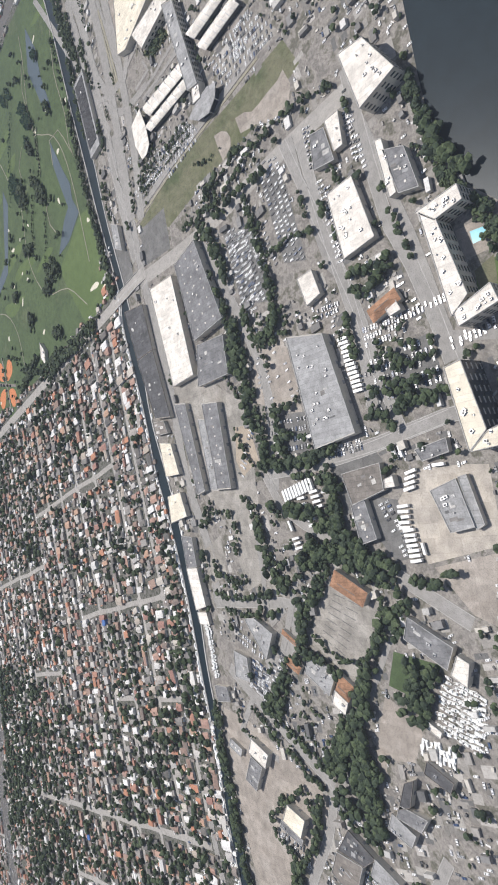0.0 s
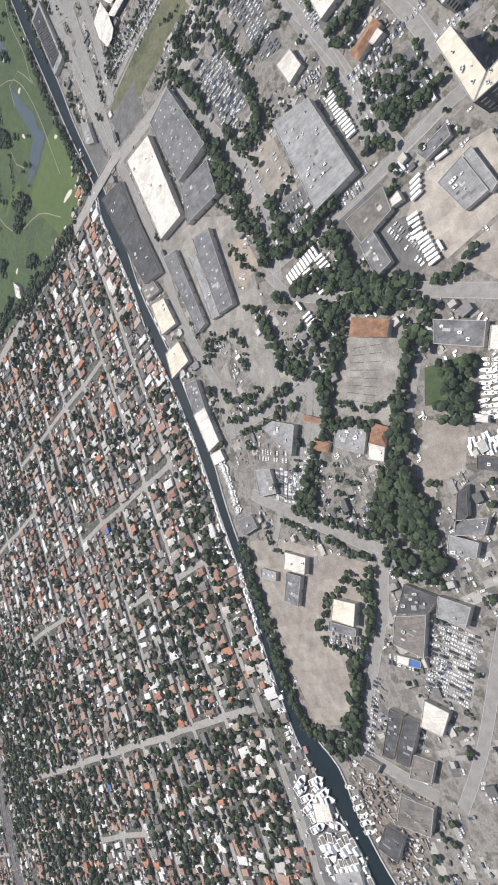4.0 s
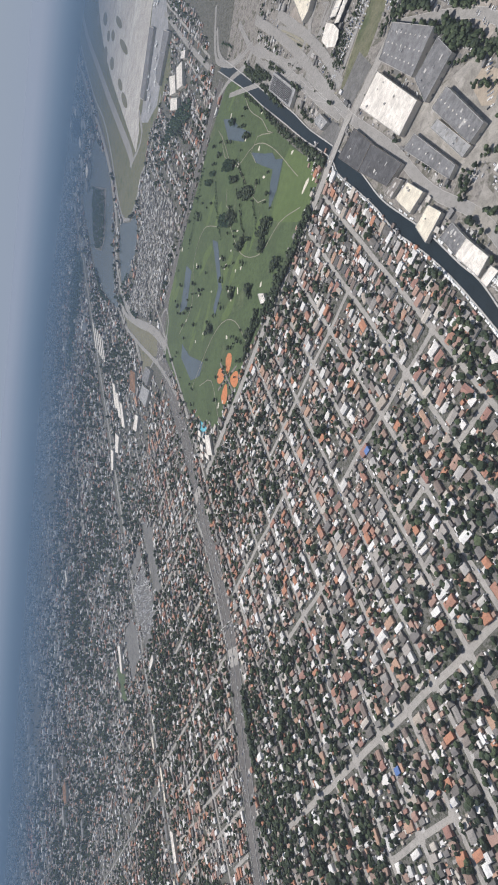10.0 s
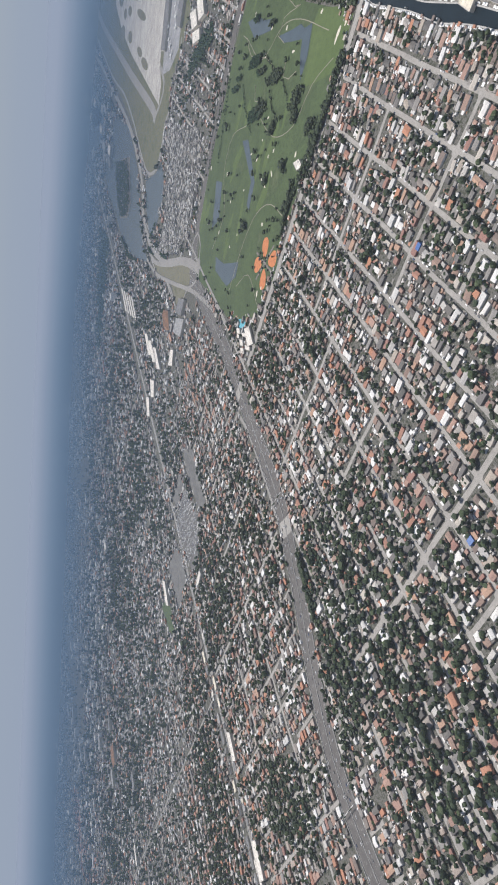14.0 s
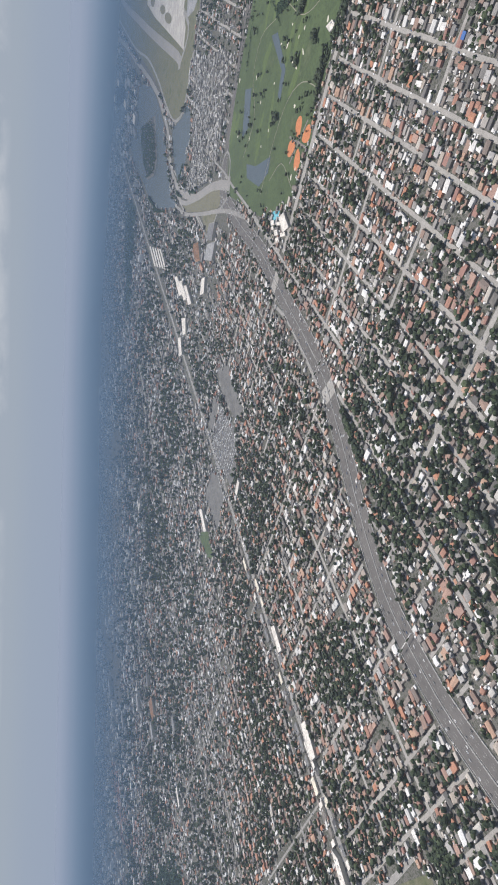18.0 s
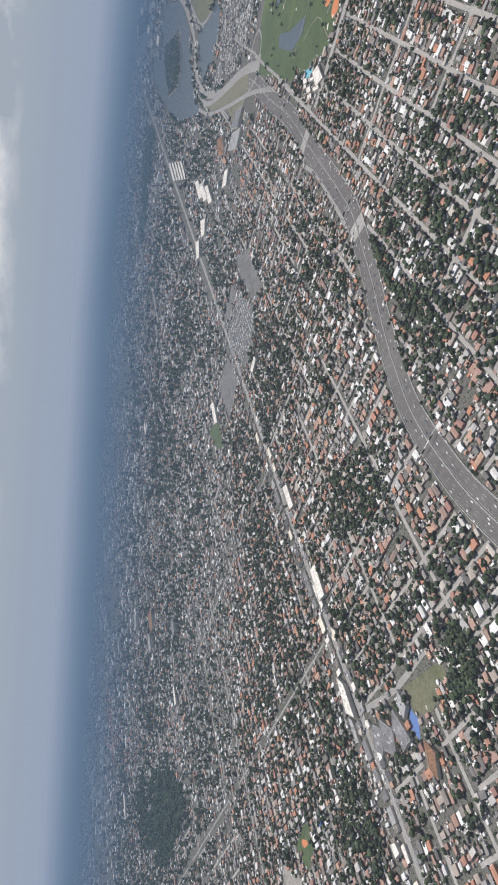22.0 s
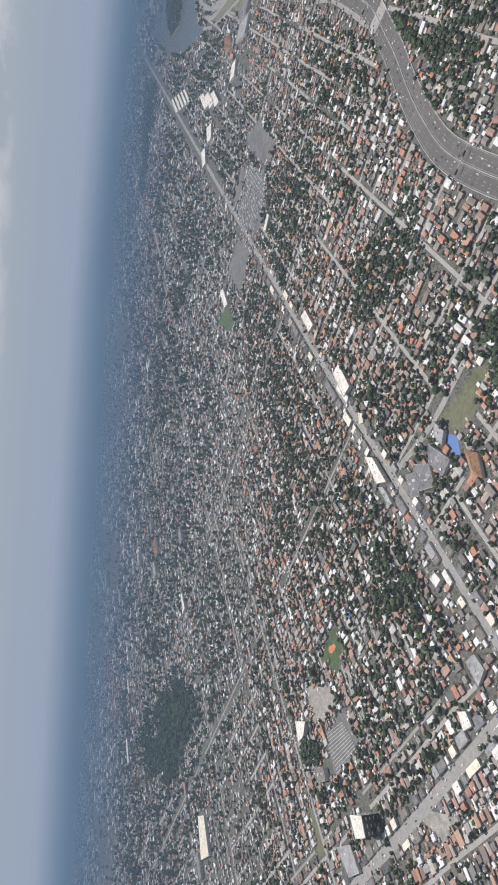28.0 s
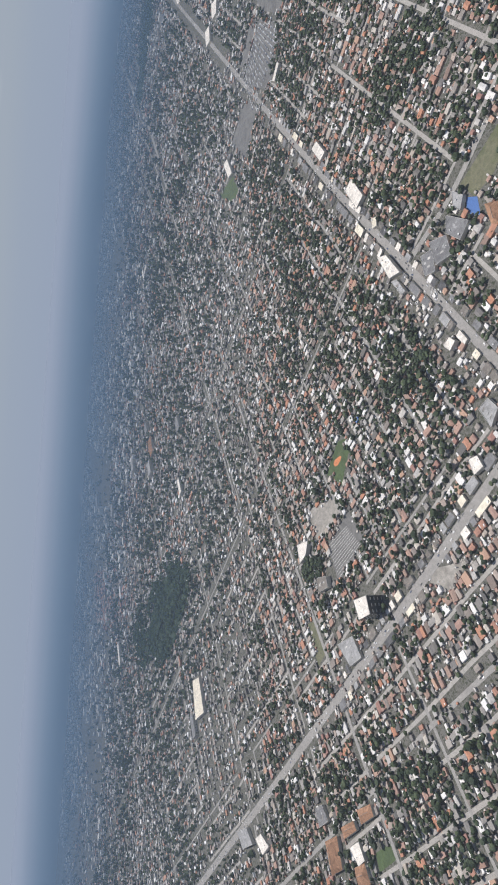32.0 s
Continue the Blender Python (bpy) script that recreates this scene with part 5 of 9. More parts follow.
canal_bridge()
hall("hotel_wing", 9, M_WHITE, "white flat-roofed hotel wing with roof plant", 9, 0, [(161.0, 8.6), (148.7, -5.0), (143.9, -1.0), (151.7, 8.7)])
hall("hotel_wing", 9, M_WHITE, "long white hotel wing over a pool court", 12, 0, [(159.6, 8.0), (150.8, 8.2), (125.7, 26.8), (127.7, 36.0)])
hall("hotel_wing", 9, M_WHITE, "white end wing of a hotel", 9, 0, [(127.8, 34.5), (119.6, 20.4), (113.5, 24.5), (123.4, 38.0)])
hall("tower_block", 13, M_CREAM, "cream-roofed slab block with rows of dark windows", 5, 0, [(119.2, 52.4), (114.7, 47.0), (94.2, 63.0), (95.8, 73.0)])
hall("tower_block", 13, M_CREAM, "cream end wing of the slab block", 3, 0, [(95.4, 72.8), (93.6, 63.2), (89.0, 56.8), (85.3, 63.2)])
plot("hotel_court", M_PALE, "pale paved pool court of the hotel", "court", [(147.4, 10.0), (140.0, 2.8), (130.8, 11.1), (138.6, 18.2)])
plot("pool", M_POOL, "turquoise hotel swimming pool", "pool", [(141.5, 8.3), (136.8, 4.9), (133.8, 8.0), (138.0, 11.7)])
plot("pool", M_POOL, "turquoise water park pool", "pool", [(643.7, 341.3), (622.6, 345.4), (625.8, 354.8), (645.0, 351.2)])
plot("pool", M_POOL, "small blue water park slide pool", "pool", [(648.2, 337.4), (635.3, 340.4), (629.6, 350.1), (644.2, 346.8)])

hall("garage_deck", 4.5, M_CREAM, "large cream parking deck of the terminal", 10, 0, [(471.0, -52.5), (419.4, -51.0), (436.3, -20.2), (446.3, -15.9)])
hall("garage_deck", 5.0, M_WHITE, "long white slab beside the parking deck", 3, 0, [(430.3, -28.9), (408.0, -50.8), (392.1, -51.6), (413.0, -22.9)])
plot("sunken_court", M_LAWN, "dark planted court beside the terminal tracks", "court", [(420.0, -21.9), (403.8, -36.9), (390.7, -34.9), (406.7, -17.0)])
grove(1.5, 1.2, [(418.5, -22.1), (403.5, -36.3), (391.7, -34.3), (407.0, -17.6)])
lane("terminal_lane", 2.6, [(412.8, 2.5), (399.0, -12.2), (384.7, -31.3)])
lane("terminal_lane", 2.6, [(405.6, 4.1), (392.2, -10.6), (379.1, -28.3)])
lane("terminal_lane", 2.6, [(420.5, 0.3), (409.3, -12.9), (419.1, -16.9)])

# ---- tree rows, roads and plots of the works side ----
belt(3, 1.9, [(168.5, 292.5), (154.5, 306.0), (142.0, 319.0), (131.0, 330.0), (117.5, 343.5), (103.5, 353.5), (89.0, 360.5)])
belt(4, 1.9, [(83.6, 358.8), (72.9, 357.0), (64.2, 349.2)])
belt(4, 1.7, [(424.1, 169.2), (447.9, 196.8), (485.4, 228.0), (527.9, 263.5)])
belt(3, 1.6, [(367.3, 98.7), (386.6, 83.5), (417.6, 58.3), (466.5, 26.4)])
belt(2.5, 1.7, [(323.1, 60.8), (293.6, 33.9), (280.6, 7.5), (259.2, -14.3), (237.3, -26.9)])
belt(3, 1.8, [(295.5, 67.0), (266.7, 85.7), (247.9, 102.3), (227.9, 117.5), (213.7, 126.5)])
belt(3, 1.7, [(248.5, 86.4), (229.1, 90.6), (214.3, 79.5), (224.4, 67.6)])
belt(2, 1.6, [(279.7, 29.0), (253.5, 47.4), (232.3, 66.2)])
belt(2, 1.7, [(227.1, -23.2), (205.0, -7.7), (183.4, 7.1), (166.1, 20.1), (144.8, 37.6), (129.1, 49.4)])
belt(2, 1.6, [(166.1, 69.5), (146.8, 73.2), (133.3, 68.9), (123.1, 61.1)])
belt(2, 1.6, [(165.5, 60.9), (144.9, 62.1), (133.9, 52.0)])
belt(2.5, 1.7, [(154.8, 83.6), (136.8, 85.2), (114.0, 69.8)])
belt(3, 1.9, [(213.4, 127.1), (185.6, 140.4), (165.7, 127.4), (151.5, 109.5), (137.9, 95.4)])
belt(2, 1.7, [(226.3, 141.4), (202.5, 150.8), (185.4, 149.8)])
belt(3, 2.0, [(228.9, 191.5), (224.4, 212.8), (199.9, 220.1), (179.9, 209.0)])
belt(2.5, 1.9, [(198.5, 234.7), (171.8, 213.9), (155.8, 191.7), (150.1, 176.5)])
belt(2.5, 1.8, [(201.4, 168.1), (178.8, 180.9), (162.9, 182.9), (161.7, 167.5)])
belt(2.5, 1.9, [(143.4, 180.7), (134.5, 194.6), (131.7, 214.8)])
belt(2.5, 1.9, [(133.4, 224.6), (135.1, 251.7), (122.5, 258.6), (100.3, 260.6), (86.2, 258.6)])
belt(2, 1.7, [(127.2, 198.6), (107.6, 193.2), (99.3, 181.0)])
belt(2, 1.7, [(105.3, 307.9), (96.0, 272.7), (85.5, 275.6)])
belt(2, 1.6, [(257.8, 108.5), (242.4, 121.5), (223.8, 125.4)])
belt(2, 1.6, [(243.3, 49.9), (231.3, 37.8), (217.8, 31.1)])
belt(3, 1.8, [(220.8, 29.4), (203.9, 34.5), (203.7, 42.1)])
belt(2, 1.5, [(202.2, 136.7), (178.9, 135.4), (158.8, 110.1)])
belt(2, 1.6, [(182.9, 65.9), (165.1, 71.2), (152.6, 81.1)])
belt(2, 1.6, [(238.0, -6.4), (210.1, 9.1), (190.4, 25.3)])
belt(2, 1.5, [(389.9, 45.9), (368.0, 27.6), (349.8, 8.3)])
belt(2, 1.4, [(393.2, 64.7), (390.5, 53.1), (377.1, 39.6)])
belt(2, 1.6, [(116.8, 39.3), (121.0, 50.2), (119.0, 63.3)])
belt(2, 1.6, [(133.2, 91.7), (130.0, 103.5), (150.2, 125.9)])
belt(3, 2.0, [(227.3, 210.1), (219.5, 190.2), (203.8, 186.1), (193.5, 200.4)])
belt(3, 2.0, [(222.5, 219.3), (199.6, 232.1), (181.3, 232.2), (160.7, 214.3), (150.4, 201.8)])
belt(2.5, 1.8, [(145.1, 223.4), (142.9, 239.9), (133.6, 254.9)])
belt(1.2, 1.3, [(116.7, 232.0), (104.7, 229.1)])
belt(1.2, 1.3, [(115.1, 238.6), (103.0, 236.0)])
belt(1.2, 1.3, [(113.3, 245.9), (101.1, 243.6)])
belt(3, 1.9, [(94.0, 215.2), (92.1, 229.7), (90.6, 247.0)])
belt(2.5, 1.8, [(127.5, 257.6), (102.6, 250.0), (85.1, 248.1)])
belt(3, 1.9, [(84.5, 250.5), (76.2, 255.8), (66.9, 255.5), (53.4, 249.2)])
belt(2.5, 1.8, [(85.8, 268.8), (77.6, 284.2), (77.4, 302.6)])
belt(2, 1.7, [(103.2, 286.6), (102.7, 301.8), (97.2, 310.9), (82.2, 307.3)])
belt(3, 1.9, [(80.2, 309.2), (73.8, 322.6), (74.2, 339.4), (62.6, 344.1)])
belt(2, 1.7, [(145.9, 266.7), (129.2, 265.2), (118.6, 265.1)])
belt(2, 1.6, [(148.7, 279.4), (141.8, 283.4), (122.6, 277.5)])
belt(2, 1.7, [(138.8, 156.3), (134.4, 174.1), (137.3, 189.8), (141.5, 200.9)])
belt(3, 1.9, [(105.8, 154.0), (99.0, 170.2), (96.7, 196.1), (86.8, 218.9)])
belt(2.5, 1.8, [(215.2, 129.7), (194.0, 144.9), (182.9, 156.3)])
belt(2.5, 1.8, [(252.1, 96.9), (238.3, 92.6), (218.5, 97.9)])
belt(2, 1.7, [(213.5, 118.3), (187.1, 139.5), (162.6, 130.0), (144.4, 133.6)])
belt(2.5, 2.2, [(100.3, 139.5), (95.8, 134.9), (87.6, 128.7), (83.6, 122)])
belt(5, 2.5, [(136.3, 152.9), (119.3, 148.5), (109.3, 140.3), (105.1, 137.3)])
belt(2.5, 2.1, [(134.8, 86.5), (125.8, 78.4), (116.9, 69.7)])
belt(3, 2.0, [(207.9, 118.2), (195.0, 109.9), (192.0, 102.0)])
belt(5, 2.3, [(213.2, 128.3), (197.5, 138.9), (181.2, 137.2), (168.7, 130.7)])
belt(3, 2.0, [(196.8, 130.4), (185.4, 119.8), (175.2, 117.6)])
belt(3.5, 2.2, [(145.6, 85.7), (133.6, 76.7), (124.8, 67.1)])
belt(3, 2.2, [(164.3, 67.4), (156.3, 75.9), (148.5, 83.2)])
belt(3.5, 2.2, [(305.4, 60.4), (275.5, 81.4), (241.8, 105.7)])
belt(3.5, 2.1, [(266.9, 35.4), (251.5, 49.7), (235.8, 65.3), (222.7, 79.2), (227.2, 91.7)])
belt(2.0, 2.2, [(287.2, 5.7), (304.4, 30.1), (309.3, 56.4)])
belt(4, 2.2, [(187.4, 49.5), (175.2, 43.4), (171.5, 33.7), (170.5, 23.3)])
belt(3, 2.2, [(182.9, 51.5), (169.1, 64.8), (157.2, 74.7)])
belt(2.5, 2.0, [(160.9, 20.3), (148.6, 28.8), (137.0, 37.8)])
belt(2.0, 1.8, [(252.3, 2.7), (235.2, 19.7), (219.0, 32.2)])
lane("works_road", 4.5, [(221.2, -21.4), (202.1, -8.8), (184.3, 4.6), (165.5, 17.2), (149.5, 29.3), (130.7, 44.3), (116.1, 52.3)])
lane("works_road", 4, [(130.7, 44.3), (112.7, 35.4)])
lane("works_road", 4, [(256.2, -2.0), (237.6, 14.9), (219.3, 29.5), (202.6, 42.0), (188.9, 44.6)])
lane("works_road", 5, [(259.7, 1.5), (220.8, 25.5), (197.1, 39.9), (173.8, 55.4), (148.5, 76.2), (131.3, 86.5)])
lane("works_road", 5, [(195.1, 150.1), (166.6, 125.8), (146.4, 105.4), (129.7, 86.4), (115.4, 69.8)])
lane("works_road", 5, [(195.1, 150.1), (176.5, 157.5), (159.3, 155.2), (137.9, 148.6)])
lane("canal_expressway", 7, [(561.1, -43.1), (505.1, 0.6), (452.7, 30.0), (412.9, 66.1), (373.2, 97.0)])
lane("terminal_ramp", 5, [(506.3, -45.9), (461.2, -11.6), (463.5, 13.4), (434.3, 16.0), (406.9, -4.9)])
lane("terminal_ramp", 5, [(634.1, -39.5), (529.4, -4.2), (482.1, 16.2), (445.7, 30.5)])
lane("yard_lane", 3.5, [(187.7, 179.3), (154.4, 216.3), (150.4, 201.8)])
lane("yard_lane", 4, [(152.0, 180.2), (141.5, 222.8), (147.1, 237.9)])
lane("yard_lane", 4, [(146.5, 263.9), (144.7, 287.3), (116.1, 275.5)])
plot("clearing", M_YARD, "worn asphalt plot ringed by trees", "yard", [(207.4, 171.2), (184.2, 184.9), (168.7, 198.1), (177.2, 213.6), (200.9, 198.1)])
plot("clearing", M_YARD, "sandy plot between trees", "yard", [(211.7, 202.1), (195.8, 219.0), (204.2, 232.9), (221.7, 222.5)])
plot("pale_yard", M_PALE, "pale trampled yard with loose cars", "yard", [(236.8, 95.6), (216.1, 83.3), (193.6, 99.7), (211.0, 120.1)])
plot("sand_patch", M_TAN, "tan sand patch between workshops", "yard", [(226.6, 140.9), (219.6, 133.3), (201.9, 146.9), (211.8, 158.6)])
plot("lawn", M_LAWN, "mown lawn beside the slab block", "lawn", [(132.8, 20.0), (128.4, 12.3), (122.1, 20.3), (127.7, 24.5)])
hall("office_block", 3.4, M_WHITE, "white flat-roofed office block with roof plant", 14, 0, [(215.3, 14.7), (205.0, 4.2), (180.7, 22.4), (192.3, 35.9)])
hall("office_block", 9, M_WHITE, "large white-roofed block with roof plant", 8, 0, [(230.3, -37.0), (219.8, -44.3), (197.0, -36.4), (207.5, -20.1)])
hall("store", 2.4, M_MID, "small grey roof over the worn yard", 2, 0, [(169.4, 249.8), (159.0, 244.7), (150.5, 254.6), (161.0, 261.5)])
hall("store", 2.4, M_RUST, "low red roofed wing beside a court", 0, 0, [(145.2, 209.8), (129.3, 207.2), (128.5, 209.5), (144.6, 212.4)])
hall("store", 2.2, M_BROWN, "low brown shed beside the salvage yard", 1, 0, [(60.3, 347.6), (51.0, 345.5), (51.8, 351.3), (60.9, 353.5)])
hall("workshop", 2.6, M_GREY, "grey workshop in the salvage yard", 2, 0, [(38.1, 348.8), (24.3, 345.2), (23.3, 355.9), (37.2, 359.5)])
plot("boatyard_paving", M_ASPHALT, "pale boatyard paving crowded with hulls", "yard", [(98.4, 382.7), (76.5, 381.0), (56.1, 387.8), (33.5, 399.2), (17.1, 418.0), (50.2, 448.0), (73.1, 421.3), (94.6, 405.4)])
plot("salvage_ground", M_DIRT, "brown dirt of a cluttered salvage yard", "yard", [(69.6, 357.9), (24.5, 343.0), (9.3, 403.5), (23.7, 391.4), (43.0, 382.7), (56.0, 370.6)])
plot("lot", M_ASPHALT, "asphalt car park under small trees", "car park", [(209.0, 123.9), (183.7, 105.9), (172.5, 121.0), (191.1, 137.2)])
lane("cart_path", 0.8, [(430, 150), (470, 152), (510, 172), (560, 160), (600, 120)])
lane("cart_path", 0.8, [(440, 120), (500, 72), (545, 52), (600, 55), (650, 0)])
lane("cart_path", 0.8, [(520, 262), (560, 232), (600, 228), (640, 250), (690, 300)])
lane("cart_path", 0.8, [(640, 110), (690, 100), (720, 132), (715, 190), (760, 222)])
lane("cart_path", 0.8, [(590, 332), (620, 292), (660, 296)])
belt(4, 1.9, [(584.7, -42.0), (537.7, -7.1), (492.2, 33.1), (458.0, 69.6), (423.1, 100.5), (393.4, 124.0)])
belt(1.2, 0.9, [(536.8, -44.4), (489.0, -5.0), (448.1, 23.6)])
belt(1.2, 0.9, [(582.2, -42.1), (518.8, -5.3), (471.0, 18.2)])
belt(1.2, 0.9, [(436.4, 30.6), (408.1, 57.4), (373.1, 88.6)])
belt(1.2, 0.9, [(467.2, -14.4), (443.2, 6.9), (419.8, 10.2)])
BOATYARD = [(98.4, 382.7), (76.5, 381.0), (56.1, 387.8), (33.5, 399.2), (17.1, 418.0), (50.2, 448.0), (73.1, 421.3), (94.6, 405.4)]
SALVAGE = [(69.6, 357.9), (24.5, 343.0), (9.3, 403.5), (23.7, 391.4), (43.0, 382.7), (56.0, 370.6)]

# ---- lake shore, junction, airfield lattice and golf trees ----
plot("airfield_grass", M_LAWN, "dull green airfield grass", "grass", [(2652, -1428), (1795, -880), (990, -365), (950, -288), (914, -213), (967, -175), (1029, -155), (1058, -107), (1092, -67), (1142, -46), (1183, -52), (1233, -79), (1330, -175), (1423, -269), (1784, -573), (2153, -894)])
plot("airport_apron", M_APRON, "pale concrete airport apron with taxiways", "apron", APRON)
plot("airfield_asphalt", M_TARMAC, "blue-grey hardstanding before the terminals", "apron", [(1084, -426), (1090, -329), (1106, -232), (1118, -211), (1052, -184), (991, -187), (965, -250), (950, -288), (986, -364)])
lane("runway", 20, [(2425, -1283), (2074, -917), (1700, -600), (1436, -382), (1206, -197), (1158, -148)])
lane("taxiway", 9, [(1135, -240), (1094, -184), (1115, -161), (1180, -154)])
lane("causeway", 13, [(2278, -932), (1998, -719), (1743, -510), (1531, -337), (1411, -231), (1342, -155), (1276, -71), (1251, -4), (1218, 50), (1150, 108), (1083, 144), (1016.9, 172.5), (908.7, 198.9), (818.4, 235.6)])
lane("ring_road", 6, [(2158, -907), (1786, -579), (1551, -400), (1407, -263), (1312, -156), (1232, -76), (1182, -49), (1131, -42), (1092, -70), (1074, -100), (1041, -105)])
lane("airport_road", 5, [(971, -196), (989, -147), (1015, -127), (1031, -96)])
lane("airport_road", 7, [(984, -337), (885, -250), (802, -180), (719, -113)])
lane("ramp", 6, [(710, -187), (705, -143), (692, -110), (660, -88), (629, -74), (606, -72)])
# Grass islands between the taxiways: centre, half length, half width.
for gx, gy, hl, hw_ in ((1650, -706, 46, 14), (1575, -621, 30, 12), (1504, -583, 34, 11), (1603, -586, 44, 20), (1488, -508, 38, 13), (1778, -776, 40, 16), (1433, -575, 60, 9), (1348, -474, 70, 9), (1292, -332, 50, 10), (1356, -395, 40, 9)):
    run = math.atan2(-0.62, 0.78) + math.pi
    plot("grass_island", M_OLIVE, "oval grass island between taxiways", "grass", [(gx + hl * math.cos(q * math.pi / 6) * math.cos(run) - hw_ * math.sin(q * math.pi / 6) * math.sin(run), gy + hl * math.cos(q * math.pi / 6) * math.sin(run) + hw_ * math.sin(q * math.pi / 6) * math.cos(run)) for q in range(12)])
hall("concourse", 4.5, M_GREY, "long blue-grey concourse roof on the airfield", 6, 0, [(1041, -342), (1074, -364), (1111, -253), (1080, -234)])
hall("concourse", 4.5, M_GREY, "grey concourse roof beside the hangars", 4, 0, [(927, -273), (965, -297), (996, -228), (970, -209)])
for corners in ([(870, -177), (904, -191), (890, -156), (858, -145)], [(837, -181), (866, -185), (853, -147), (823, -139)], [(847, -133), (886, -149), (882, -129), (843, -114)], [(822, -189), (843, -198), (844, -188), (823, -178)]):
    hall("hangar", 4.8, M_WHITE, "white hangar roof on the airfield", 3, 0, corners)
grove(2.0, 3.2, [(888, -115), (816, -114), (781, -105), (783, -78), (851, -81), (915, -94)])
# Dark wharf land that juts into the lake, with sheds and trees.
sheet("wharf", [(1648, -267), (1434, -192), (1416, -114), (1402, -68), (1438, -47), (1540, -78), (1606, -173)], 0.16, M_ASPHALT, "dark wharf land in the lake", "wharf")
grove(3.4, 3.0, [(1640, -262), (1440, -188), (1420, -114), (1410, -72), (1438, -52), (1534, -84), (1600, -176)])
plot("junction_infield", M_OLIVE, "dry olive infield of a motorway junction", "grass", [(1121.5, 147.8), (1019.0, 178.2), (942.8, 196.4), (885.6, 210.5), (854.0, 233.5), (859.4, 244.3), (890.4, 242.2), (978.3, 213.0), (1092.2, 170.9)])
plot("junction_infield", M_OLIVE, "small dry wedge between junction ramps", "grass", [(981.8, 218.6), (890.1, 248.5), (908.9, 262.8), (935.6, 270.9)])
lane("ramp", 8, [(1184.7, 98.1), (1121.9, 142.3), (1019.2, 175.2), (943.0, 192.6), (876.4, 207.0), (831.1, 226.0), (820.3, 218.6)])
lane("ramp", 6, [(1194.0, 117.5), (1106.1, 169.3), (978.1, 216.9), (883.8, 248.0), (823.6, 270.9), (750.1, 305.6)])
lane("ramp", 4, [(817.4, 222.2), (822.0, 242.7), (853.2, 249.9), (890.3, 244.9), (978.1, 216.0)])
lane("ramp", 3.5, [(1017.7, 202.5), (973.3, 237.6), (938.9, 273.6), (908.9, 262.8), (883.7, 249.8)])
lane("ramp", 3.5, [(860.9, 211.2), (859.1, 186.3), (833.2, 177.7), (818.3, 199.7), (822.8, 224.2)])
lane("ramp", 3.5, [(965.1, 112.4), (900.6, 162.9), (843.5, 206.2), (822.7, 225.9)])
lane("ramp", 4, [(822.7, 225.9), (789.4, 254.7), (727.0, 305.7), (672.5, 351.7), (624.6, 392.0)])
hall("office_block", 4, M_GREY, "blue-grey business block beside the junction", 3, 0, [(915.9, 256.1), (883.0, 265.8), (901.1, 287.5), (935.4, 274.6)])
hall("office_block", 4, M_MID, "pale business block beside the junction", 3, 0, [(927.9, 286.0), (881.6, 295.9), (899.5, 320.8), (948.0, 304.3)])
hall("works", 4, M_RUST, "long rusty red works roof near the junction", 0, 0, [(1018.7, 255.7), (987.0, 263.1), (973.8, 297.4), (1000.8, 292.1)])
hall("dock_shed", 3, M_WHITE, "narrow white storage shed in a row", 0, 0, [(1470.4, 115.0), (1454.8, 118.3), (1383.7, 186.5), (1401.6, 183.1)])
hall("dock_shed", 3, M_WHITE, "narrow white storage shed in a row", 0, 0, [(1435.2, 128.2), (1420.2, 131.3), (1352.2, 197.6), (1369.3, 194.3)])
hall("dock_shed", 3, M_WHITE, "narrow white storage shed in a row", 0, 0, [(1401.4, 140.9), (1387.1, 143.8), (1321.9, 208.1), (1338.4, 205.0)])
hall("dock_shed", 3, M_WHITE, "narrow white storage shed in a row", 0, 0, [(1369.1, 153.0), (1355.4, 155.7), (1292.9, 218.3), (1308.7, 215.3)])
hall("dock_shed", 3, M_WHITE, "narrow white storage shed in a row", 0, 0, [(1338.2, 164.6), (1325.0, 167.2), (1265.0, 228.0), (1280.1, 225.3)])
hall("works", 4, M_WHITE, "long white works roof in the far streets", 1, 0, [(1173.3, 271.0), (1147.5, 276.3), (1101.3, 323.7), (1130.0, 319.6)])
hall("works", 4, M_WHITE, "long white works roof in the far streets", 1, 0, [(1131.8, 291.0), (1107.7, 295.7), (1064.2, 341.1), (1091.2, 337.5)])
hall("works", 4, M_WHITE, "long white works roof in the far streets", 1, 0, [(1092.9, 309.8), (1070.2, 314.0), (1029.3, 357.4), (1054.8, 354.2)])
hall("works", 4, M_WHITE, "long white works roof beside the motorway", 1, 0, [(960.9, 332.8), (939.3, 335.2), (945.1, 360.6), (970.7, 357.0)])
belt(5, 2.6, [(1119.2, 70.4), (1165.0, 106.2), (1017.4, 164.1)])
belt(4, 2.4, [(1503.3, -20.8), (1387.2, 55.1), (1288.3, 96.1)])
belt(6, 3, [(1887.8, -508.4), (2183.8, -759.1), (2459.0, -919.8)])
grove(1.3, 2.2, [(578.1, 89.4), (557.9, 90.6), (537.4, 98.5), (537.7, 106.2), (554.8, 105.9), (576.3, 98.0)])
grove(1.3, 2.2, [(633.3, 101.6), (607.1, 102.8), (581.0, 111.8), (581.8, 121.0), (603.2, 121.2), (631.0, 112.2)])
grove(1.3, 2.2, [(511.0, 140.2), (499.6, 140.1), (487.6, 144.2), (487.7, 149.1), (497.7, 149.5), (509.9, 145.5)])
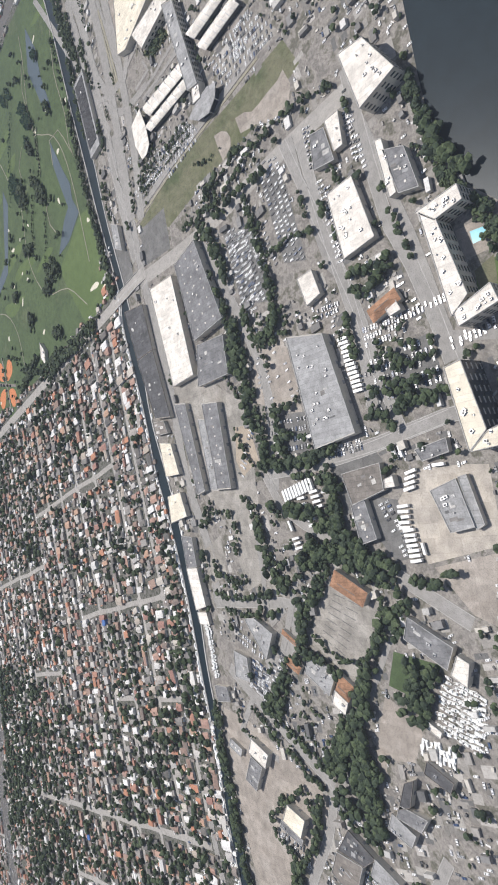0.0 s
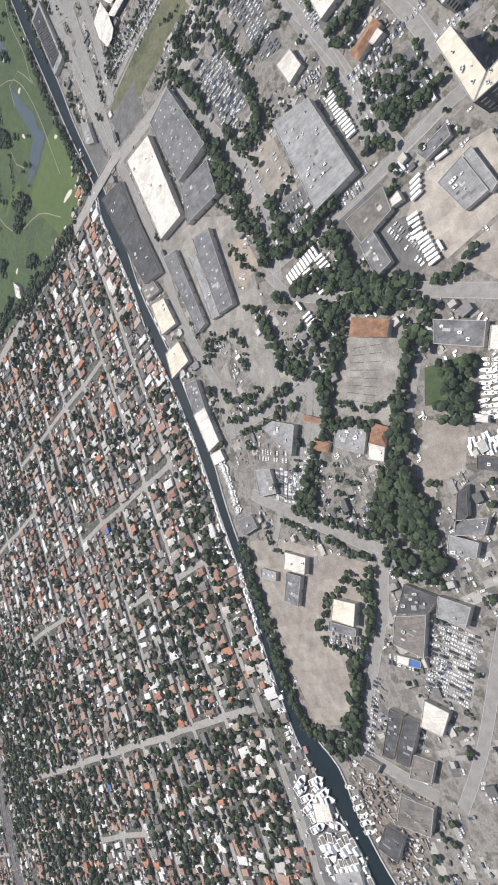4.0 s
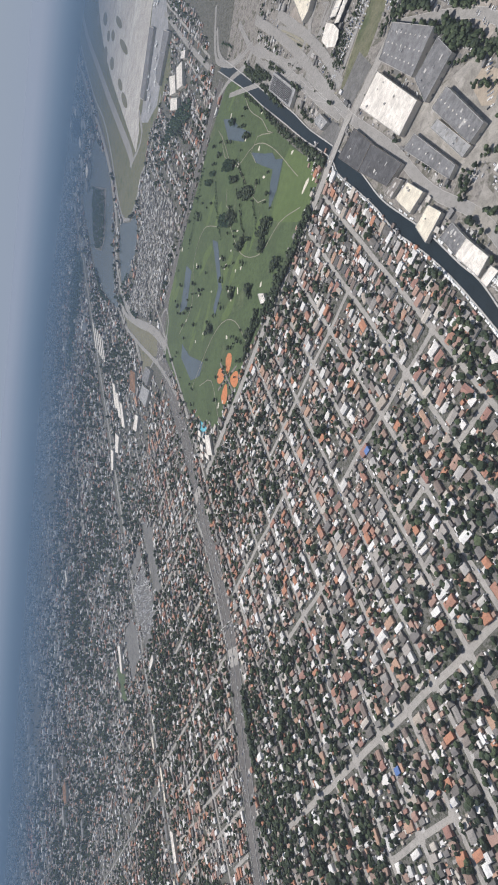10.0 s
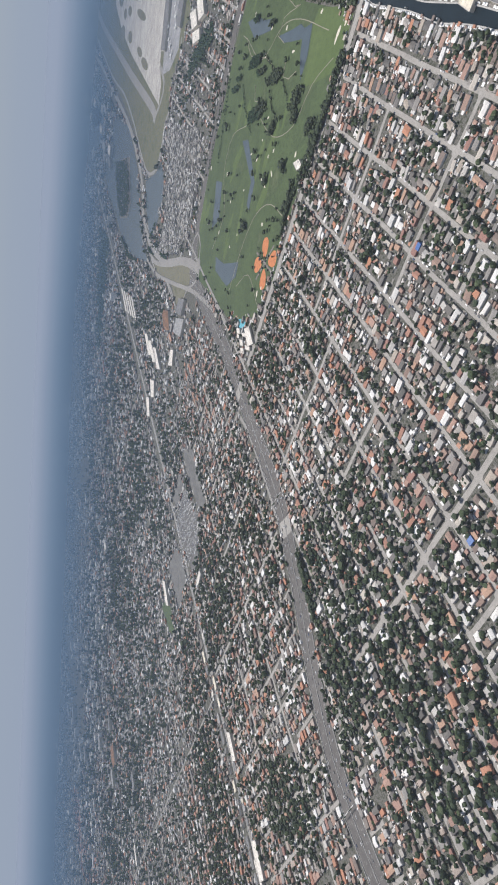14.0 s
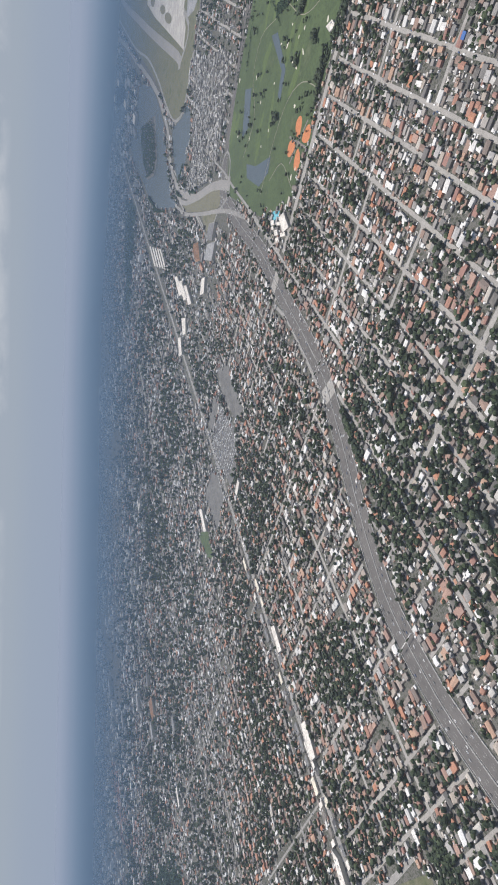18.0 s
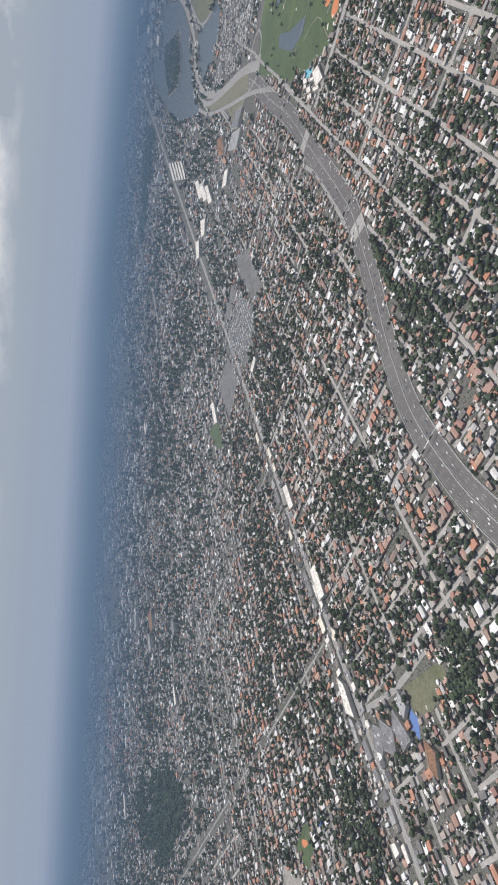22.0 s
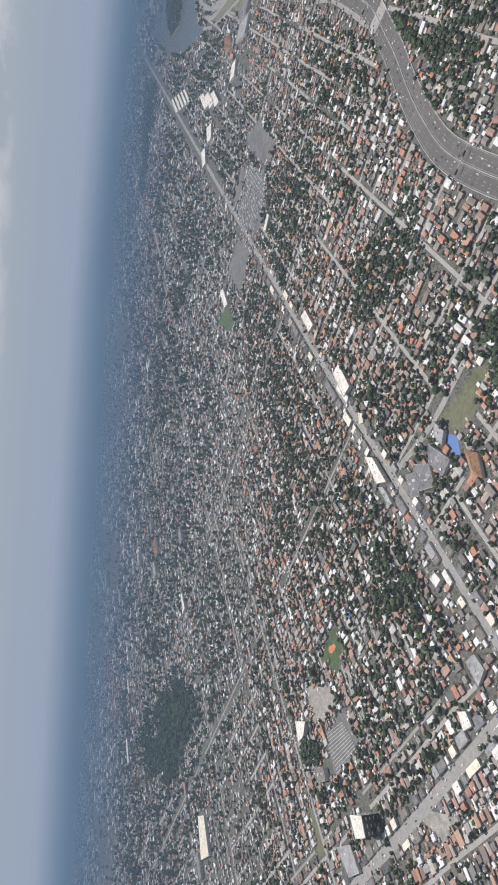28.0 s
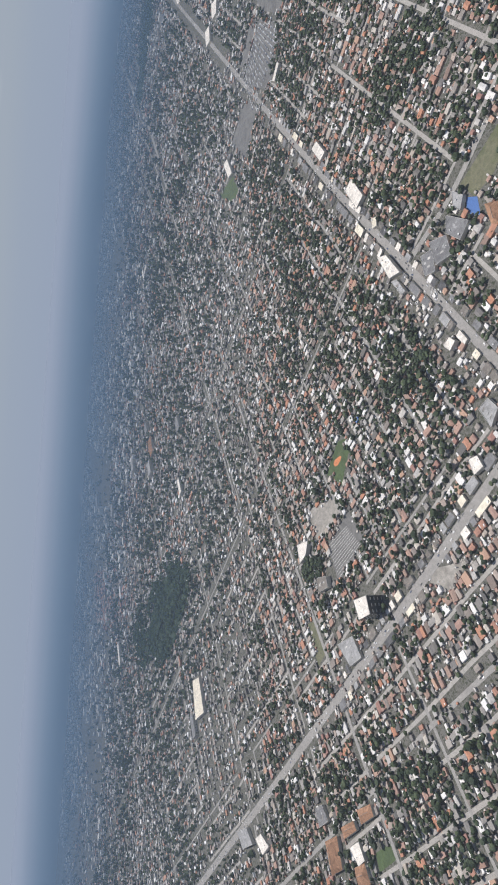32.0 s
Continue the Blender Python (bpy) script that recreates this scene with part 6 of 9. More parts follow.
grove(1.3, 2.2, [(519.6, 146.6), (506.7, 146.6), (493.4, 151.0), (494.0, 156.4), (504.6, 157.0), (518.3, 152.7)])
grove(1.3, 2.2, [(635.0, 40.0), (616.4, 42.3), (597.5, 50.1), (598.2, 56.5), (613.6, 55.4), (633.4, 47.6)])
grove(1.3, 2.2, [(610.3, 63.9), (597.1, 65.2), (583.5, 70.5), (583.9, 75.2), (595.1, 74.8), (609.2, 69.4)])
grove(1.3, 2.2, [(622.8, -4.4), (613.6, -2.7), (604.3, 1.7), (605.0, 4.8), (612.2, 3.9), (622.0, -0.6)])
grove(1.3, 2.2, [(690.4, 42.4), (679.7, 43.8), (668.6, 48.0), (669.5, 51.4), (678.2, 50.8), (689.4, 46.6)])
grove(1.3, 2.2, [(677.3, 34.8), (668.8, 35.7), (659.7, 39.4), (660.0, 42.3), (667.5, 41.6), (676.6, 38.0)])
grove(1.3, 2.2, [(575.2, 29.5), (567.2, 30.9), (558.7, 34.7), (559.4, 37.6), (565.9, 37.0), (574.5, 33.2)])
belt(5, 1.9, [(580.2, -16.3), (526.4, 22.2), (486.2, 58.4), (456.8, 81.1), (419.9, 106.3), (390.6, 129.1)])
belt(2, 1.5, [(682.4, -64.3), (700.7, -31.6), (721.2, -3.3), (747.8, 49.7), (787.6, 105.2)])
belt(2, 1.4, [(707.5, 17.7), (716.5, 38.7), (728.0, 71.8), (743.5, 111.6)])
belt(2, 1.3, [(593.5, 49.0), (575.2, 70.9), (562.1, 86.1)])
belt(1.5, 1.2, [(656.9, 52.3), (645.2, 87.5), (624.3, 128.9)])
belt(1.5, 1.2, [(570.5, 109.1), (563.3, 127.7), (549.3, 147.1)])
belt(1.5, 1.1, [(538.1, 110.2), (527.7, 131.0), (520.6, 150.9)])
lane("cart_path", 0.8, [(588.0, -21.3), (565.5, 7.8), (530.0, 32.6), (513.7, 50.9), (499.6, 58.0), (539.2, 45.7), (553.6, 56.6), (538.5, 72.6)])
lane("cart_path", 0.8, [(662.5, -10.4), (647.6, 3.4), (633.8, 31.0), (583.8, 62.7), (562.0, 86.6)])
lane("cart_path", 0.8, [(532.1, 94.8), (538.6, 107.7), (524.5, 117.4), (506.6, 119.5)])
lane("cart_path", 0.8, [(617.0, 74.5), (616.8, 92.9), (604.0, 100.5)])
grove(1.6, 1.7, [(559.2, -42.0), (499.0, -8.0), (459.1, 24.8), (500.6, 13.3), (552.4, -22.2)])
belt(3, 1.7, [(583.8, -49.0), (546.4, -18.8), (495.0, 14.6), (471.9, 28.6)])
belt(2, 1.4, [(559.2, -51.4), (511.7, -15.2), (475.9, 8.3)])
belt(2, 1.5, [(670.0, -118.6), (634.4, -93.6), (647.6, -86.0)])
belt(2, 1.4, [(462.9, 25.3), (420.5, 58.9), (378.8, 89.8)])
belt(3, 1.6, [(447.4, 56.8), (430.9, 71.6), (415.7, 83.6)])
belt(2, 1.4, [(531.4, -58.4), (480.8, -16.6), (453.8, -0.1)])
belt(2, 1.4, [(485.3, -39.2), (451.5, -11.2)])
# The wood floor sheets hold the trees' shade in their dark colour.
plot("wood_floor", M_SHADE, "dark green floor of the far wood", "wood", [(1068, 1366), (985, 1402), (1045, 1492), (1105, 1560), (1200, 1590), (1262, 1556), (1226, 1486), (1172, 1426)])
plot("clearing", M_PALE, "pale clearing with a hall inside the far wood", "field", [(1172, 1512), (1160, 1524), (1186, 1540), (1198, 1528)])
plot("wood_floor", M_SHADE, "dark wooded river strip", "wood", [(1890, -170), (1715, -78), (1760, 70), (1812, 200), (1900, 172), (1886, 16)])
lane("woodland_avenue", 5, [(940, 1392), (957.7, 1413.7), (1034.2, 1500.5), (1103.7, 1593.4), (1186.6, 1685.3)])

# ---- vaulted terminal roofs, parked airliners ----
def vault(name, h, rise, label, corners):
    """A long hall under an arched white roof with ribs and glazed ends."""
    FOOT.append(corners)
    c = corners if math.dist(corners[0], corners[1]) > math.dist(corners[1], corners[2]) else corners[1:] + corners[:1]
    cx, cy = sum(p[0] for p in c) / 4, sum(p[1] for p in c) / 4
    c = [(x - cx, y - cy) for x, y in c]
    home = new(name)
    home.location = (cx, cy, 0)
    tagged(home, label, "terminal")
    piece("wall", *prism([(x * 0.96, y * 0.96) for x, y in c], 0, h), M_GLASS, home)
    k = 10

    def arc(u, lift, v0=0.0, v1=1.0):
        out = []
        for j in range(k + 1):
            v = v0 + (v1 - v0) * j / k
            x, y = quad_at(c, u, v)
            out.append((x, y, h + lift + rise * math.sin(math.pi * v)))
        return out

    # quad_at runs u from side 0-1 to side 3-2, so arcs cross the hall when the sides swap.
    long_first = math.dist(c[0], c[1]) >= math.dist(c[1], c[2])
    if long_first:
        c = c[1:] + c[:1]
    rows = [arc(i / 8, 0.05) for i in range(9)]
    v = [p for r in rows for p in r] + [(p[0], p[1], p[2] - 0.3) for r in rows for p in r]
    n = len(rows) * (k + 1)
    f = [(i * (k + 1) + j, i * (k + 1) + j + 1, (i + 1) * (k + 1) + j + 1, (i + 1) * (k + 1) + j) for i in range(8) for j in range(k)]
    f += [tuple(q + n for q in reversed(a)) for a in f]
    piece("roof", v, f, M_WHITE, home)
    for i in range(9):
        a, b = arc(max(0.0, i / 8 - 0.006), 0.06), arc(min(1.0, i / 8 + 0.006), 0.06)
        v = a + b + [(p[0], p[1], p[2] + 0.35) for p in a + b]
        m = k + 1
        f = [(2 * m + j, 2 * m + j + 1, 3 * m + j + 1, 3 * m + j) for j in range(k)] + [(j, j + 1, 2 * m + j + 1, 2 * m + j) for j in range(k)] + [(3 * m + j, 3 * m + j + 1, m + j + 1, m + j) for j in range(k)]
        piece("rib", v, f, M_METAL, home)
    for u in (0.03, 0.97):
        top = arc(u, 0.0)
        piece("end_glass", top + [(p[0], p[1], h - 0.1) for p in top], [(j, j + 1, k + 2 + j, k + 1 + j) for j in range(k)], M_GLASS, home)
    return home


def airliner(x, y, turn, s):
    home = new("airliner")
    home.location, home.rotation_euler, home.scale = (x, y, 0.5 * s + 0.08), (0, 0, turn), (s, s, s)
    tagged(home, "white airliner parked on the grey airfield", "airliner", "parked airliners")
    bm = bmesh.new()
    bmesh.ops.create_cone(bm, cap_ends=True, segments=10, radius1=0.55, radius2=1.0, depth=5, matrix=Matrix.Translation((-6.5, 0, 1.6)) @ Matrix.Rotation(radians(90), 4, "Y"))
    bmesh.ops.create_cone(bm, cap_ends=True, segments=10, radius1=1.0, radius2=1.0, depth=10, matrix=Matrix.Translation((1, 0, 1.6)) @ Matrix.Rotation(radians(90), 4, "Y"))
    bmesh.ops.create_cone(bm, cap_ends=True, segments=10, radius1=1.0, radius2=0.3, depth=2.4, matrix=Matrix.Translation((7.2, 0, 1.6)) @ Matrix.Rotation(radians(90), 4, "Y"))
    part("fuselage", bm, M_BOAT, home)
    for s2 in (-1, 1):
        for nm, x0, w0, x1, w1, reach, z in (("wing", 2.2, 3.4, -1.8, 1.0, 8.6, 1.2), ("tailplane", -7.2, 1.8, -8.6, 0.8, 3.2, 2.0)):
            v = [(x0, 0, z), (x0 - w0, 0, z), (x1 - w1, s2 * reach, z + 0.5), (x1, s2 * reach, z + 0.5)]
            v += [(a, b, q + 0.22) for a, b, q in v]
            piece(nm, v, [(0, 1, 2, 3), (7, 6, 5, 4), (0, 4, 5, 1), (1, 5, 6, 2), (2, 6, 7, 3), (3, 7, 4, 0)], M_BOAT, home)
        bm = bmesh.new()
        bmesh.ops.create_cone(bm, cap_ends=True, segments=8, radius1=0.5, radius2=0.6, depth=2.0, matrix=Matrix.Translation((1.6, s2 * 3.0, 0.75)) @ Matrix.Rotation(radians(90), 4, "Y"))
        part("engine", bm, M_METAL, home)
    v = [(-6.6, -0.1, 2.2), (-8.6, -0.1, 2.2), (-9.3, -0.1, 5.2), (-8.2, -0.1, 5.2)]
    v += [(a, 0.1, q) for a, b, q in v]
    piece("fin", v, [(3, 2, 1, 0), (4, 5, 6, 7), (0, 1, 5, 4), (1, 2, 6, 5), (2, 3, 7, 6), (3, 0, 4, 7)], M_BOAT, home)
    piece("landing_gear", *block(0.5, 0, -0.5, 4.6, 0.7, 1.2, 0), M_DARK, home)


for x, y in ((1062, -246), (1050, -226), (1040, -205), (1068, -270), (1020, -280), (1014, -258), (1012, -236), (1024, -304), (1040, -385), (1060, -395)):
    airliner(x, y, TURN - 1.2 + luck.gauss(0, 0.15), luck.uniform(0.85, 1.1))

vault("terminal_hall", 3.0, 1.8, "long white terminal vault over the car park with ribs", [(352.8, -31.1), (342.8, -29.3), (321.3, -52.4), (330.9, -54.6)])
vault("terminal_hall", 3.0, 1.8, "second white terminal vault strip with ribs", [(367.7, -35.4), (357.2, -33.5), (335.2, -56.7), (344.1, -58.8)])

vault("terminal_hall", 3.2, 1.2, "long white terminal platform vault with ribs", [(400.2, 8.3), (388.8, 11.2), (351.0, -23.4), (360.5, -27.0)])
vault("terminal_hall", 3.2, 1.2, "long white terminal platform vault with ribs", [(391.1, 17.2), (383.2, 19.4), (346.5, -14.9), (353.5, -18.3)])


def shell_roof(name, label, mat, rim, z0, z1, legs):
    """A roof sheet sloping from z0 to z1 along its outline, with an upturned edge and slim legs."""
    cx, cy = sum(p[0] for p in rim) / len(rim), sum(p[1] for p in rim) / len(rim)
    home = new(name)
    home.location = (cx, cy, 0)
    tagged(home, label, "roof")
    FOOT.append(rim[:4])
    c = [(x - cx, y - cy) for x, y in rim]
    far = max(p[1] for p in c) - min(p[1] for p in c)
    top = [(x, y, z0 + (z1 - z0) * (y - min(p[1] for p in c)) / far) for x, y in c]
    n = len(c)
    v = top + [(x, y, z - 0.35) for x, y, z in top] + [(0, 0, (z0 + z1) / 2 + 0.7), (0, 0, (z0 + z1) / 2 + 0.3)]
    f = [(i, (i + 1) % n, 2 * n) for i in range(n)] + [(n + (i + 1) % n, n + i, 2 * n + 1) for i in range(n)] + [(n + i, n + (i + 1) % n, (i + 1) % n, i) for i in range(n)]
    piece("shell", v, f, mat, home)
    for k in range(legs):
        x, y, z = top[(k * n) // legs]
        piece("leg", *block(x * 0.86, y * 0.86, 0, 0.5, 0.5, z - 0.3, 0), M_METAL, home)
    piece("glazed_wall", *prism([(x * 0.78, y * 0.78) for x, y in c], 0, min(z0, z1) - 0.5), M_GLASS, home)
    return home


shell_roof("sail_roof", "bright white sail-shaped roof at the terminal's end", M_WHITE, [(401.5, 9.5), (408.2, 21.0), (398.5, 31.0), (386.4, 36.5), (382.0, 32.0), (381.2, 26.2), (389.5, 17.5)], 4.6, 3.2, 5)
shell_roof("entrance_roof", "curved pale blue-grey metal entrance roof of the terminal", M_MID, [(342.5, 5.5), (337.5, -4.5), (331.0, -12.5), (323.3, -16.1), (320.5, -9.0), (322.8, -0.9), (331.5, 4.5)], 4.6, 3.8, 5)
hall("station_bridge", 5.4, M_MID, "tall pale grey roofed bridge across the terminal tracks", 7, 0, [(398.5, -47.0), (388.0, -50.5), (339.6, -13.0), (347.6, -8.0)])
hall("station_bridge", 4.6, M_WHITE, "white gatehouse block at the end of the station bridge", 4, 0, [(346.5, -12.0), (340.5, -14.5), (334.0, -7.0), (340.0, -2.5)])
deck = hall("canal_garage", 3.0, M_MID, "pale canal parking deck with rows of dark roof slats", 2, 0, [(513.5, 11.4), (504.0, -1.5), (452.0, 40.0), (461.5, 51.8)])
rim = [(x - deck.location.x, y - deck.location.y) for x, y in ((513.5, 11.4), (504.0, -1.5), (452.0, 40.0), (461.5, 51.8))]
for k in range(9):
    w = 0.12 + 0.088 * k
    p, q = [rim[0][0] * (1 - w) + rim[1][0] * w, rim[0][1] * (1 - w) + rim[1][1] * w], [rim[3][0] * (1 - w) + rim[2][0] * w, rim[3][1] * (1 - w) + rim[2][1] * w]
    line = np.array([[p[0] * 0.95 + q[0] * 0.05, p[1] * 0.95 + q[1] * 0.05], [p[0] * 0.1 + q[0] * 0.9, p[1] * 0.1 + q[1] * 0.9]])
    piece("roof_slat", *ribbon(line, -0.45, 0.45, 3.06, 3.5), M_DARK, deck, "dark solar roof slat")
for w, pts in ((1.6, [(298.1, -31.3), (328.1, 4.4), (351.8, 33.3), (382.4, 74.1), (392.8, 69.9), (406.8, 59.0), (420.0, 44.5), (427.4, 34.9)]), (4.5, [(301.0, -34.0), (331.0, 1.8), (354.8, 30.6), (384.0, 70.0)])):
    lane("perimeter_road", w, pts)
lane("terminal_loop", 3.4, [(540, -30), (508.1, -8.8), (486.1, 11.4), (471.8, 14.3), (457.6, 10.3), (441.0, -6.6), (430.3, -26.7)])
for off in (0, 4.5, 9):
    lane("rail_track", 1.9, [(500 + off, -40), (478.4 + off, -24.6), (453.6 + off, -5.6), (441.2 + off * 0.7, 5.3)])
lane("terminal_lane", 2.2, [(408, 4), (396, -8), (372, -32), (356, -50)])
lane("terminal_lane", 2.2, [(414, 26), (402, 40), (384, 60)])
plot("bare_patch", M_PALE, "pale bare patch worn into the lawn", "ground", [(318.7, 9.0), (313, 5.5), (307.8, 4.8), (303, 7), (300.8, 10.8), (302, 15), (304.3, 18.9), (311, 14.5)])
plot("bare_patch", M_PALE, "pale bare patch worn into the lawn", "ground", [(303.4, -2.5), (297, -6.5), (290.6, -7.8), (286, -13), (281.7, -18.7), (277, -24), (275.6, -28.8), (267, -24), (264, -17), (268, -10), (275, -6), (284, -3), (295.1, 3.3)])
for k, (p, q) in enumerate((((396, 63), (345, 8)), ((391, 66.5), (340, 9)), ((386.5, 70), (334, 8)), ((400, 52), (372, 22)), ((404, 46), (382, 26)))):
    belt(0.8, 0.85, [p, ((p[0] + q[0]) / 2, (p[1] + q[1]) / 2), q])
belt(2.5, 1.3, [(389, 60), (380, 52), (372, 62)])
belt(2, 1.2, [(310, 14), (318, 22), (330, 26)])

# ---- airfield, interchange and golf surroundings ----
lane("ramp", 6, [(676.1, -53.6), (641.2, -58.7), (591.1, -51.3), (563.3, -57.8), (502.7, -14.9)])
lane("ramp", 6, [(620.3, -114.5), (570.5, -58.1), (509.6, -19.2), (482.1, 0.4), (453.6, 7.2), (439.0, -5.9), (448.1, -32.7)])
lane("north_road", 9, [(570.2, -90.7), (486.5, -21.9), (434.5, 27.6), (388.7, 74.9)])
lane("ramp", 6, [(698.3, -151.5), (684.0, -113.4), (645.9, -79.9), (610.3, -68.4), (572.4, -67.2)])
lane("north_road", 8, [(512.4, -63.2), (452.1, -11.6), (405.0, 34.8), (376.9, 70.6)])
hall("canal_works", 3, M_MID, "white-topped pump house by the canal", 1, 0, [(412.4, 84.6), (402.6, 82.4), (388.5, 95.4), (398.8, 97.5)])
plot("canal_yard", M_ASPHALT, "grey parking yard on the canal bank", "yard", [(406.6, 98.8), (385.2, 93.9), (363.2, 114.1), (380.6, 118.5)])

# ---- streets ----
# Side streets run at a fixed a, or, in some districts, at a fixed b.
A_LINES = np.array([370, 402, 437, 470, 506, 537, 573, 609, 642, 675, 707, 742, 787, 818, 846, 880, 916, 952, 988, 1016] + [1084 + 34 * i for i in range(150)], float)
B_LINES = np.array([70 + 34.2 * i for i in range(-80, 90)], float)
# Cross streets: where they lie, and from where to where they run.
CROSS_B = [(-105, 402, 572), (-5, 370, 510), (60, 370, 402), (59, 437, 470), (146, 366, 735), (203, 534, 610), (241, 366, 445), (-58, 572, 720), (36, 572, 642), (300, 366, 560), (300, 610, 760),
           (372, 430, 740), (440, 366, 640), (520, 420, 760), (600, 366, 700), (-195, 740, 1040), (-105, 787, 955), (-20, 770, 1040), (-300, 740, 1040)]
CROSS_A = [(880, 20, 345), (955, 20, 310), (845, 345, 505), (940, 330, 505), (995, 380, 505)]
BLOCK_A, BLOCK_B = 194.0, 236.0


def gap_to(lines, v):
    k = np.clip(np.searchsorted(lines, v), 1, len(lines) - 1)
    return np.minimum(abs(v - lines[k - 1]), abs(v - lines[k]))


def across(a, b):
    """Whether the streets of a district run along a, beyond the motorway and in some far blocks."""
    i, j = np.floor((a - 1060) / BLOCK_A), np.floor((b + 2600) / BLOCK_B)
    return ((a > 775) & (a < 1040) & (b > 20)) | ((a > 1060) & (np.mod(i * 3 + j * 2 + np.mod(i * j, 3), 5) < 2))


def cross_clear(a, b, d):
    """Clear of the cross streets and of the far district borders."""
    ok = np.ones(np.shape(a), bool)
    for at, lo, hi in CROSS_B:
        ok &= (abs(b - at) > d) | (a < lo - d) | (a > hi + d)
    for at, lo, hi in CROSS_A:
        ok &= (abs(a - at) > d) | (b < lo - d) | (b > hi + d)
    far = a > 1060
    ok &= ~far | ((np.mod(a - 1060 + d, BLOCK_A) > 2 * d) & (np.mod(b + 2600 + d, BLOCK_B) > 2 * d))
    return ok


def street_gap(a, b):
    return np.where(across(a, b), gap_to(B_LINES, b), gap_to(A_LINES, a))


tagged(piece("bridge_road", *ribbon(np.array(BRIDGE), -4, 4, -0.02, 0.09), M_STREET), "pale straight road beside the golf course", "road", kind="structure")
road("motorway", HIGHWAY, 25, M_MOTORWAY, "wide grey motorway curving through the houses", 0.11)
for off in (-12.5, 0, 12.5):
    v, f = ribbon(hw, off - 0.25, off + 0.25, 0, 0.6)
    tagged(piece("barrier", v, f, M_KERB), "low concrete motorway barrier", "barrier", kind="structure")
road("main_road", MAIN, 7.5, M_AVENUE, "straight pale avenue through the city", 0.10, curved=False)
road("wide_road", WIDE, 9, M_AVENUE, "wide pale cross avenue", 0.10, curved=False)
road("diagonal_road", DIAG, 9, M_STREET, "pale road between the works and the trees", 0.08)


def clear_of(x, y, extra=3.0):
    """Places free of water, main roads, golf and open lots."""
    ok = ~inside(GOLF, x, y) & ~inside(CANAL, x, y) & ~near(hw, x, y, 13.5 + extra)
    ok &= ~near(BRIDGE, x, y, 5 + extra) & ~near(MAIN, x, y, 4.5 + extra) & ~near(WIDE, x, y, 5.5 + extra) & ~near(CANAL_L, x, y, 2.5) & ~near(CANAL_L[:5], x, y, 22)
    for p in LAKES + [APRON]:
        ok &= ~inside(p, x, y)
    for p in OPEN:
        ok &= ~inside(p, x, y)
    for p in FOOT:
        mx, my = sum(q[0] for q in p) / 4, sum(q[1] for q in p) / 4
        ok &= ~inside([(mx + (q[0] - mx) * 1.25, my + (q[1] - my) * 1.25) for q in p], x, y)
    for w, line in LANES:
        ok &= ~near(line, x, y, w / 2 + extra)
    return ok



def town_side(x, y):
    """The far side of the canal, away from the works."""
    poly = [(700, -100)] + CANAL_L + [(-900, 700), (-900, 4200), (6200, 4200), (6200, -2600), (1200, -2600), (900, -400)]
    return inside(poly, x, y)


# Shops and workshops that line the two avenues.
def line_shops(line, lo, hi, side, gap, group_label):
    run = smooth_line(line, 2.0)
    u = np.concatenate([[0], np.cumsum(np.linalg.norm(np.diff(run, axis=0), axis=1))])
    at = lo
    while at < hi:
        long, deep = luck.choice([5, 6, 7, 8, 10, 12, 16]), luck.uniform(4.5, 8)
        k = int(np.searchsorted(u, at + long / 2))
        if k >= len(run) - 1:
            break
        d = (run[k + 1] - run[k]) / np.linalg.norm(run[k + 1] - run[k])
        nrm = np.array([-d[1], d[0]]) * side
        mid_p = run[k] + nrm * (gap + deep / 2)
        px, py = np.array([mid_p[0]]), np.array([mid_p[1]])
        if town_side(px, py)[0] and clear_of(px, py, -3)[0]:
            c = [mid_p + d * p * long / 2 + nrm * q * deep / 2 for p, q in ((-1, -1), (1, -1), (1, 1), (-1, 1))]
            hall("shop", luck.uniform(1.7, 2.35), luck.choice([M_WHITE, M_MID, M_GREY, M_BROWN, M_CREAM, M_GREY, M_DARK, M_BROWN, M_GREY]), group_label, luck.randrange(2), 0, [tuple(map(float, p)) for p in c])
        at += long + luck.uniform(1.5, 12)


M0 = 1700 - 150
for side in (-1, 1):
    line_shops(MAIN, M0 + 60, M0 + 620, side, 4.6, "flat-roofed shop beside the straight avenue")
    line_shops(WIDE, 360, 660, side, 5.6, "flat-roofed shop beside the wide avenue")

def town_edge(x, y):
    """How far out the closely built town reaches, by the place along it."""
    return np.interp(y, [-600, -166, 372, 711, 918, 1136, 1508, 1710, 2200], [2900, 2700, 2180, 1850, 1880, 1830, 1930, 1700, 1650]) + 90 * np.array([noise.noise((b * 0.004, a * 0.004, 8.8)) for a, b in zip(x, y)])


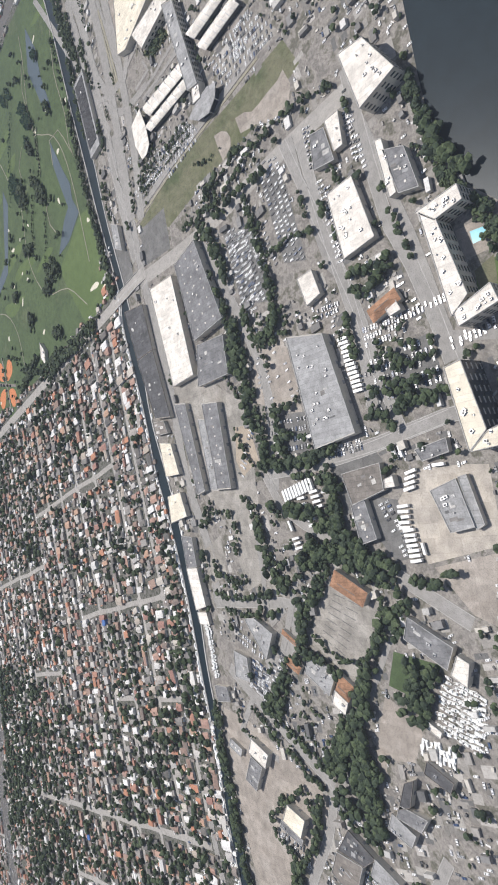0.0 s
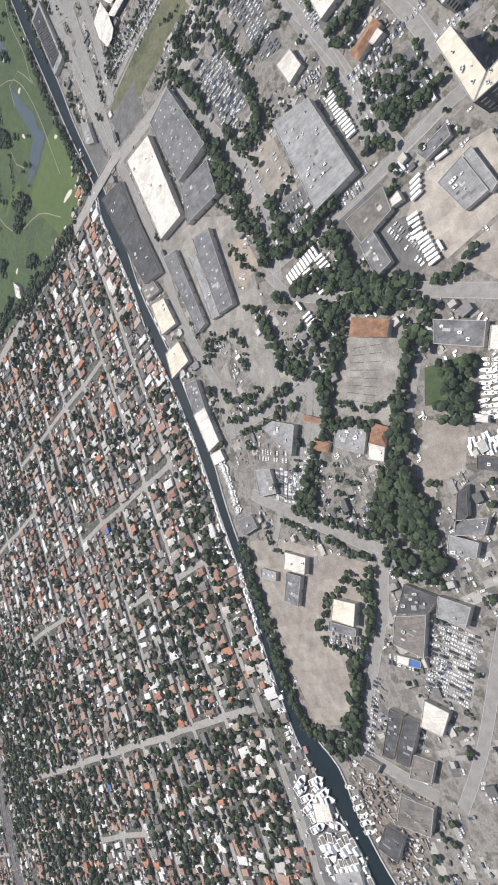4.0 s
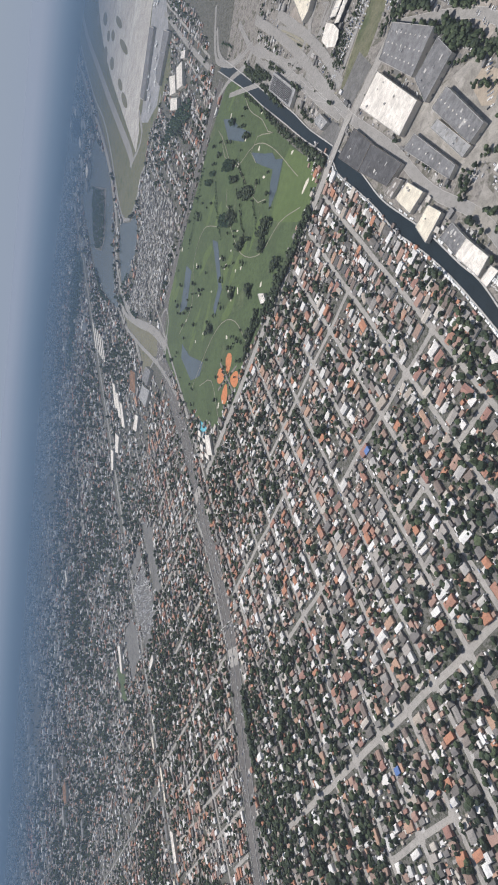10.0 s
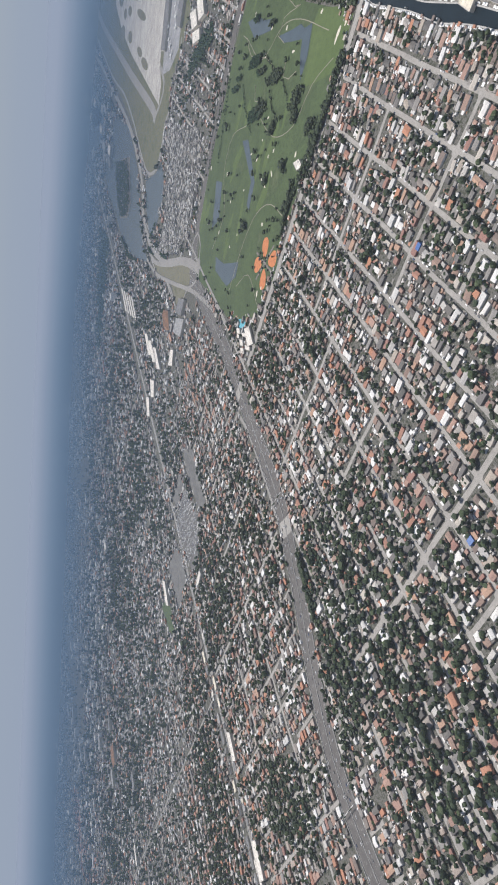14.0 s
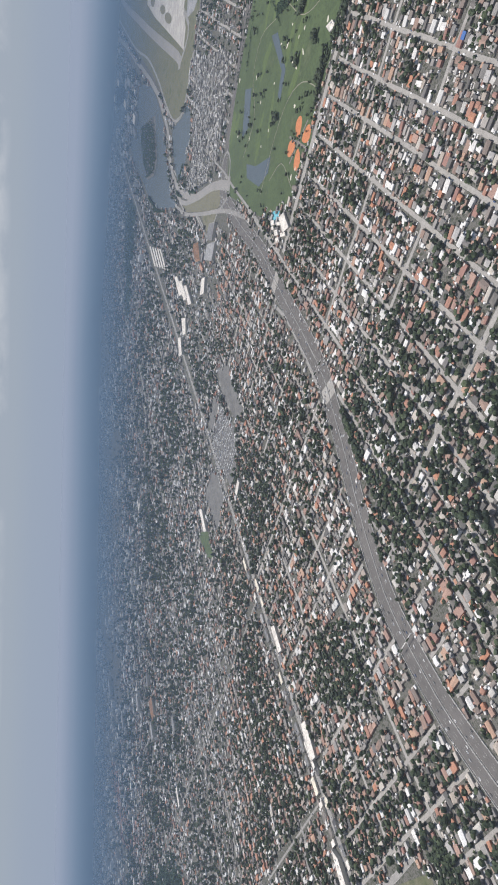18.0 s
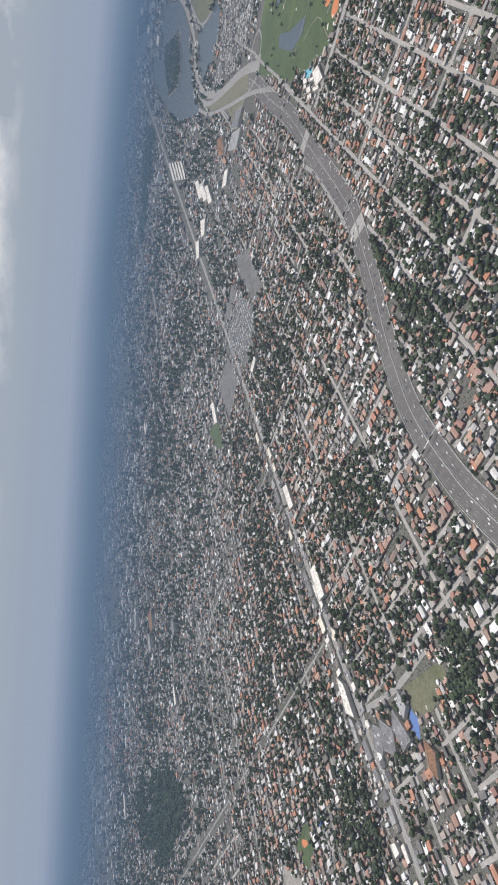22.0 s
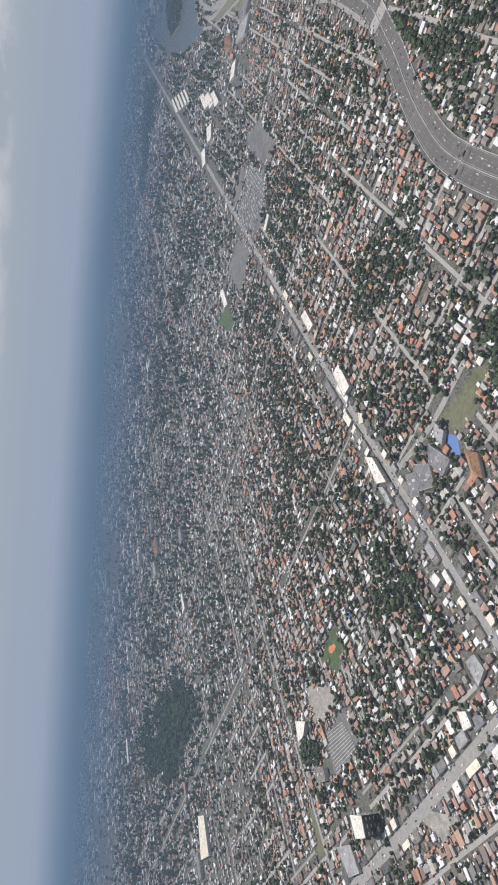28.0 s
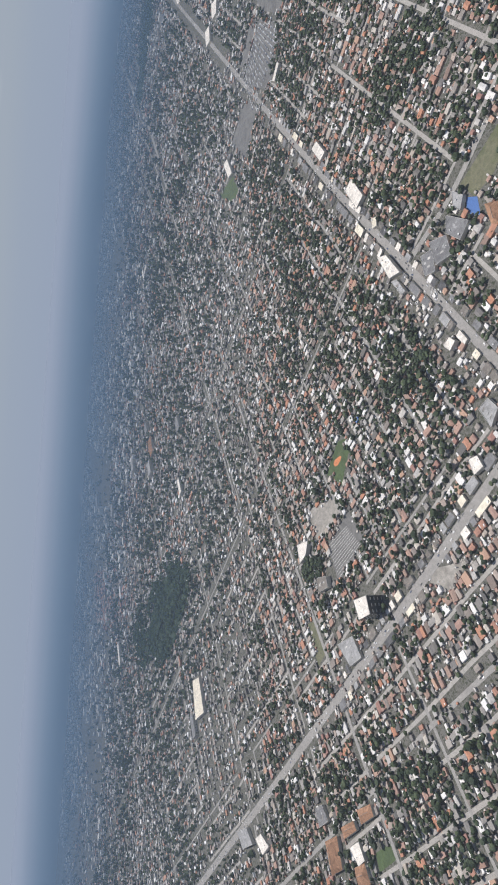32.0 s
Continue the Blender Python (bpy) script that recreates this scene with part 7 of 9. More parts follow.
# Side streets, broken where water, main roads and open plots lie.
def street(name, line, width, z, allowed, bulbs=False, gaps=True):
    x, y = line[:, 0], line[:, 1]
    ok = town_side(x, y) & clear_of(x, y, 0) & (x > -150) & (x < town_edge(x, y)) & allowed
    if gaps:
        # Some blocks have no through street.
        ok &= np.array([noise.noise((q[0] * 0.011, q[1] * 0.011, line[0, 0] * 0.37)) > -0.24 for q in line])
    verts, faces = [], []
    k = 0
    while k < len(line):
        if not ok[k]:
            k += 1
            continue
        e = k
        while e + 1 < len(line) and ok[e + 1]:
            e += 1
        if e > k:
            run = line[sorted(set(range(k, e, 3)) | {e})]
            v, f = ribbon(run, -width / 2, width / 2, -0.02, z)
            faces += [tuple(i + len(verts) for i in q) for q in f]
            verts += v
        k = e + 1
    if bulbs:
        # Widened crossings with the side streets.
        aa, bb = to_ab(x, y)
        wide = street_gap(aa, bb) < 1.6
        for i in range(0, len(line) - 1):
            if ok[i] and wide[i] and luck.random() < 0.75:
                r = luck.uniform(3.0, 4.8)
                v, f = prism([(line[i, 0] + r * math.cos(q * math.pi / 5), line[i, 1] + r * math.sin(q * math.pi / 5)) for q in range(10)], -0.02, z + 0.004)
                faces += [tuple(j + len(verts) for j in q) for q in f]
                verts += v
    if faces:
        tagged(piece(name, verts, faces, M_STREET if width > 3.3 or line[0, 0] * CA + line[0, 1] * SA < 1050 else M_AVENUE), "narrow sunbleached side street between houses", "street", kind="structure")


for a in A_LINES[:66]:
    bb = np.arange(-1500, 1900, 6.0)
    wave = np.array([1.6 * noise.noise((a * 0.13, b * 0.018, 3.3)) for b in bb])
    street("street", np.stack([(a + wave) * CA - bb * SA, (a + wave) * SA + bb * CA], 1), 3.5 if a < 760 else 3.2, 0.05, ~across(a + 0 * bb, bb), False, a > 760)
for b in B_LINES[38:132]:
    aa = np.arange(776, 2400, 6.0)
    wave = np.array([1.6 * noise.noise((a * 0.018, b * 0.13, 3.9)) for a in aa])
    street("street", np.stack([aa * CA - (b + wave) * SA, aa * SA + (b + wave) * CA], 1), 3.2, 0.052, across(aa, b + 0 * aa), False, True)
for at, lo, hi in CROSS_B:
    aa = np.arange(lo, hi + 0.1, 3.0)
    wave = np.array([1.2 * noise.noise((a * 0.03, at * 0.11, 6.1)) for a in aa])
    street("cross_street", np.stack([aa * CA - (at + wave) * SA, aa * SA + (at + wave) * CA], 1), 4.4 if at == 146 else 3.6, 0.06, np.ones(len(aa), bool), hi < 760, False)
for at, lo, hi in CROSS_A:
    bb = np.arange(lo, hi + 0.1, 3.0)
    street("cross_street", np.stack([at * CA - bb * SA, at * SA + bb * CA], 1), 3.4, 0.06, np.ones(len(bb), bool), False, False)
for i in range(1, 7):
    a, bb = 1060 + BLOCK_A * i, np.arange(-1400, 1900, 6.0)
    street("cross_street", np.stack([a * CA - bb * SA, a * SA + bb * CA], 1), 3.2, 0.061, np.ones(len(bb), bool), False, True)
for j in range(5, 19):
    b, aa = BLOCK_B * j - 2600, np.arange(1062, 2300, 6.0)
    street("cross_street", np.stack([aa * CA - b * SA, aa * SA + b * CA], 1), 2.4, 0.063, np.ones(len(aa), bool), False, True)

# Far straight avenues that show as pale lines in the haze.
for k, line in enumerate(([ab(1392, -1500), ab(1376, -700), ab(1366, 250), ab(1362, 480), ab(1356, 1400)], [(4350, -1420), (3384, -559), (2844, -166), (2596, 66), (2182, 372), (1969, 564), (1785, 711), (1491, 948), (1376, 1060)], [ab(1100, 596), ab(1268, 594), ab(1428, 600), ab(2100, 612)])):
    road("avenue", [p[:2] for p in line], (4.5, 5, 4)[k], M_AVENUE, "pale straight avenue far out in the haze" if k < 2 else "pale side avenue beside the wide road", 0.14 + 0.01 * k)
    LANES.append(((4.5, 6, 4)[k], [p[:2] for p in line]))
rng = np.random.default_rng(7)


def off_street(x, y, gap=2.4):
    """Clear of the side streets of the grid."""
    a, b = to_ab(x, y)
    return (street_gap(a, b) > gap) & cross_clear(a, b, gap)


# House lots: a row along each side of every street.
la, lb, lo = [], [], []
for flip, lines in ((0, A_LINES), (1, B_LINES)):
    for line in lines:
        for side in ([-19.5] if flip == 0 and line == 370 else []) + [-7.5, 7.5]:
            along_row = np.arange(-2600, 3000, 6.7) if flip == 0 else np.arange(776, 6000, 6.4)
            along_row = along_row + rng.uniform(-2, 2) + rng.normal(0, 0.6, len(along_row))
            row = np.full(len(along_row), line + side) + rng.normal(0, 1.5, len(along_row))
            la.append(along_row if flip else row), lb.append(row if flip else along_row), lo.append(np.full(len(row), flip))
la, lb, lo = np.concatenate(la), np.concatenate(lb), np.concatenate(lo)
lx, ly = la * CA - lb * SA, la * SA + lb * CA
keep = (across(la, lb) == (lo == 1)) & (lx > -150) & (lx < 4700) & (ly > -1700) & (ly < 4000) & (ly > -0.9 * lx - 300) & (ly < 1.0 * lx + 1400)
la, lb, lx, ly, lo = la[keep], lb[keep], lx[keep], ly[keep], lo[keep]
keep = town_side(lx, ly) & cross_clear(la, lb, 4.6) & clear_of(lx, ly)
la, lb, lx, ly, lo = la[keep], lb[keep], lx[keep], ly[keep], lo[keep]


# Infill: lots in the block middles and beside the main roads that the rows leave free.
g = np.random.default_rng(23)
fa, fb = g.uniform(345, 1560, 42000), g.uniform(-420, 760, 42000)
fx, fy = fa * CA - fb * SA, fa * SA + fb * CA
ok = (fx > -150) & off_street(fx, fy, 4.4)
fa, fb, fx, fy = fa[ok], fb[ok], fx[ok], fy[ok]
ok = town_side(fx, fy) & clear_of(fx, fy, 1.5)
fa, fb, fx, fy = fa[ok], fb[ok], fx[ok], fy[ok]
taken = {}
for x, y in zip(lx, ly):
    taken.setdefault((int(x // 6), int(y // 6)), []).append((x, y))
fill = []
for i, (x, y) in enumerate(zip(fx, fy)):
    u, v = int(x // 6), int(y // 6)
    if all((x - p) ** 2 + (y - q) ** 2 > 33 for du in (-1, 0, 1) for dv in (-1, 0, 1) for p, q in taken.get((u + du, v + dv), ())):
        taken.setdefault((u, v), []).append((x, y))
        fill.append(i)
fo = across(fa[fill], fb[fill]).astype(int)
infill = np.concatenate([np.zeros(len(la), bool), np.ones(len(fill), bool)])
la, lb, lx, ly, lo = (np.concatenate(q) for q in ((la, fa[fill]), (lb, fb[fill]), (lx, fx[fill]), (ly, fy[fill]), (lo, fo)))

# Closely parked mobile homes between the lake and the golf motorway.
PARK = [(1047.8, -92.9), (834.3, 23.1), (827.2, 94.7), (879.5, 153.4), (946.5, 179.1), (1092.8, 130.8), (1042.0, 82.8), (1043.5, -17.8)]
g = np.random.default_rng(57)
n = 3600
px, py = g.uniform(min(p[0] for p in PARK), max(p[0] for p in PARK), n), g.uniform(min(p[1] for p in PARK), max(p[1] for p in PARK), n)
ok = inside(PARK, px, py) & clear_of(px, py, 0)
px, py = px[ok], py[ok]
n = len(px)
v, q = box_field(px, py, np.zeros(n), g.uniform(3.5, 8, n), g.uniform(1.4, 2.4, n), g.uniform(0.9, 1.6, n), np.where(g.random(n) < 0.7, 0.95, 2.5) + g.normal(0, 0.05, n))
bulk("mobile_homes", v, q, M_SHED, "closely parked pale mobile homes by the lake", "homes")
OPEN.append(PARK)
keep = ~inside(PARK, lx, ly)
la, lb, lx, ly, lo, infill = la[keep], lb[keep], lx[keep], ly[keep], lo[keep], infill[keep]
lc, ls = np.cos(TURN + lo * math.pi / 2), np.sin(TURN + lo * math.pi / 2)
# ---- houses ----
thin = rng.random(len(lx))
close = lx + 0.25 * abs(ly - 500) < 900
edge = town_edge(lx, ly)
mid = ~close & (lx < edge) & (thin < np.interp(lx, [800, 1200, 1600, 2200], [0.95, 0.88, 0.52, 0.3]))
grow = np.interp(lx, [850, 1200, 1600, 2200], [1.0, 1.35, 1.75, 2.1])
distant = ~close & ~mid & (lx >= edge) & (thin < 0.16) & (np.array([noise.noise((a * 0.0016, b * 0.004, 5.5)) + 0.4 * noise.noise((a * 0.006, b * 0.012, 1.5)) for a, b in zip(lx, ly)]) > 0.02)


single = np.flatnonzero(~infill & (la > 345) & (la < 420) & (lb > -175) & (lb < 250) & (lx < 420))[:300]
close[single] = False


def house_kind(sh, w, d):
    """A small house with stucco walls, an overhanging roof and a flat rear extension, as a thing with parts."""
    home = new("house")
    tagged(home, "small stucco house with a low pitched roof in a garden", "house", "houses by the canal")
    z = np.zeros(1)
    v, q = box_field(z, z, z, z + d, z + w, z + 1.7, z)
    piece("wall", v, q, M_WALL, home)
    out = box_field(z, z, z + 1.702, z + d + 0.5, z + w + 0.5, z + 0.08, z, sh, 0.14)
    piece("roof", out[0], list(map(tuple, out[1])) + (list(map(tuple, out[2])) if len(out) > 2 else []), M_ROOF, home)
    v, q = box_field(z + d / 2 + 1.3, z + w * 0.12, z, z + 2.6, z + w * 0.55, z + 1.35, z)
    piece("extension", v, q, M_WALL, home)
    v, q = box_field(z + d / 2 + 1.34, z + w * 0.12, z + 1.352, z + 2.7, z + w * 0.58, z + 0.08, z)
    piece("extension_roof", v, q, M_ROOF, home)
    return home


KINDS = [house_kind(sh, w, d) for sh, w, d in (("hip", 4.9, 8.6), ("gable", 4.6, 7.8), ("hip", 5.4, 9.2), ("flat", 4.7, 8.4), ("gable", 5.1, 8.8))]
used = set()
for k, i in enumerate(single):
    turn = TURN + luck.gauss(0, 0.1) + (math.pi / 2 if luck.random() < 0.25 else 0) + (math.pi if any(0 < line - la[i] < 10 for line in (370, 402)) else 0)
    j = luck.randrange(5)
    ob = KINDS[j] if j not in used else copy_thing(KINDS[j], Matrix())
    used.add(j)
    s = luck.uniform(0.62, 0.98)
    ob.matrix_basis = Matrix.Translation((lx[i], ly[i], 0)) @ Matrix.Rotation(turn, 4, "Z") @ Matrix.Diagonal((s, s * luck.uniform(0.9, 1.1), s, 1))


def houses(sel, name, small=1.0, mains=True, mat=None):
    x, y, n, c, s_ = lx[sel], ly[sel], int(sel.sum()), lc[sel], ls[sel]
    w, d = rng.uniform(2.9, 6.2, n) * small, rng.uniform(4.4, 9.4, n) * small
    w, d = w * np.where(infill[sel], 0.75, 1), d * np.where(infill[sel], 0.6, 1)
    turn = TURN + lo[sel] * math.pi / 2 + rng.normal(0, 0.07, n) + (rng.random(n) < 0.25) * math.pi / 2
    h = rng.uniform(1.4, 2.1, n)
    kind = rng.random(n)
    zero = np.zeros(n)
    for sh, s in (("hip", kind < 0.35), ("gable", (kind >= 0.35) & (kind < 0.65)), ("flat", kind >= 0.65)) if mains else ():
        out = box_field(x[s], y[s], zero[s], d[s], w[s], h[s], turn[s], sh, 0.13)
        bulk(name, out[0], out[1], mat or M_ROOFS, "small white, grey and terracotta roofed houses in rows", "houses", out[2] if len(out) > 2 else None)
    # Sheds, carports, patios and extensions beside them.
    for k in range(4):
        m = rng.random(n) < (0.8, 0.7, 0.9, 0.8)[k]
        u = np.where(rng.random(n) < 0.5, -1, 1) * rng.uniform(3.5, 7.5, n)
        q = rng.uniform(-3.2, 3.2, n)
        m &= off_street(x + c * u - s_ * q, y + s_ * u + c * q)
        top = rng.uniform(0.9, 1.6, n) if k < 2 else np.full(n, 0.07)
        out = box_field((x + c * u - s_ * q)[m], (y + s_ * u + c * q)[m], zero[m], rng.uniform(1.5, 4.2, n)[m], rng.uniform(1.2, 3, n)[m], top[m], turn[m])
        bulk("outbuildings" if k < 2 else "patios", out[0], out[1], M_ROOFS if k < 2 else M_FAR, "sheds and flat extensions behind the houses" if k < 2 else "paved drives and patios beside the houses", "sheds" if k < 2 else "patios")

    # Awnings, tanks and whitewashed slabs that stand out in the sun.
    for k in range(2):
        m = rng.random(n) < 0.7
        u, q = rng.uniform(-7.5, 7.5, n), rng.uniform(-3.2, 3.2, n)
        m &= off_street(x + c * u - s_ * q, y + s_ * u + c * q)
        out = box_field((x + c * u - s_ * q)[m], (y + s_ * u + c * q)[m], zero[m], rng.uniform(0.7, 2.2, n)[m], rng.uniform(0.6, 1.5, n)[m], rng.uniform(0.3, 2.1, n)[m], turn[m])
        bulk("awnings", out[0], out[1], M_BRIGHT, "small white awnings, tanks and slabs round the houses", "awnings")


houses(close & (ly <= 560 + 0.2 * lx), "houses")
houses(close & (ly > 560 + 0.2 * lx), "houses", 1.05, True, M_ROOFS_WARM)
alone_mask = np.zeros(len(lx), bool)
alone_mask[single] = True
houses(alone_mask, "houses", 1.0, False)
for k in range(2):
    m = mid & (rng.random(len(lx)) < (0.95, 0.5)[k])
    n, w = int(m.sum()), grow[m]
    u, q = (rng.uniform(-7, 7, n), rng.uniform(-4, 4, n)) if k else (rng.normal(0, 1, n), rng.normal(0, 1, n))
    out = box_field(lx[m] + lc[m] * u - ls[m] * q, ly[m] + ls[m] * u + lc[m] * q, np.zeros(n), rng.uniform(3.2, 8, n) * (0.55 if k else 1) * w, rng.uniform(2.6, 5.2, n) * (0.6 if k else 1) * w, rng.gamma(3, 0.42, n).clip(0.9, 3.2) * w, TURN + lo[m] * 1.5708 + (rng.random(n) < 0.3) * 1.5708)
    bulk("houses", out[0], out[1], M_FAR, "closely packed pale and grey city roofs", "houses")
m = mid & (rng.random(len(lx)) < np.interp(lx, [900, 1400], [0.34, 0.46]))
n, w = int(m.sum()), grow[m]
u, q = rng.uniform(-8, 8, n), rng.uniform(-3.5, 3.5, n)
out = box_field(lx[m] + lc[m] * u - ls[m] * q, ly[m] + ls[m] * u + lc[m] * q, np.zeros(n), rng.uniform(1.2, 4.5, n) * w, rng.uniform(1.0, 2.6, n) * w, rng.uniform(0.5, 3.0, n) * w, TURN + lo[m] * 1.5708 + (rng.random(n) < 0.4) * 1.5708)
bulk("awnings", out[0], out[1], M_BRIGHT, "small white roofs and slabs of the far streets", "awnings")
# White blocks and sheds that glint far out on the hazy plain.
m = (lx > 1500) & (lx < 4200) & (thin > np.interp(lx, [1500, 1900], [0.95, 0.86])) & (np.array([noise.noise((a * 0.0012, b * 0.006, 3.3)) for a, b in zip(lx, ly)]) > 0.02)
n = int(m.sum())
out = box_field(lx[m], ly[m], np.zeros(n), rng.gamma(2, 5, n).clip(5, 40), rng.uniform(5, 12, n), rng.gamma(2, 2.6, n).clip(1.5, 14), TURN + (rng.random(n) < 0.5) * 1.5708)
bulk("far_houses", out[0], out[1], M_BRIGHT, "pale blocks glinting on the hazy plain", "houses")
# A district of brick-red roofs far out.
RED_TOWN = [(2122, 1643), (1728, 1500), (1490, 1547), (1600, 1690), (1968, 1750)]
brick_red = inside(RED_TOWN, lx, ly) & (thin < 0.5) & ~close
n = int(brick_red.sum())
out = box_field(lx[brick_red], ly[brick_red], np.zeros(n), rng.uniform(6, 16, n), rng.uniform(5, 9, n), rng.gamma(2.5, 0.7, n).clip(1.0, 5), TURN + (rng.random(n) < 0.4) * 1.5708)
bulk("far_houses", out[0], out[1], M_BRICK, "brick red and rosy roofs of a distant district", "houses")
n = int(distant.sum())
out = box_field(lx[distant], ly[distant], np.zeros(n), rng.gamma(3, 3.2, n).clip(5, 40), rng.uniform(5, 11, n), rng.gamma(2.5, 0.9, n).clip(1.0, 8), TURN + (rng.random(n) < 0.4) * 1.5708)
bulk("far_houses", out[0], out[1], M_FAR, "distant city roofs in haze", "houses")

# Large pale halls of the far business streets, in loose rows.
g = np.random.default_rng(91)
n = 3000
hx, hy = g.uniform(950, 2300, n), g.uniform(-700, 2300, n)
rowy = np.array([noise.noise((a * 0.0022, b * 0.0045, 2.2)) for a, b in zip(hx, hy)])
ok = (rowy + g.normal(0, 0.08, n) > 0.2) & (g.random(n) < 0.6) & clear_of(hx, hy, 2) & town_side(hx, hy)
hx, hy = hx[ok], hy[ok]
n = len(hx)
v, q = box_field(hx, hy, np.zeros(n), g.gamma(3, 4, n).clip(6, 34), g.uniform(4, 10, n), g.uniform(1.5, 4, n), TURN + (g.random(n) < 0.5) * 1.5708)
bulk("far_halls", v, q, M_FAR, "pale flat roofs of distant halls in haze", "halls")

# ---- trees in the town ----
def trees(x, y, r, detail, name="trees"):
    n = len(x)
    tall = r * rng.uniform(0.7, 1.1, n)
    v, t = clump_field(x, y, tall * 0.9, r, tall, 3, detail)
    bulk(name, v, np.zeros((0, 4)), M_CROWNS, "dark green garden and street trees", "trees", t)


def leafiness(x, y):
    """How wooded a part of the town is, from 0 to 1."""
    return np.array([0.60 + 0.8 * noise.noise((a * 0.006, b * 0.006, 1.7)) + 0.85 * noise.noise((a * 0.033, b * 0.033, 4.2)) for a, b in zip(x, y)]).clip(0.12, 1.1) + 0.16 * ((np.asarray(y) - 300) / 260).clip(0, 1)


def strew(sel, times, r0, r1, most, across=9.0):
    n = int(sel.sum())
    x0, y0, c, s_ = lx[sel], ly[sel], lc[sel], ls[sel]
    leaf = leafiness(x0, y0)
    xs, ys, rs = [], [], []
    for k in range(times):
        m = rng.random(n) < leaf * 1.15
        u, q = rng.uniform(-across, across, n), rng.uniform(-4.5, 4.5, n)
        r = (r0 + (r1 - r0) * rng.beta(1.4, 2.4, n)) * (0.65 + 0.55 * leaf)
        xs.append((x0 + c * u - s_ * q)[m]), ys.append((y0 + s_ * u + c * q)[m]), rs.append(r[m].clip(0.5, most))
    x, y, r = (np.concatenate(w) for w in (xs, ys, rs))
    ok = clear_of(x, y, -2.5) & (off_street(x, y, 2.8) | (rng.random(len(x)) < 0.04))
    return x[ok], y[ok], r[ok]


near_or_single = close.copy()
near_or_single[single] = True
x, y, r = strew(near_or_single & ~infill, 7, 0.6, 3.4, 3.9)
x2, y2, r2 = strew(near_or_single & ~infill & (rng.random(len(lx)) < 0.34), 1, 2.6, 5.2, 5.2, 10)
x, y, r = np.concatenate([x, x2]), np.concatenate([y, y2]), np.concatenate([r, r2])
big = r > 2.5
small = r < 1.8
trees(x[small], y[small], r[small], 0, "shrubs")
trees(x[~big & ~small], y[~big & ~small], r[~big & ~small], 1, "garden_trees")
TOWN = (x[big], y[big], r[big])
x, y, r = strew(mid & ~infill & (rng.random(len(lx)) < 0.8), 2, 1.5, 3.8, 4.2, 9)
trees(x, y, r * np.interp(x, [850, 1200, 1600, 2200], [1.0, 1.3, 1.6, 1.9]), 0)
sel = (distant | (~close & ~mid & (lx > edge) & (lx < edge + 700) & (thin < 0.12))) & (rng.random(len(lx)) < 0.6)
n = int(sel.sum())
trees(lx[sel] + rng.uniform(-8, 8, n), ly[sel] + rng.uniform(-8, 8, n), rng.uniform(2.5, 7, n), 0, "far_trees")

# ---- trees of the near side, each with trunk and crown ----
def crown_mesh(seed, clumps=7):
    """A crown of uneven leafy clumps about one metre in radius."""
    g = np.random.default_rng(seed)
    n = clumps
    ang = g.uniform(0, 2 * math.pi, n)
    rad = np.sqrt(g.uniform(0, 1, n)) * 0.62
    x, y, z = rad * np.cos(ang), rad * np.sin(ang), 1.05 + g.uniform(-0.25, 0.35, n) - 0.3 * rad
    v, t = clump_field(x, y, z, g.uniform(0.32, 0.55, n), g.uniform(0.28, 0.48, n), seed, 2)
    return mesh_of("crown", v, t, M_CROWN)


def trunk_mesh():
    bm = bmesh.new()
    bmesh.ops.create_cone(bm, cap_ends=True, segments=7, radius1=0.11, radius2=0.06, depth=1.1, matrix=Matrix.Translation((0, 0, 0.55)))
    for k in range(3):
        turn = Matrix.Rotation(k * 2.1, 4, "Z") @ Matrix.Translation((0.0, 0, 0.75)) @ Matrix.Rotation(0.8, 4, "Y")
        bmesh.ops.create_cone(bm, cap_ends=True, segments=5, radius1=0.05, radius2=0.02, depth=0.6, matrix=turn @ Matrix.Translation((0, 0, 0.3)))
    me = bpy.data.meshes.new("trunk")
    bm.to_mesh(me)
    bm.free()
    me.materials.append(M_BARK)
    return me


CROWNS, TRUNK = [crown_mesh(40 + i, 6 + i % 4) for i in range(8)], trunk_mesh()
tx, ty, tr = (np.concatenate([t[k] for t in TREES]) for k in range(3))
bad = inside(CANAL, tx - 1.6, ty - 1.6) | near(hw, tx, ty, 14.5)
for p in FOOT:
    bad |= inside(p, tx, ty)
for w, line in LANES:
    bad |= near(line, tx, ty, w / 2 - 0.5)
tx, ty, tr = tx[~bad], ty[~bad], tr[~bad]
stretch = (ty < 380) & (tx < 330)
order = np.argsort(~stretch, kind="stable")
alone = order[: min(210, int(stretch.sum()))]
for i in alone:
    home = new("tree")
    home.location, home.scale, home.rotation_euler = (tx[i], ty[i], 0), (tr[i], tr[i], tr[i] * luck.uniform(0.85, 1.2)), (0, 0, luck.uniform(0, 6.28))
    tagged(home, "broad dark green leafy tree on dusty ground", "tree", "trees of the works and estate")
    for nm, me in (("trunk", TRUNK), ("crown", CROWNS[int(i) % 8])):
        o = new(nm, me)
        o.parent = home
rest = np.setdiff1d(np.arange(len(tx)), alone)


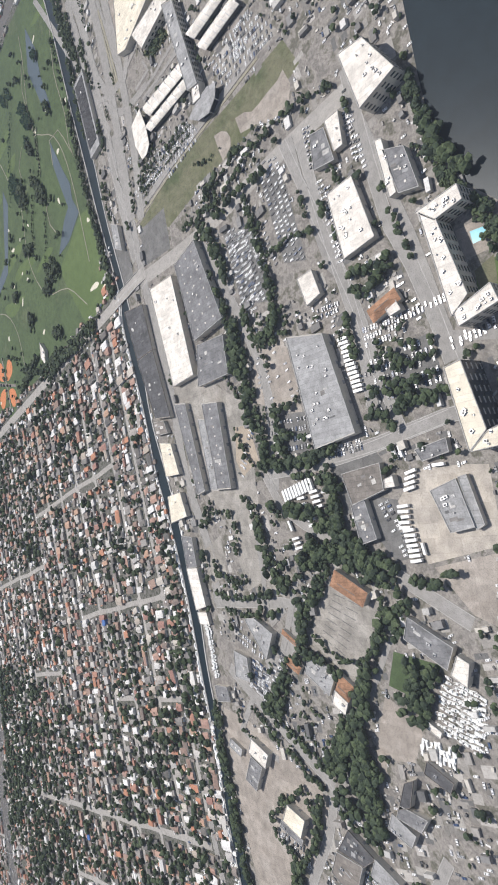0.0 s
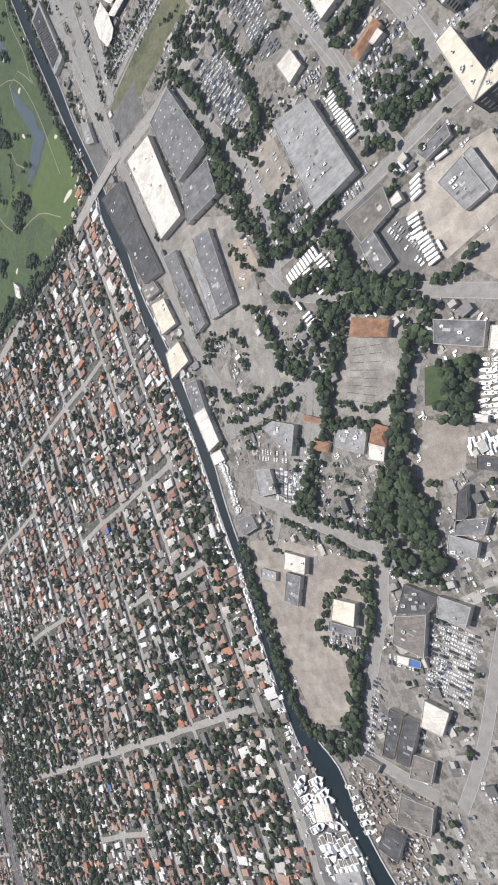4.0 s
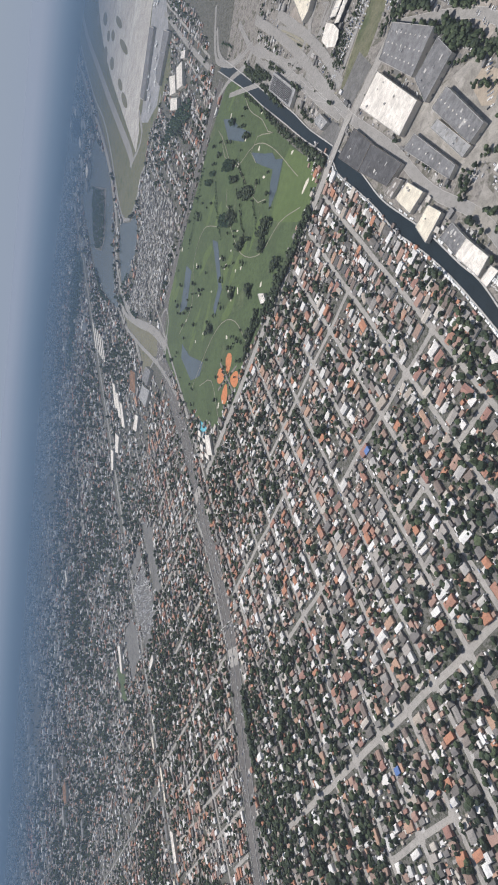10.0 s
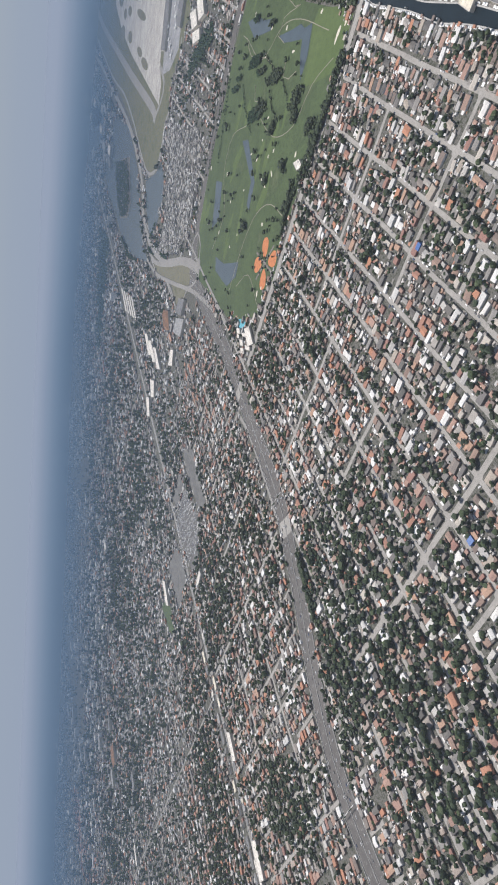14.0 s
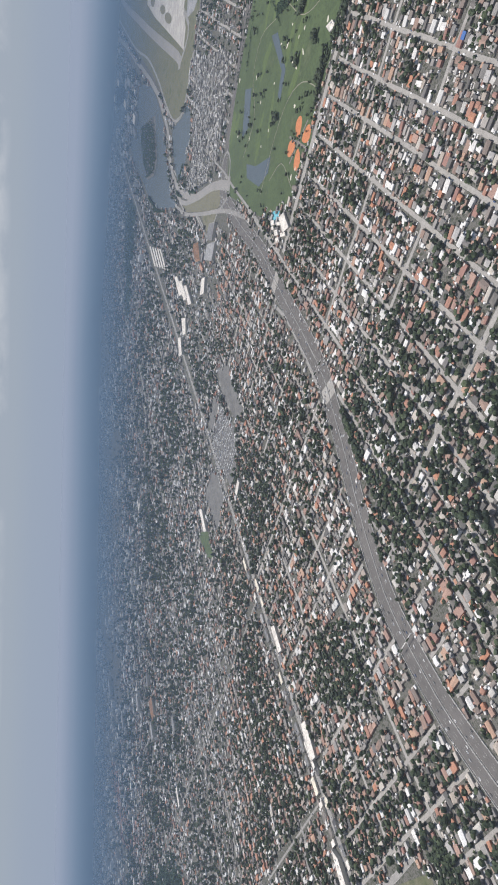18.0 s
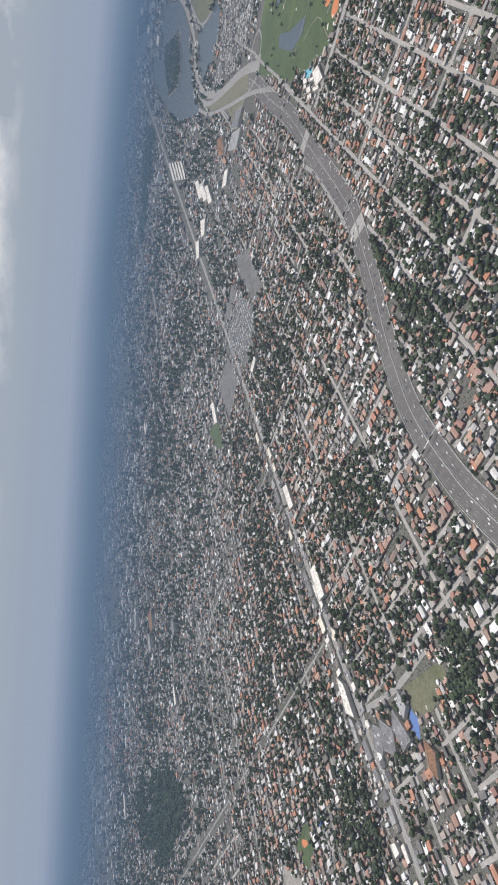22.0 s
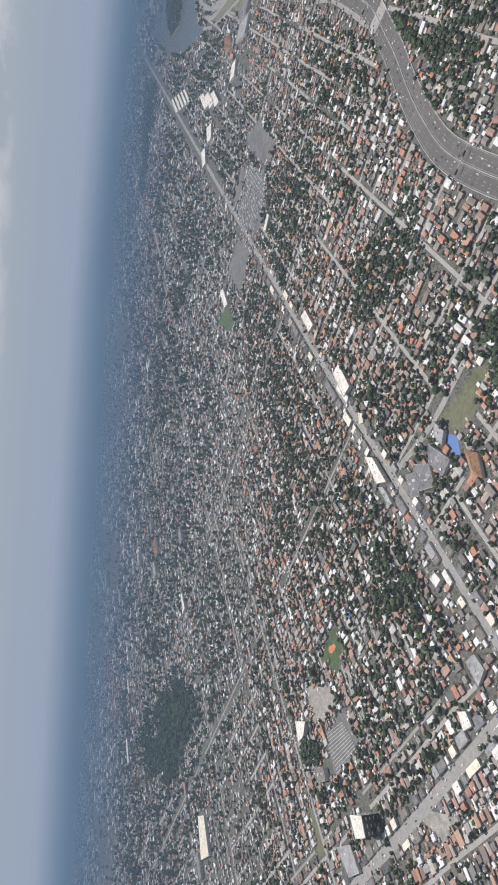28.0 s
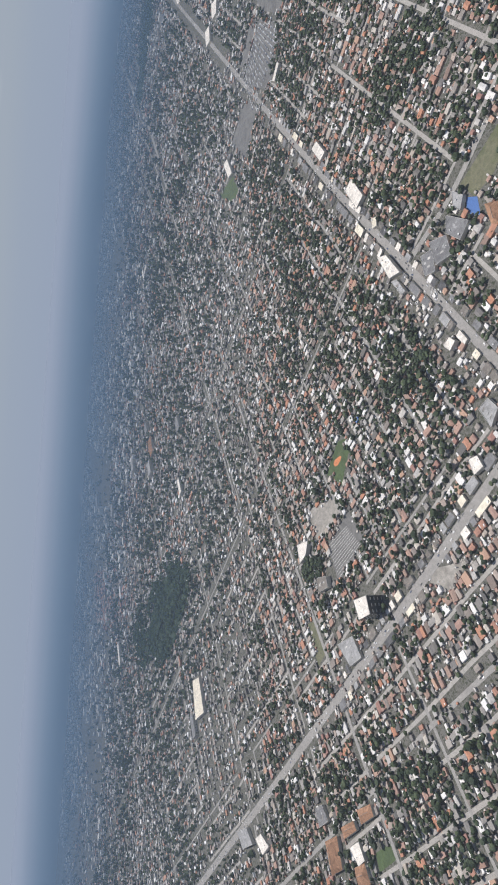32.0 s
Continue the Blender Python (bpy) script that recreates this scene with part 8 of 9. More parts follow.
def wood(x, y, r, name, label, clumps=4, detail=1, leaves=M_CROWNS):
    g = np.random.default_rng(9)
    n = len(x)
    xs, ys, zs, rs, ts = [], [], [], [], []
    for k in range(clumps):
        a, d = g.uniform(0, 6.28, n), g.uniform(0.15, 0.7, n)
        s = g.uniform(0.42, 0.72, n)
        xs.append(x + np.cos(a) * d * r), ys.append(y + np.sin(a) * d * r), zs.append(r * g.uniform(0.75, 1.25, n)), rs.append(r * s), ts.append(r * s * 0.85)
    v, t = clump_field(*(np.concatenate(q) for q in (xs, ys, zs, rs, ts)), 4, detail)
    bulk(name, v, np.zeros((0, 4)), leaves, label, "trees", t)


far = tx[rest] > 600
wood(tx[rest][~far], ty[rest][~far], tr[rest][~far], "tree_belt", "dense dark green belts of trees", 3)
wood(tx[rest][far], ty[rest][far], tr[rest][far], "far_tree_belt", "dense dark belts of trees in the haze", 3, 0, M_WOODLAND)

wood(*TOWN, "town_trees", "dark green garden trees between the houses", 2)

# Golf course: clumps and rows of trees, pale bunkers, fairways.
g = np.random.default_rng(21)
gx, gy = g.uniform(390, 840, 800), g.uniform(-60, 350, 800)
ok = inside(GOLF, gx, gy)
for p in PONDS:
    ok &= ~inside(p, gx, gy)
FAIR = [(471.4, 94.5), (460.4, 86.9), (428.7, 106.3), (394.9, 127.3), (407.8, 146.3), (426.5, 163.7), (467.4, 152.7), (490.5, 143.8), (481.1, 123.0)]
ok &= ~inside(FAIR, gx, gy)
drift = np.array([noise.noise((a * 0.022, b * 0.022, 0.3)) for a, b in zip(gx, gy)])
ok &= drift + g.uniform(-0.25, 0.25, len(gx)) > 0.08
wood(gx[ok], gy[ok], g.uniform(1.5, 3.4, int(ok.sum())), "golf_trees", "scattered dark trees on the golf course")
for x, y, r in ((470, 190, 7), (505, 165, 6), (560, 150, 6), (600, 110, 5), (530, 205, 6), (575, 200, 5), (640, 230, 7), (520, 250, 7)):
    n = 14
    wood(x + g.normal(0, r * 0.5, n), y + g.normal(0, r * 0.5, n), g.uniform(2.0, 3.4, n), "golf_grove", "round dark grove on the golf course")

# ---- vehicles and boats ----
def tapered(lx, ly, z0, z1, tx, ty, shift=0.0):
    """A box whose top is drawn in."""
    a, b, c, d = lx / 2, ly / 2, lx / 2 * tx, ly / 2 * ty
    v = [(-a, -b, z0), (a, -b, z0), (a, b, z0), (-a, b, z0), (-c + shift, -d, z1), (c + shift, -d, z1), (c + shift, d, z1), (-c + shift, d, z1)]
    return v, [(0, 1, 5, 4), (1, 2, 6, 5), (2, 3, 7, 6), (3, 0, 4, 7), (4, 5, 6, 7), (3, 2, 1, 0)]


def wheel_mesh(r, w):
    bm = bmesh.new()
    bmesh.ops.create_cone(bm, cap_ends=True, segments=10, radius1=r, radius2=r, depth=w, matrix=Matrix.Rotation(radians(90), 4, "X"))
    me = bpy.data.meshes.new("wheel")
    bm.to_mesh(me)
    bm.free()
    me.materials.append(M_TYRE)
    return me


def put_wheels(home, xs, y, r, w):
    me = wheel_mesh(r, w)
    for x in xs:
        for s in (-1, 1):
            o = new("wheel", me)
            o.parent, o.location = home, (x, s * y, r)


def make_car():
    home = new("car")
    tagged(home, "small parked car on a dusty asphalt lot", "car", "cars in the lots")
    piece("body", *tapered(2.1, 0.86, 0.14, 0.42, 0.97, 0.9), M_CAR, home)
    piece("cabin", *tapered(1.25, 0.78, 0.42, 0.68, 0.72, 0.82, -0.08), M_GLASS, home)
    piece("roof_panel", *tapered(0.88, 0.63, 0.68, 0.71, 0.95, 0.95, -0.08), M_CAR, home)
    put_wheels(home, (-0.65, 0.65), 0.4, 0.15, 0.1)
    return home


def make_trailer():
    home = new("trailer")
    tagged(home, "white box trailer parked in a row", "trailer", "parked trailers")
    piece("box", *tapered(5.4, 1.25, 0.5, 1.85, 1, 1), M_BOAT, home)
    piece("chassis", *tapered(5.2, 0.6, 0.32, 0.5, 1, 1), M_DARK, home)
    piece("bumper", *tapered(0.12, 1.2, 0.25, 0.4, 1, 1), M_METAL, home).location = (-2.65, 0, 0)
    put_wheels(home, (-2.0, -1.5, 1.9), 0.5, 0.25, 0.2)
    return home


def make_boat():
    home = new("boat")
    tagged(home, "white motor boat with a small cabin", "boat", "boats by the canal")
    out = [(-3.0, -0.85), (1.2, -0.95), (2.4, -0.5), (3.1, 0.0), (2.4, 0.5), (1.2, 0.95), (-3.0, 0.85)]
    k = len(out)
    v = [(x * 0.9, y * 0.6, 0.0) for x, y in out] + [(x, y, 0.75) for x, y in out]
    piece("hull", v, [(i, (i + 1) % k, k + (i + 1) % k, k + i) for i in range(k)] + [tuple(range(k - 1, -1, -1)), tuple(range(k, 2 * k))], M_BOAT, home)
    piece("cockpit", *tapered(1.7, 1.3, 0.752, 0.80, 1, 1), M_BROWN, home).location = (-1.9, 0, 0)
    piece("cabin", *tapered(2.4, 1.3, 0.75, 1.35, 0.7, 0.8, -0.2), M_BOAT, home).location = (0.3, 0, 0)
    piece("windscreen", *tapered(0.35, 1.15, 0.95, 1.28, 0.5, 0.9, -0.15), M_GLASS, home).location = (1.32, 0, 0)
    piece("top", *tapered(1.3, 1.15, 1.5, 1.58, 0.95, 0.95), M_BOAT, home).location = (-0.4, 0, 0)
    return home


FLEET = {}
COUNT = {"car": 0, "trailer": 0, "boat": 0}
MOST = {"car": 95, "trailer": 46, "boat": 155}
SPILL, SPILL_T, SPILL_B = [], [], []


def park(kind, x, y, turn, scale=1.0, z=0.08):
    if COUNT[kind] >= MOST[kind]:
        if kind == "car":
            SPILL.append((x, y, turn))
        elif kind == "trailer":
            SPILL_T.append((x, y, turn))
        else:
            SPILL_B.append((x, y, turn, scale))
        return
    m = Matrix.Translation((x, y, z)) @ Matrix.Rotation(turn, 4, "Z") @ Matrix.Scale(scale, 4)
    if kind not in FLEET:
        FLEET[kind] = {"car": make_car, "trailer": make_trailer, "boat": make_boat}[kind]()
        FLEET[kind].matrix_basis = m
    else:
        ob = copy_thing(FLEET[kind], Matrix())
        ob.matrix_basis = m
    COUNT[kind] += 1


def along(corners):
    """The plan turned so that its first side is the shorter one, and the angle of its long sides."""
    c = corners
    if math.dist(c[0], c[1]) > math.dist(c[1], c[2]):
        c = c[1:] + c[:1]
    return c, math.atan2(c[2][1] - c[1][1], c[2][0] - c[1][0])


def car_lot(rows, per_row, fill, corners):
    c, turn = along(corners)
    for r in range(rows):
        for k in range(per_row):
            if luck.random() > fill:
                continue
            x, y = quad_at(c, (k + 0.5 + luck.uniform(-0.12, 0.12)) / per_row, (r + 0.5 + luck.uniform(-0.06, 0.06)) / rows)
            park("car", x, y, turn + math.pi / 2 + luck.gauss(0, 0.05) + (math.pi if luck.random() < 0.4 else 0))


def trailers(n, corners):
    c, turn = along(corners)
    for k in range(n):
        x, y = quad_at(c, (k + 0.5) / n, 0.5 + luck.uniform(-0.05, 0.05))
        park("trailer", x, y, math.atan2(c[1][1] - c[0][1], c[1][0] - c[0][0]) + luck.gauss(0, 0.02), min(1.0, math.dist(c[0], c[1]) / 5.6))


def boat_rows(rows, per_row, corners):
    c, turn = along(corners)
    for r in range(rows):
        for k in range(per_row):
            if luck.random() < 0.12:
                continue
            x, y = quad_at(c, (k + 0.5 + luck.uniform(-0.15, 0.15)) / per_row, (r + 0.5 + luck.uniform(-0.1, 0.1)) / rows)
            park("boat", x, y, turn + math.pi / 2 + luck.gauss(0, 0.15) + (math.pi if luck.random() < 0.5 else 0), luck.uniform(0.5, 0.85), 0.1)

# ---- crowded lots, trailers and yachts ----
def yachts(rows, per_row, lo, hi, corners, along_row=False):
    c, turn = along(corners)
    for r in range(rows):
        for k in range(per_row):
            x, y = quad_at(c, (k + 0.5 + luck.uniform(-0.2, 0.2)) / per_row, (r + 0.5 + luck.uniform(-0.12, 0.12)) / rows)
            park("boat", x, y, turn + (0 if along_row else math.pi / 2) + luck.gauss(0, 0.2), luck.uniform(lo, hi), 0.1)


def trailer_row(n, first, last, back, front, scale=1.0):
    """Box trailers side by side between two places, all turned the way from back to front."""
    turn = math.atan2(front[1] - back[1], front[0] - back[0])
    for k in range(n):
        u = k / max(1, n - 1)
        park("trailer", first[0] + (last[0] - first[0]) * u, first[1] + (last[1] - first[1]) * u, turn + luck.gauss(0, 0.02), scale)


trailer_row(4, (119.8, 98.2), (116.9, 104.4), (121.7, 101.4), (117.7, 96.5))
trailer_row(5, (116.0, 112.5), (110.8, 119.6), (118.4, 115.9), (112.9, 111.2))
trailer_row(7, (108.9, 119.4), (99.8, 127.9), (110.9, 122.4), (105.9, 117.4))
trailer_row(1, (99.6, 121.6), (99.6, 121.6), (102.4, 120.2), (98.2, 123.9), 0.9)
trailer_row(1, (110.4, 88.7), (110.4, 88.7), (112.6, 90.5), (108.2, 86.9))
trailer_row(2, (130.1, 96.2), (128.1, 93.6), (131.7, 93.2), (126.6, 96.6), 0.95)
trailer_row(10, (176.4, 150.0), (164.4, 134.2), (178.8, 146.8), (171.7, 151.5), 1.1)
trailer_row(4, (161.2, 136.6), (154.9, 140.6), (164.7, 140.5), (159.7, 135.2), 1.0)
trailer_row(3, (166.6, 144.2), (162.4, 148.6), (168.1, 148.0), (163.4, 143.1), 0.95)
trailer_row(3, (157.6, 147.0), (153.8, 150.8), (158.5, 150.5), (153.7, 145.0), 0.95)
trailer_row(1, (166.1, 160.7), (166.1, 160.7), (168.9, 159.3), (163.4, 162.2))
trailer_row(3, (160.2, 163.8), (156.0, 166.4), (161.2, 167.5), (156.6, 162.2), 0.9)
yachts(2, 7, 1.5, 2.3, [(93.5, 395.2), (78.9, 377.8), (58.1, 389.2), (72.6, 410.0)])
yachts(3, 7, 1.4, 2.4, [(70.5, 411.6), (50.7, 391.9), (29.5, 406.5), (47.5, 428.1)])
yachts(2, 5, 1.5, 2.2, [(40.4, 429.4), (28.8, 407.1), (18.6, 418.9), (32.9, 432.3)], True)
yachts(1, 24, 0.75, 1.15, [(204.0, 253.8), (199.2, 251.2), (171.7, 277.1), (177.7, 280.2)])
yachts(1, 6, 0.9, 1.4, [(65.9, 372.8), (61.0, 365.9), (42.3, 380.2), (45.6, 385.9)])
yachts(1, 7, 0.7, 1.0, [(115.3, 367.4), (111.6, 363.8), (93.7, 377.3), (96.8, 381.7)])
yachts(1, 9, 0.6, 0.9, [(167.0, 307.2), (164.0, 305.1), (140.8, 330.1), (143.6, 332.2)], True)
car_lot(2, 10, 0.9, [(249.3, -7.9), (244.7, -9.5), (230.2, 6.6), (234.3, 8.2)])
car_lot(2, 10, 0.9, [(226.6, -17.7), (222.7, -19.2), (206.1, -3.4), (209.7, -1.5)])
car_lot(2, 18, 0.9, [(222.1, 12.6), (218.8, 10.8), (194.8, 34.5), (197.8, 36.5)])
car_lot(2, 9, 0.9, [(201.1, 62.0), (189.8, 53.3), (185.6, 56.9), (196.6, 65.7)])
car_lot(4, 12, 0.8, [(207.7, 124.5), (183.9, 107.2), (173.4, 121.0), (190.9, 135.8)])
car_lot(2, 14, 0.8, [(128.3, 120.2), (123.8, 114.7), (102.0, 126.0), (105.9, 131.6)])
car_lot(7, 14, 0.9, [(283.1, 54.2), (271.1, 45.5), (240.0, 69.2), (246.2, 82.6)])
car_lot(5, 14, 0.9, [(157.7, 242.9), (142.5, 238.4), (138.3, 255.2), (151.6, 259.3)])
car_lot(3, 12, 0.7, [(178.1, 236.3), (153.4, 228.1), (149.7, 238.4), (173.6, 246.1)])
car_lot(2, 22, 0.85, [(78.2, 256.8), (54.8, 249.2), (54.0, 252.5), (77.2, 260.6)])
car_lot(2, 14, 0.8, [(96.3, 307.7), (73.4, 300.9), (73.1, 304.5), (96.1, 311.3)])
car_lot(3, 16, 0.8, [(169.7, 119.9), (149.0, 100.7), (145.6, 103.5), (165.6, 122.9)])
car_lot(2, 12, 0.8, [(164.8, 107.8), (162.3, 105.1), (169.7, 90.1), (172.5, 92.2)])
car_lot(4, 16, 0.85, [(76.9, 148.3), (74.4, 142.7), (42.0, 162.0), (45.5, 169.5)])
car_lot(2, 20, 0.8, [(68.4, 309.4), (65.9, 308.2), (57.1, 346.5), (59.7, 347.4)])
car_lot(2, 12, 0.8, [(157.7, 47.5), (139.9, 31.2), (138.0, 32.7), (155.4, 49.5)])
car_lot(2, 16, 0.8, [(141.5, 222.8), (139.1, 222.4), (132.6, 254.6), (135.3, 255.3)])
car_lot(3, 10, 0.8, [(130.5, 45.4), (116.7, 30.7), (114.6, 33.6), (127.3, 48.6)])
car_lot(2, 14, 0.8, [(379.7, 37.4), (368.9, 37.7), (348.0, 11.7), (356.9, 10.2)])
car_lot(2, 14, 0.8, [(362.0, 39.5), (353.0, 40.0), (332.8, 13.7), (340.9, 12.8)])
car_lot(2, 16, 0.85, [(349.5, -40.4), (340.6, -39.0), (327.8, -52.8), (335.1, -54.4)])
car_lot(2, 14, 0.8, [(332.3, -35.2), (324.3, -33.5), (310.7, -49.6), (317.4, -50.9)])
car_lot(2, 12, 0.8, [(395.6, 59.8), (385.5, 59.8), (374.4, 45.1), (384.1, 44.6)])
car_lot(2, 10, 0.8, [(323.7, -29.4), (317.0, -28.0), (309.4, -37.5), (315.3, -39.0)])

# ---- vehicles, boats and the last large buildings, set out by plan corners ----
car_lot(4, 22, 0.9, [(276.2, 14.0), (260.5, 7.1), (217.6, 44.4), (231.7, 50.6)])
car_lot(7, 15, 0.9, [(287.6, 51.9), (264.8, 39.1), (227.5, 67.6), (253.4, 80.8)])
car_lot(6, 16, 0.75, [(165.1, 71.2), (139.6, 47.0), (120.6, 62.9), (147.8, 89.9)])
car_lot(4, 10, 0.45, [(231.9, 100.8), (211.6, 85.1), (186.3, 108.3), (218.1, 120.6)])
car_lot(5, 28, 0.8, [(391.4, 42.8), (347.9, 5.6), (335.0, 9.3), (371.1, 48.4)])
car_lot(5, 26, 0.75, [(337.3, -22.5), (308.3, -49.7), (286.3, -44.1), (318.5, -13.9)])
car_lot(6, 18, 0.92, [(40.0, 296.5), (45.4, 265.1), (31.4, 262.5), (25.4, 293.7)])
car_lot(3, 13, 0.85, [(149.3, 241.0), (139.5, 233.4), (131.0, 256.6), (139.0, 258.5)])
car_lot(2, 12, 0.8, [(214.0, 162.0), (217.7, 131.9), (213.7, 132.4), (209.0, 162.0)])
car_lot(2, 16, 0.8, [(69.2, 273.8), (54.5, 273.4), (54.1, 270.9), (68.5, 271.6)])
car_lot(2, 10, 0.8, [(97.2, 303.9), (77.5, 296.0), (76.6, 299.6), (96.3, 307.7)])
car_lot(2, 14, 0.8, [(65.0, 294.9), (48.5, 288.1), (47.4, 292.5), (63.9, 299.5)])
car_lot(5, 16, 0.9, [(51.7, 267.6), (44.2, 265.0), (36.6, 295.1), (44.4, 298.6)])
car_lot(2, 16, 0.8, [(232.9, -25.7), (203.9, 0.7), (201.0, -0.4), (229.0, -26.7)])
car_lot(2, 16, 0.8, [(228.6, 11.2), (197.1, 39.9), (195.0, 38.1), (225.4, 9.4)])
car_lot(4, 8, 0.8, [(270.4, 46.8), (254.0, 39.0), (232.7, 52.0), (256.5, 63.2)])
car_lot(3, 12, 0.7, [(172.1, 58.6), (157.7, 47.5), (149.3, 51.3), (164.6, 65.7)])
trailers(13, [(181.8, 68.1), (176.6, 63.7), (156.5, 80.4), (161.0, 85.5)])
trailers(6, [(36.8, 329.7), (28.4, 327.4), (26.3, 336.1), (35.9, 338.1)])
boat_rows(8, 11, [(67.7, 158.2), (52.0, 153.6), (42.0, 173.2), (60.1, 182.3)])
boat_rows(3, 8, [(63.0, 191.6), (49.8, 181.0), (46.7, 187.8), (58.6, 198.1)])
boat_rows(1, 6, [(61.0, 373.9), (55.3, 367.4), (35.9, 378.9), (42.2, 386.3)])

# Boats moored along the house side of the canal.
for line, lo, hi, off, gap in ((CANAL_L, 5, 21, -1.2, 3.6), (CANAL_R, 7, 12, 1.4, 9.0)):
    moor = sides(smooth_line(line[lo:hi], 1.0), off)
    d = np.gradient(moor, axis=0)
    k = 0.0
    while k < len(moor) - 2:
        i = int(k)
        park("boat", moor[i, 0], moor[i, 1], math.atan2(d[i, 1], d[i, 0]) + luck.gauss(0, 0.12), luck.uniform(0.55, 1.0), 0.1)
        k += gap * luck.uniform(0.7, 1.9)


def car_field(x, y, turn, name, label, glass=True):
    n = len(x)
    one = np.ones(n)
    v, q = box_field(x, y, 0.12 * one, 2.2 * one, 0.92 * one, 0.36 * one, turn)
    bulk(name, v, q, M_CARS, label, "cars")
    for at, long in () if not glass else ((0.42, 0.34), (-0.72, 0.26)):
        v, q = box_field(x + at * np.cos(turn), y + at * np.sin(turn), 0.462 * one, long * one, 0.72 * one, 0.06 * one, turn)
        bulk("car_windows", v, q, M_GLASS, "dark front and rear glass of small cars", "cars")


sp = np.array(SPILL) if SPILL else np.zeros((0, 3))
car_field(sp[:, 0], sp[:, 1], sp[:, 2], "parked_cars", "rows of parked cars in dusty lots")
if SPILL_T:
    st = np.array(SPILL_T)
    one = np.ones(len(st))
    v, q = box_field(st[:, 0], st[:, 1], 0.5 * one, 5.2 * one, 1.25 * one, 1.35 * one, st[:, 2])
    bulk("trailer_row", v, q, M_BOAT, "row of white box trailers", "trailers")
if SPILL_B:
    sb = np.array(SPILL_B)
    sx, sy, st, sc = sb.T
    one = np.ones(len(sb))
    v, q = box_field(sx, sy, 0.1 * one, 5.6 * sc, 1.7 * sc, 0.7 * sc, st)
    v2, q2 = box_field(sx - 0.5 * np.cos(st), sy - 0.5 * np.sin(st), 0.1 + 0.7 * sc, 2.4 * sc, 1.2 * sc, 0.5 * sc, st)
    bulk("moored_boats", np.concatenate([v, v2]), np.concatenate([q, np.asarray(q2) + len(v)]), M_BOAT, "white boats moored along the seawall", "boats")
# Cars along the side streets and in front yards.
g = np.random.default_rng(31)
xs, ys, ts = [], [], []
for a in A_LINES[:34]:
    b = np.arange(-400, 1300, 3.4)
    b = b[g.random(len(b)) < 0.42]
    side = np.where(g.random(len(b)) < 0.5, -1, 1) * g.choice([1.5, 3.2, 4.4], len(b))
    aa = a + side
    xs.append(aa * CA - b * SA), ys.append(aa * SA + b * CA), ts.append(TURN + math.pi / 2 * (abs(side) < 2) + g.normal(0, 0.06, len(b)))
xs, ys, ts = np.concatenate(xs), np.concatenate(ys), np.concatenate(ts)
sa, sb = to_ab(xs, ys)
ok = town_side(xs, ys) & clear_of(xs, ys, 0) & ~across(sa, sb)
car_field(xs[ok], ys[ok], ts[ok], "street_cars", "small cars parked along the side streets", False)
# Moving lanes of the motorway and the avenues.
xs, ys, ts = [], [], []
for line, lanes, gap in ((smooth_line(HIGHWAY, 1.0), (-10, -7.5, -5, -2.5, 2.5, 5, 7.5, 10), 34), (smooth_line(MAIN, 1.0), (-3.5, -1.5, 1.5, 3.5), 26), (smooth_line(WIDE, 1.0), (-5, -3, -1, 1, 3, 5), 30)):
    for lane_at in lanes:
        p = sides(line, lane_at)
        d = np.gradient(line, axis=0)
        i = np.cumsum(g.exponential(gap, 400) + 3).astype(int)
        i = i[i < len(p) - 1]
        xs.append(p[i, 0]), ys.append(p[i, 1]), ts.append(np.arctan2(d[i, 1], d[i, 0]))
xs, ys, ts = np.concatenate(xs), np.concatenate(ys), np.concatenate(ts)
ok = xs < 1700
car_field(xs[ok], ys[ok], ts[ok], "road_cars", "small cars and vans on the grey motorway and avenues")

# Far car park: rows of small cars.
lot = [(915, 587), (839, 547), (749, 618), (852, 679)]
uu, vv = np.meshgrid(np.linspace(0.03, 0.97, 60), np.linspace(0.05, 0.95, 16))
ok = g.random(uu.size) < 0.7
q = np.array([quad_at(lot, a, b) for a, b in zip(uu.ravel()[ok], vv.ravel()[ok])])
car_field(q[:, 0], q[:, 1], np.full(len(q), 0.4), "lot_cars", "rows of cars in the huge far car park", False)

# ---- golf course, ball fields, motorway details ----
sheet("fairway", FAIR, 0.043, M_FAIRWAY, "smooth bright green driving range", "fairway")
g = np.random.default_rng(17)


def blob(x, y, rx, ry, turn, n=12):
    out = []
    for k in range(n):
        a = 2 * math.pi * k / n
        r = 1 + 0.22 * math.sin(2 * a + x) + 0.12 * math.sin(3 * a + y)
        u, v = rx * r * math.cos(a), ry * r * math.sin(a)
        out.append((x + math.cos(turn) * u - math.sin(turn) * v, y + math.sin(turn) * u + math.cos(turn) * v))
    return out


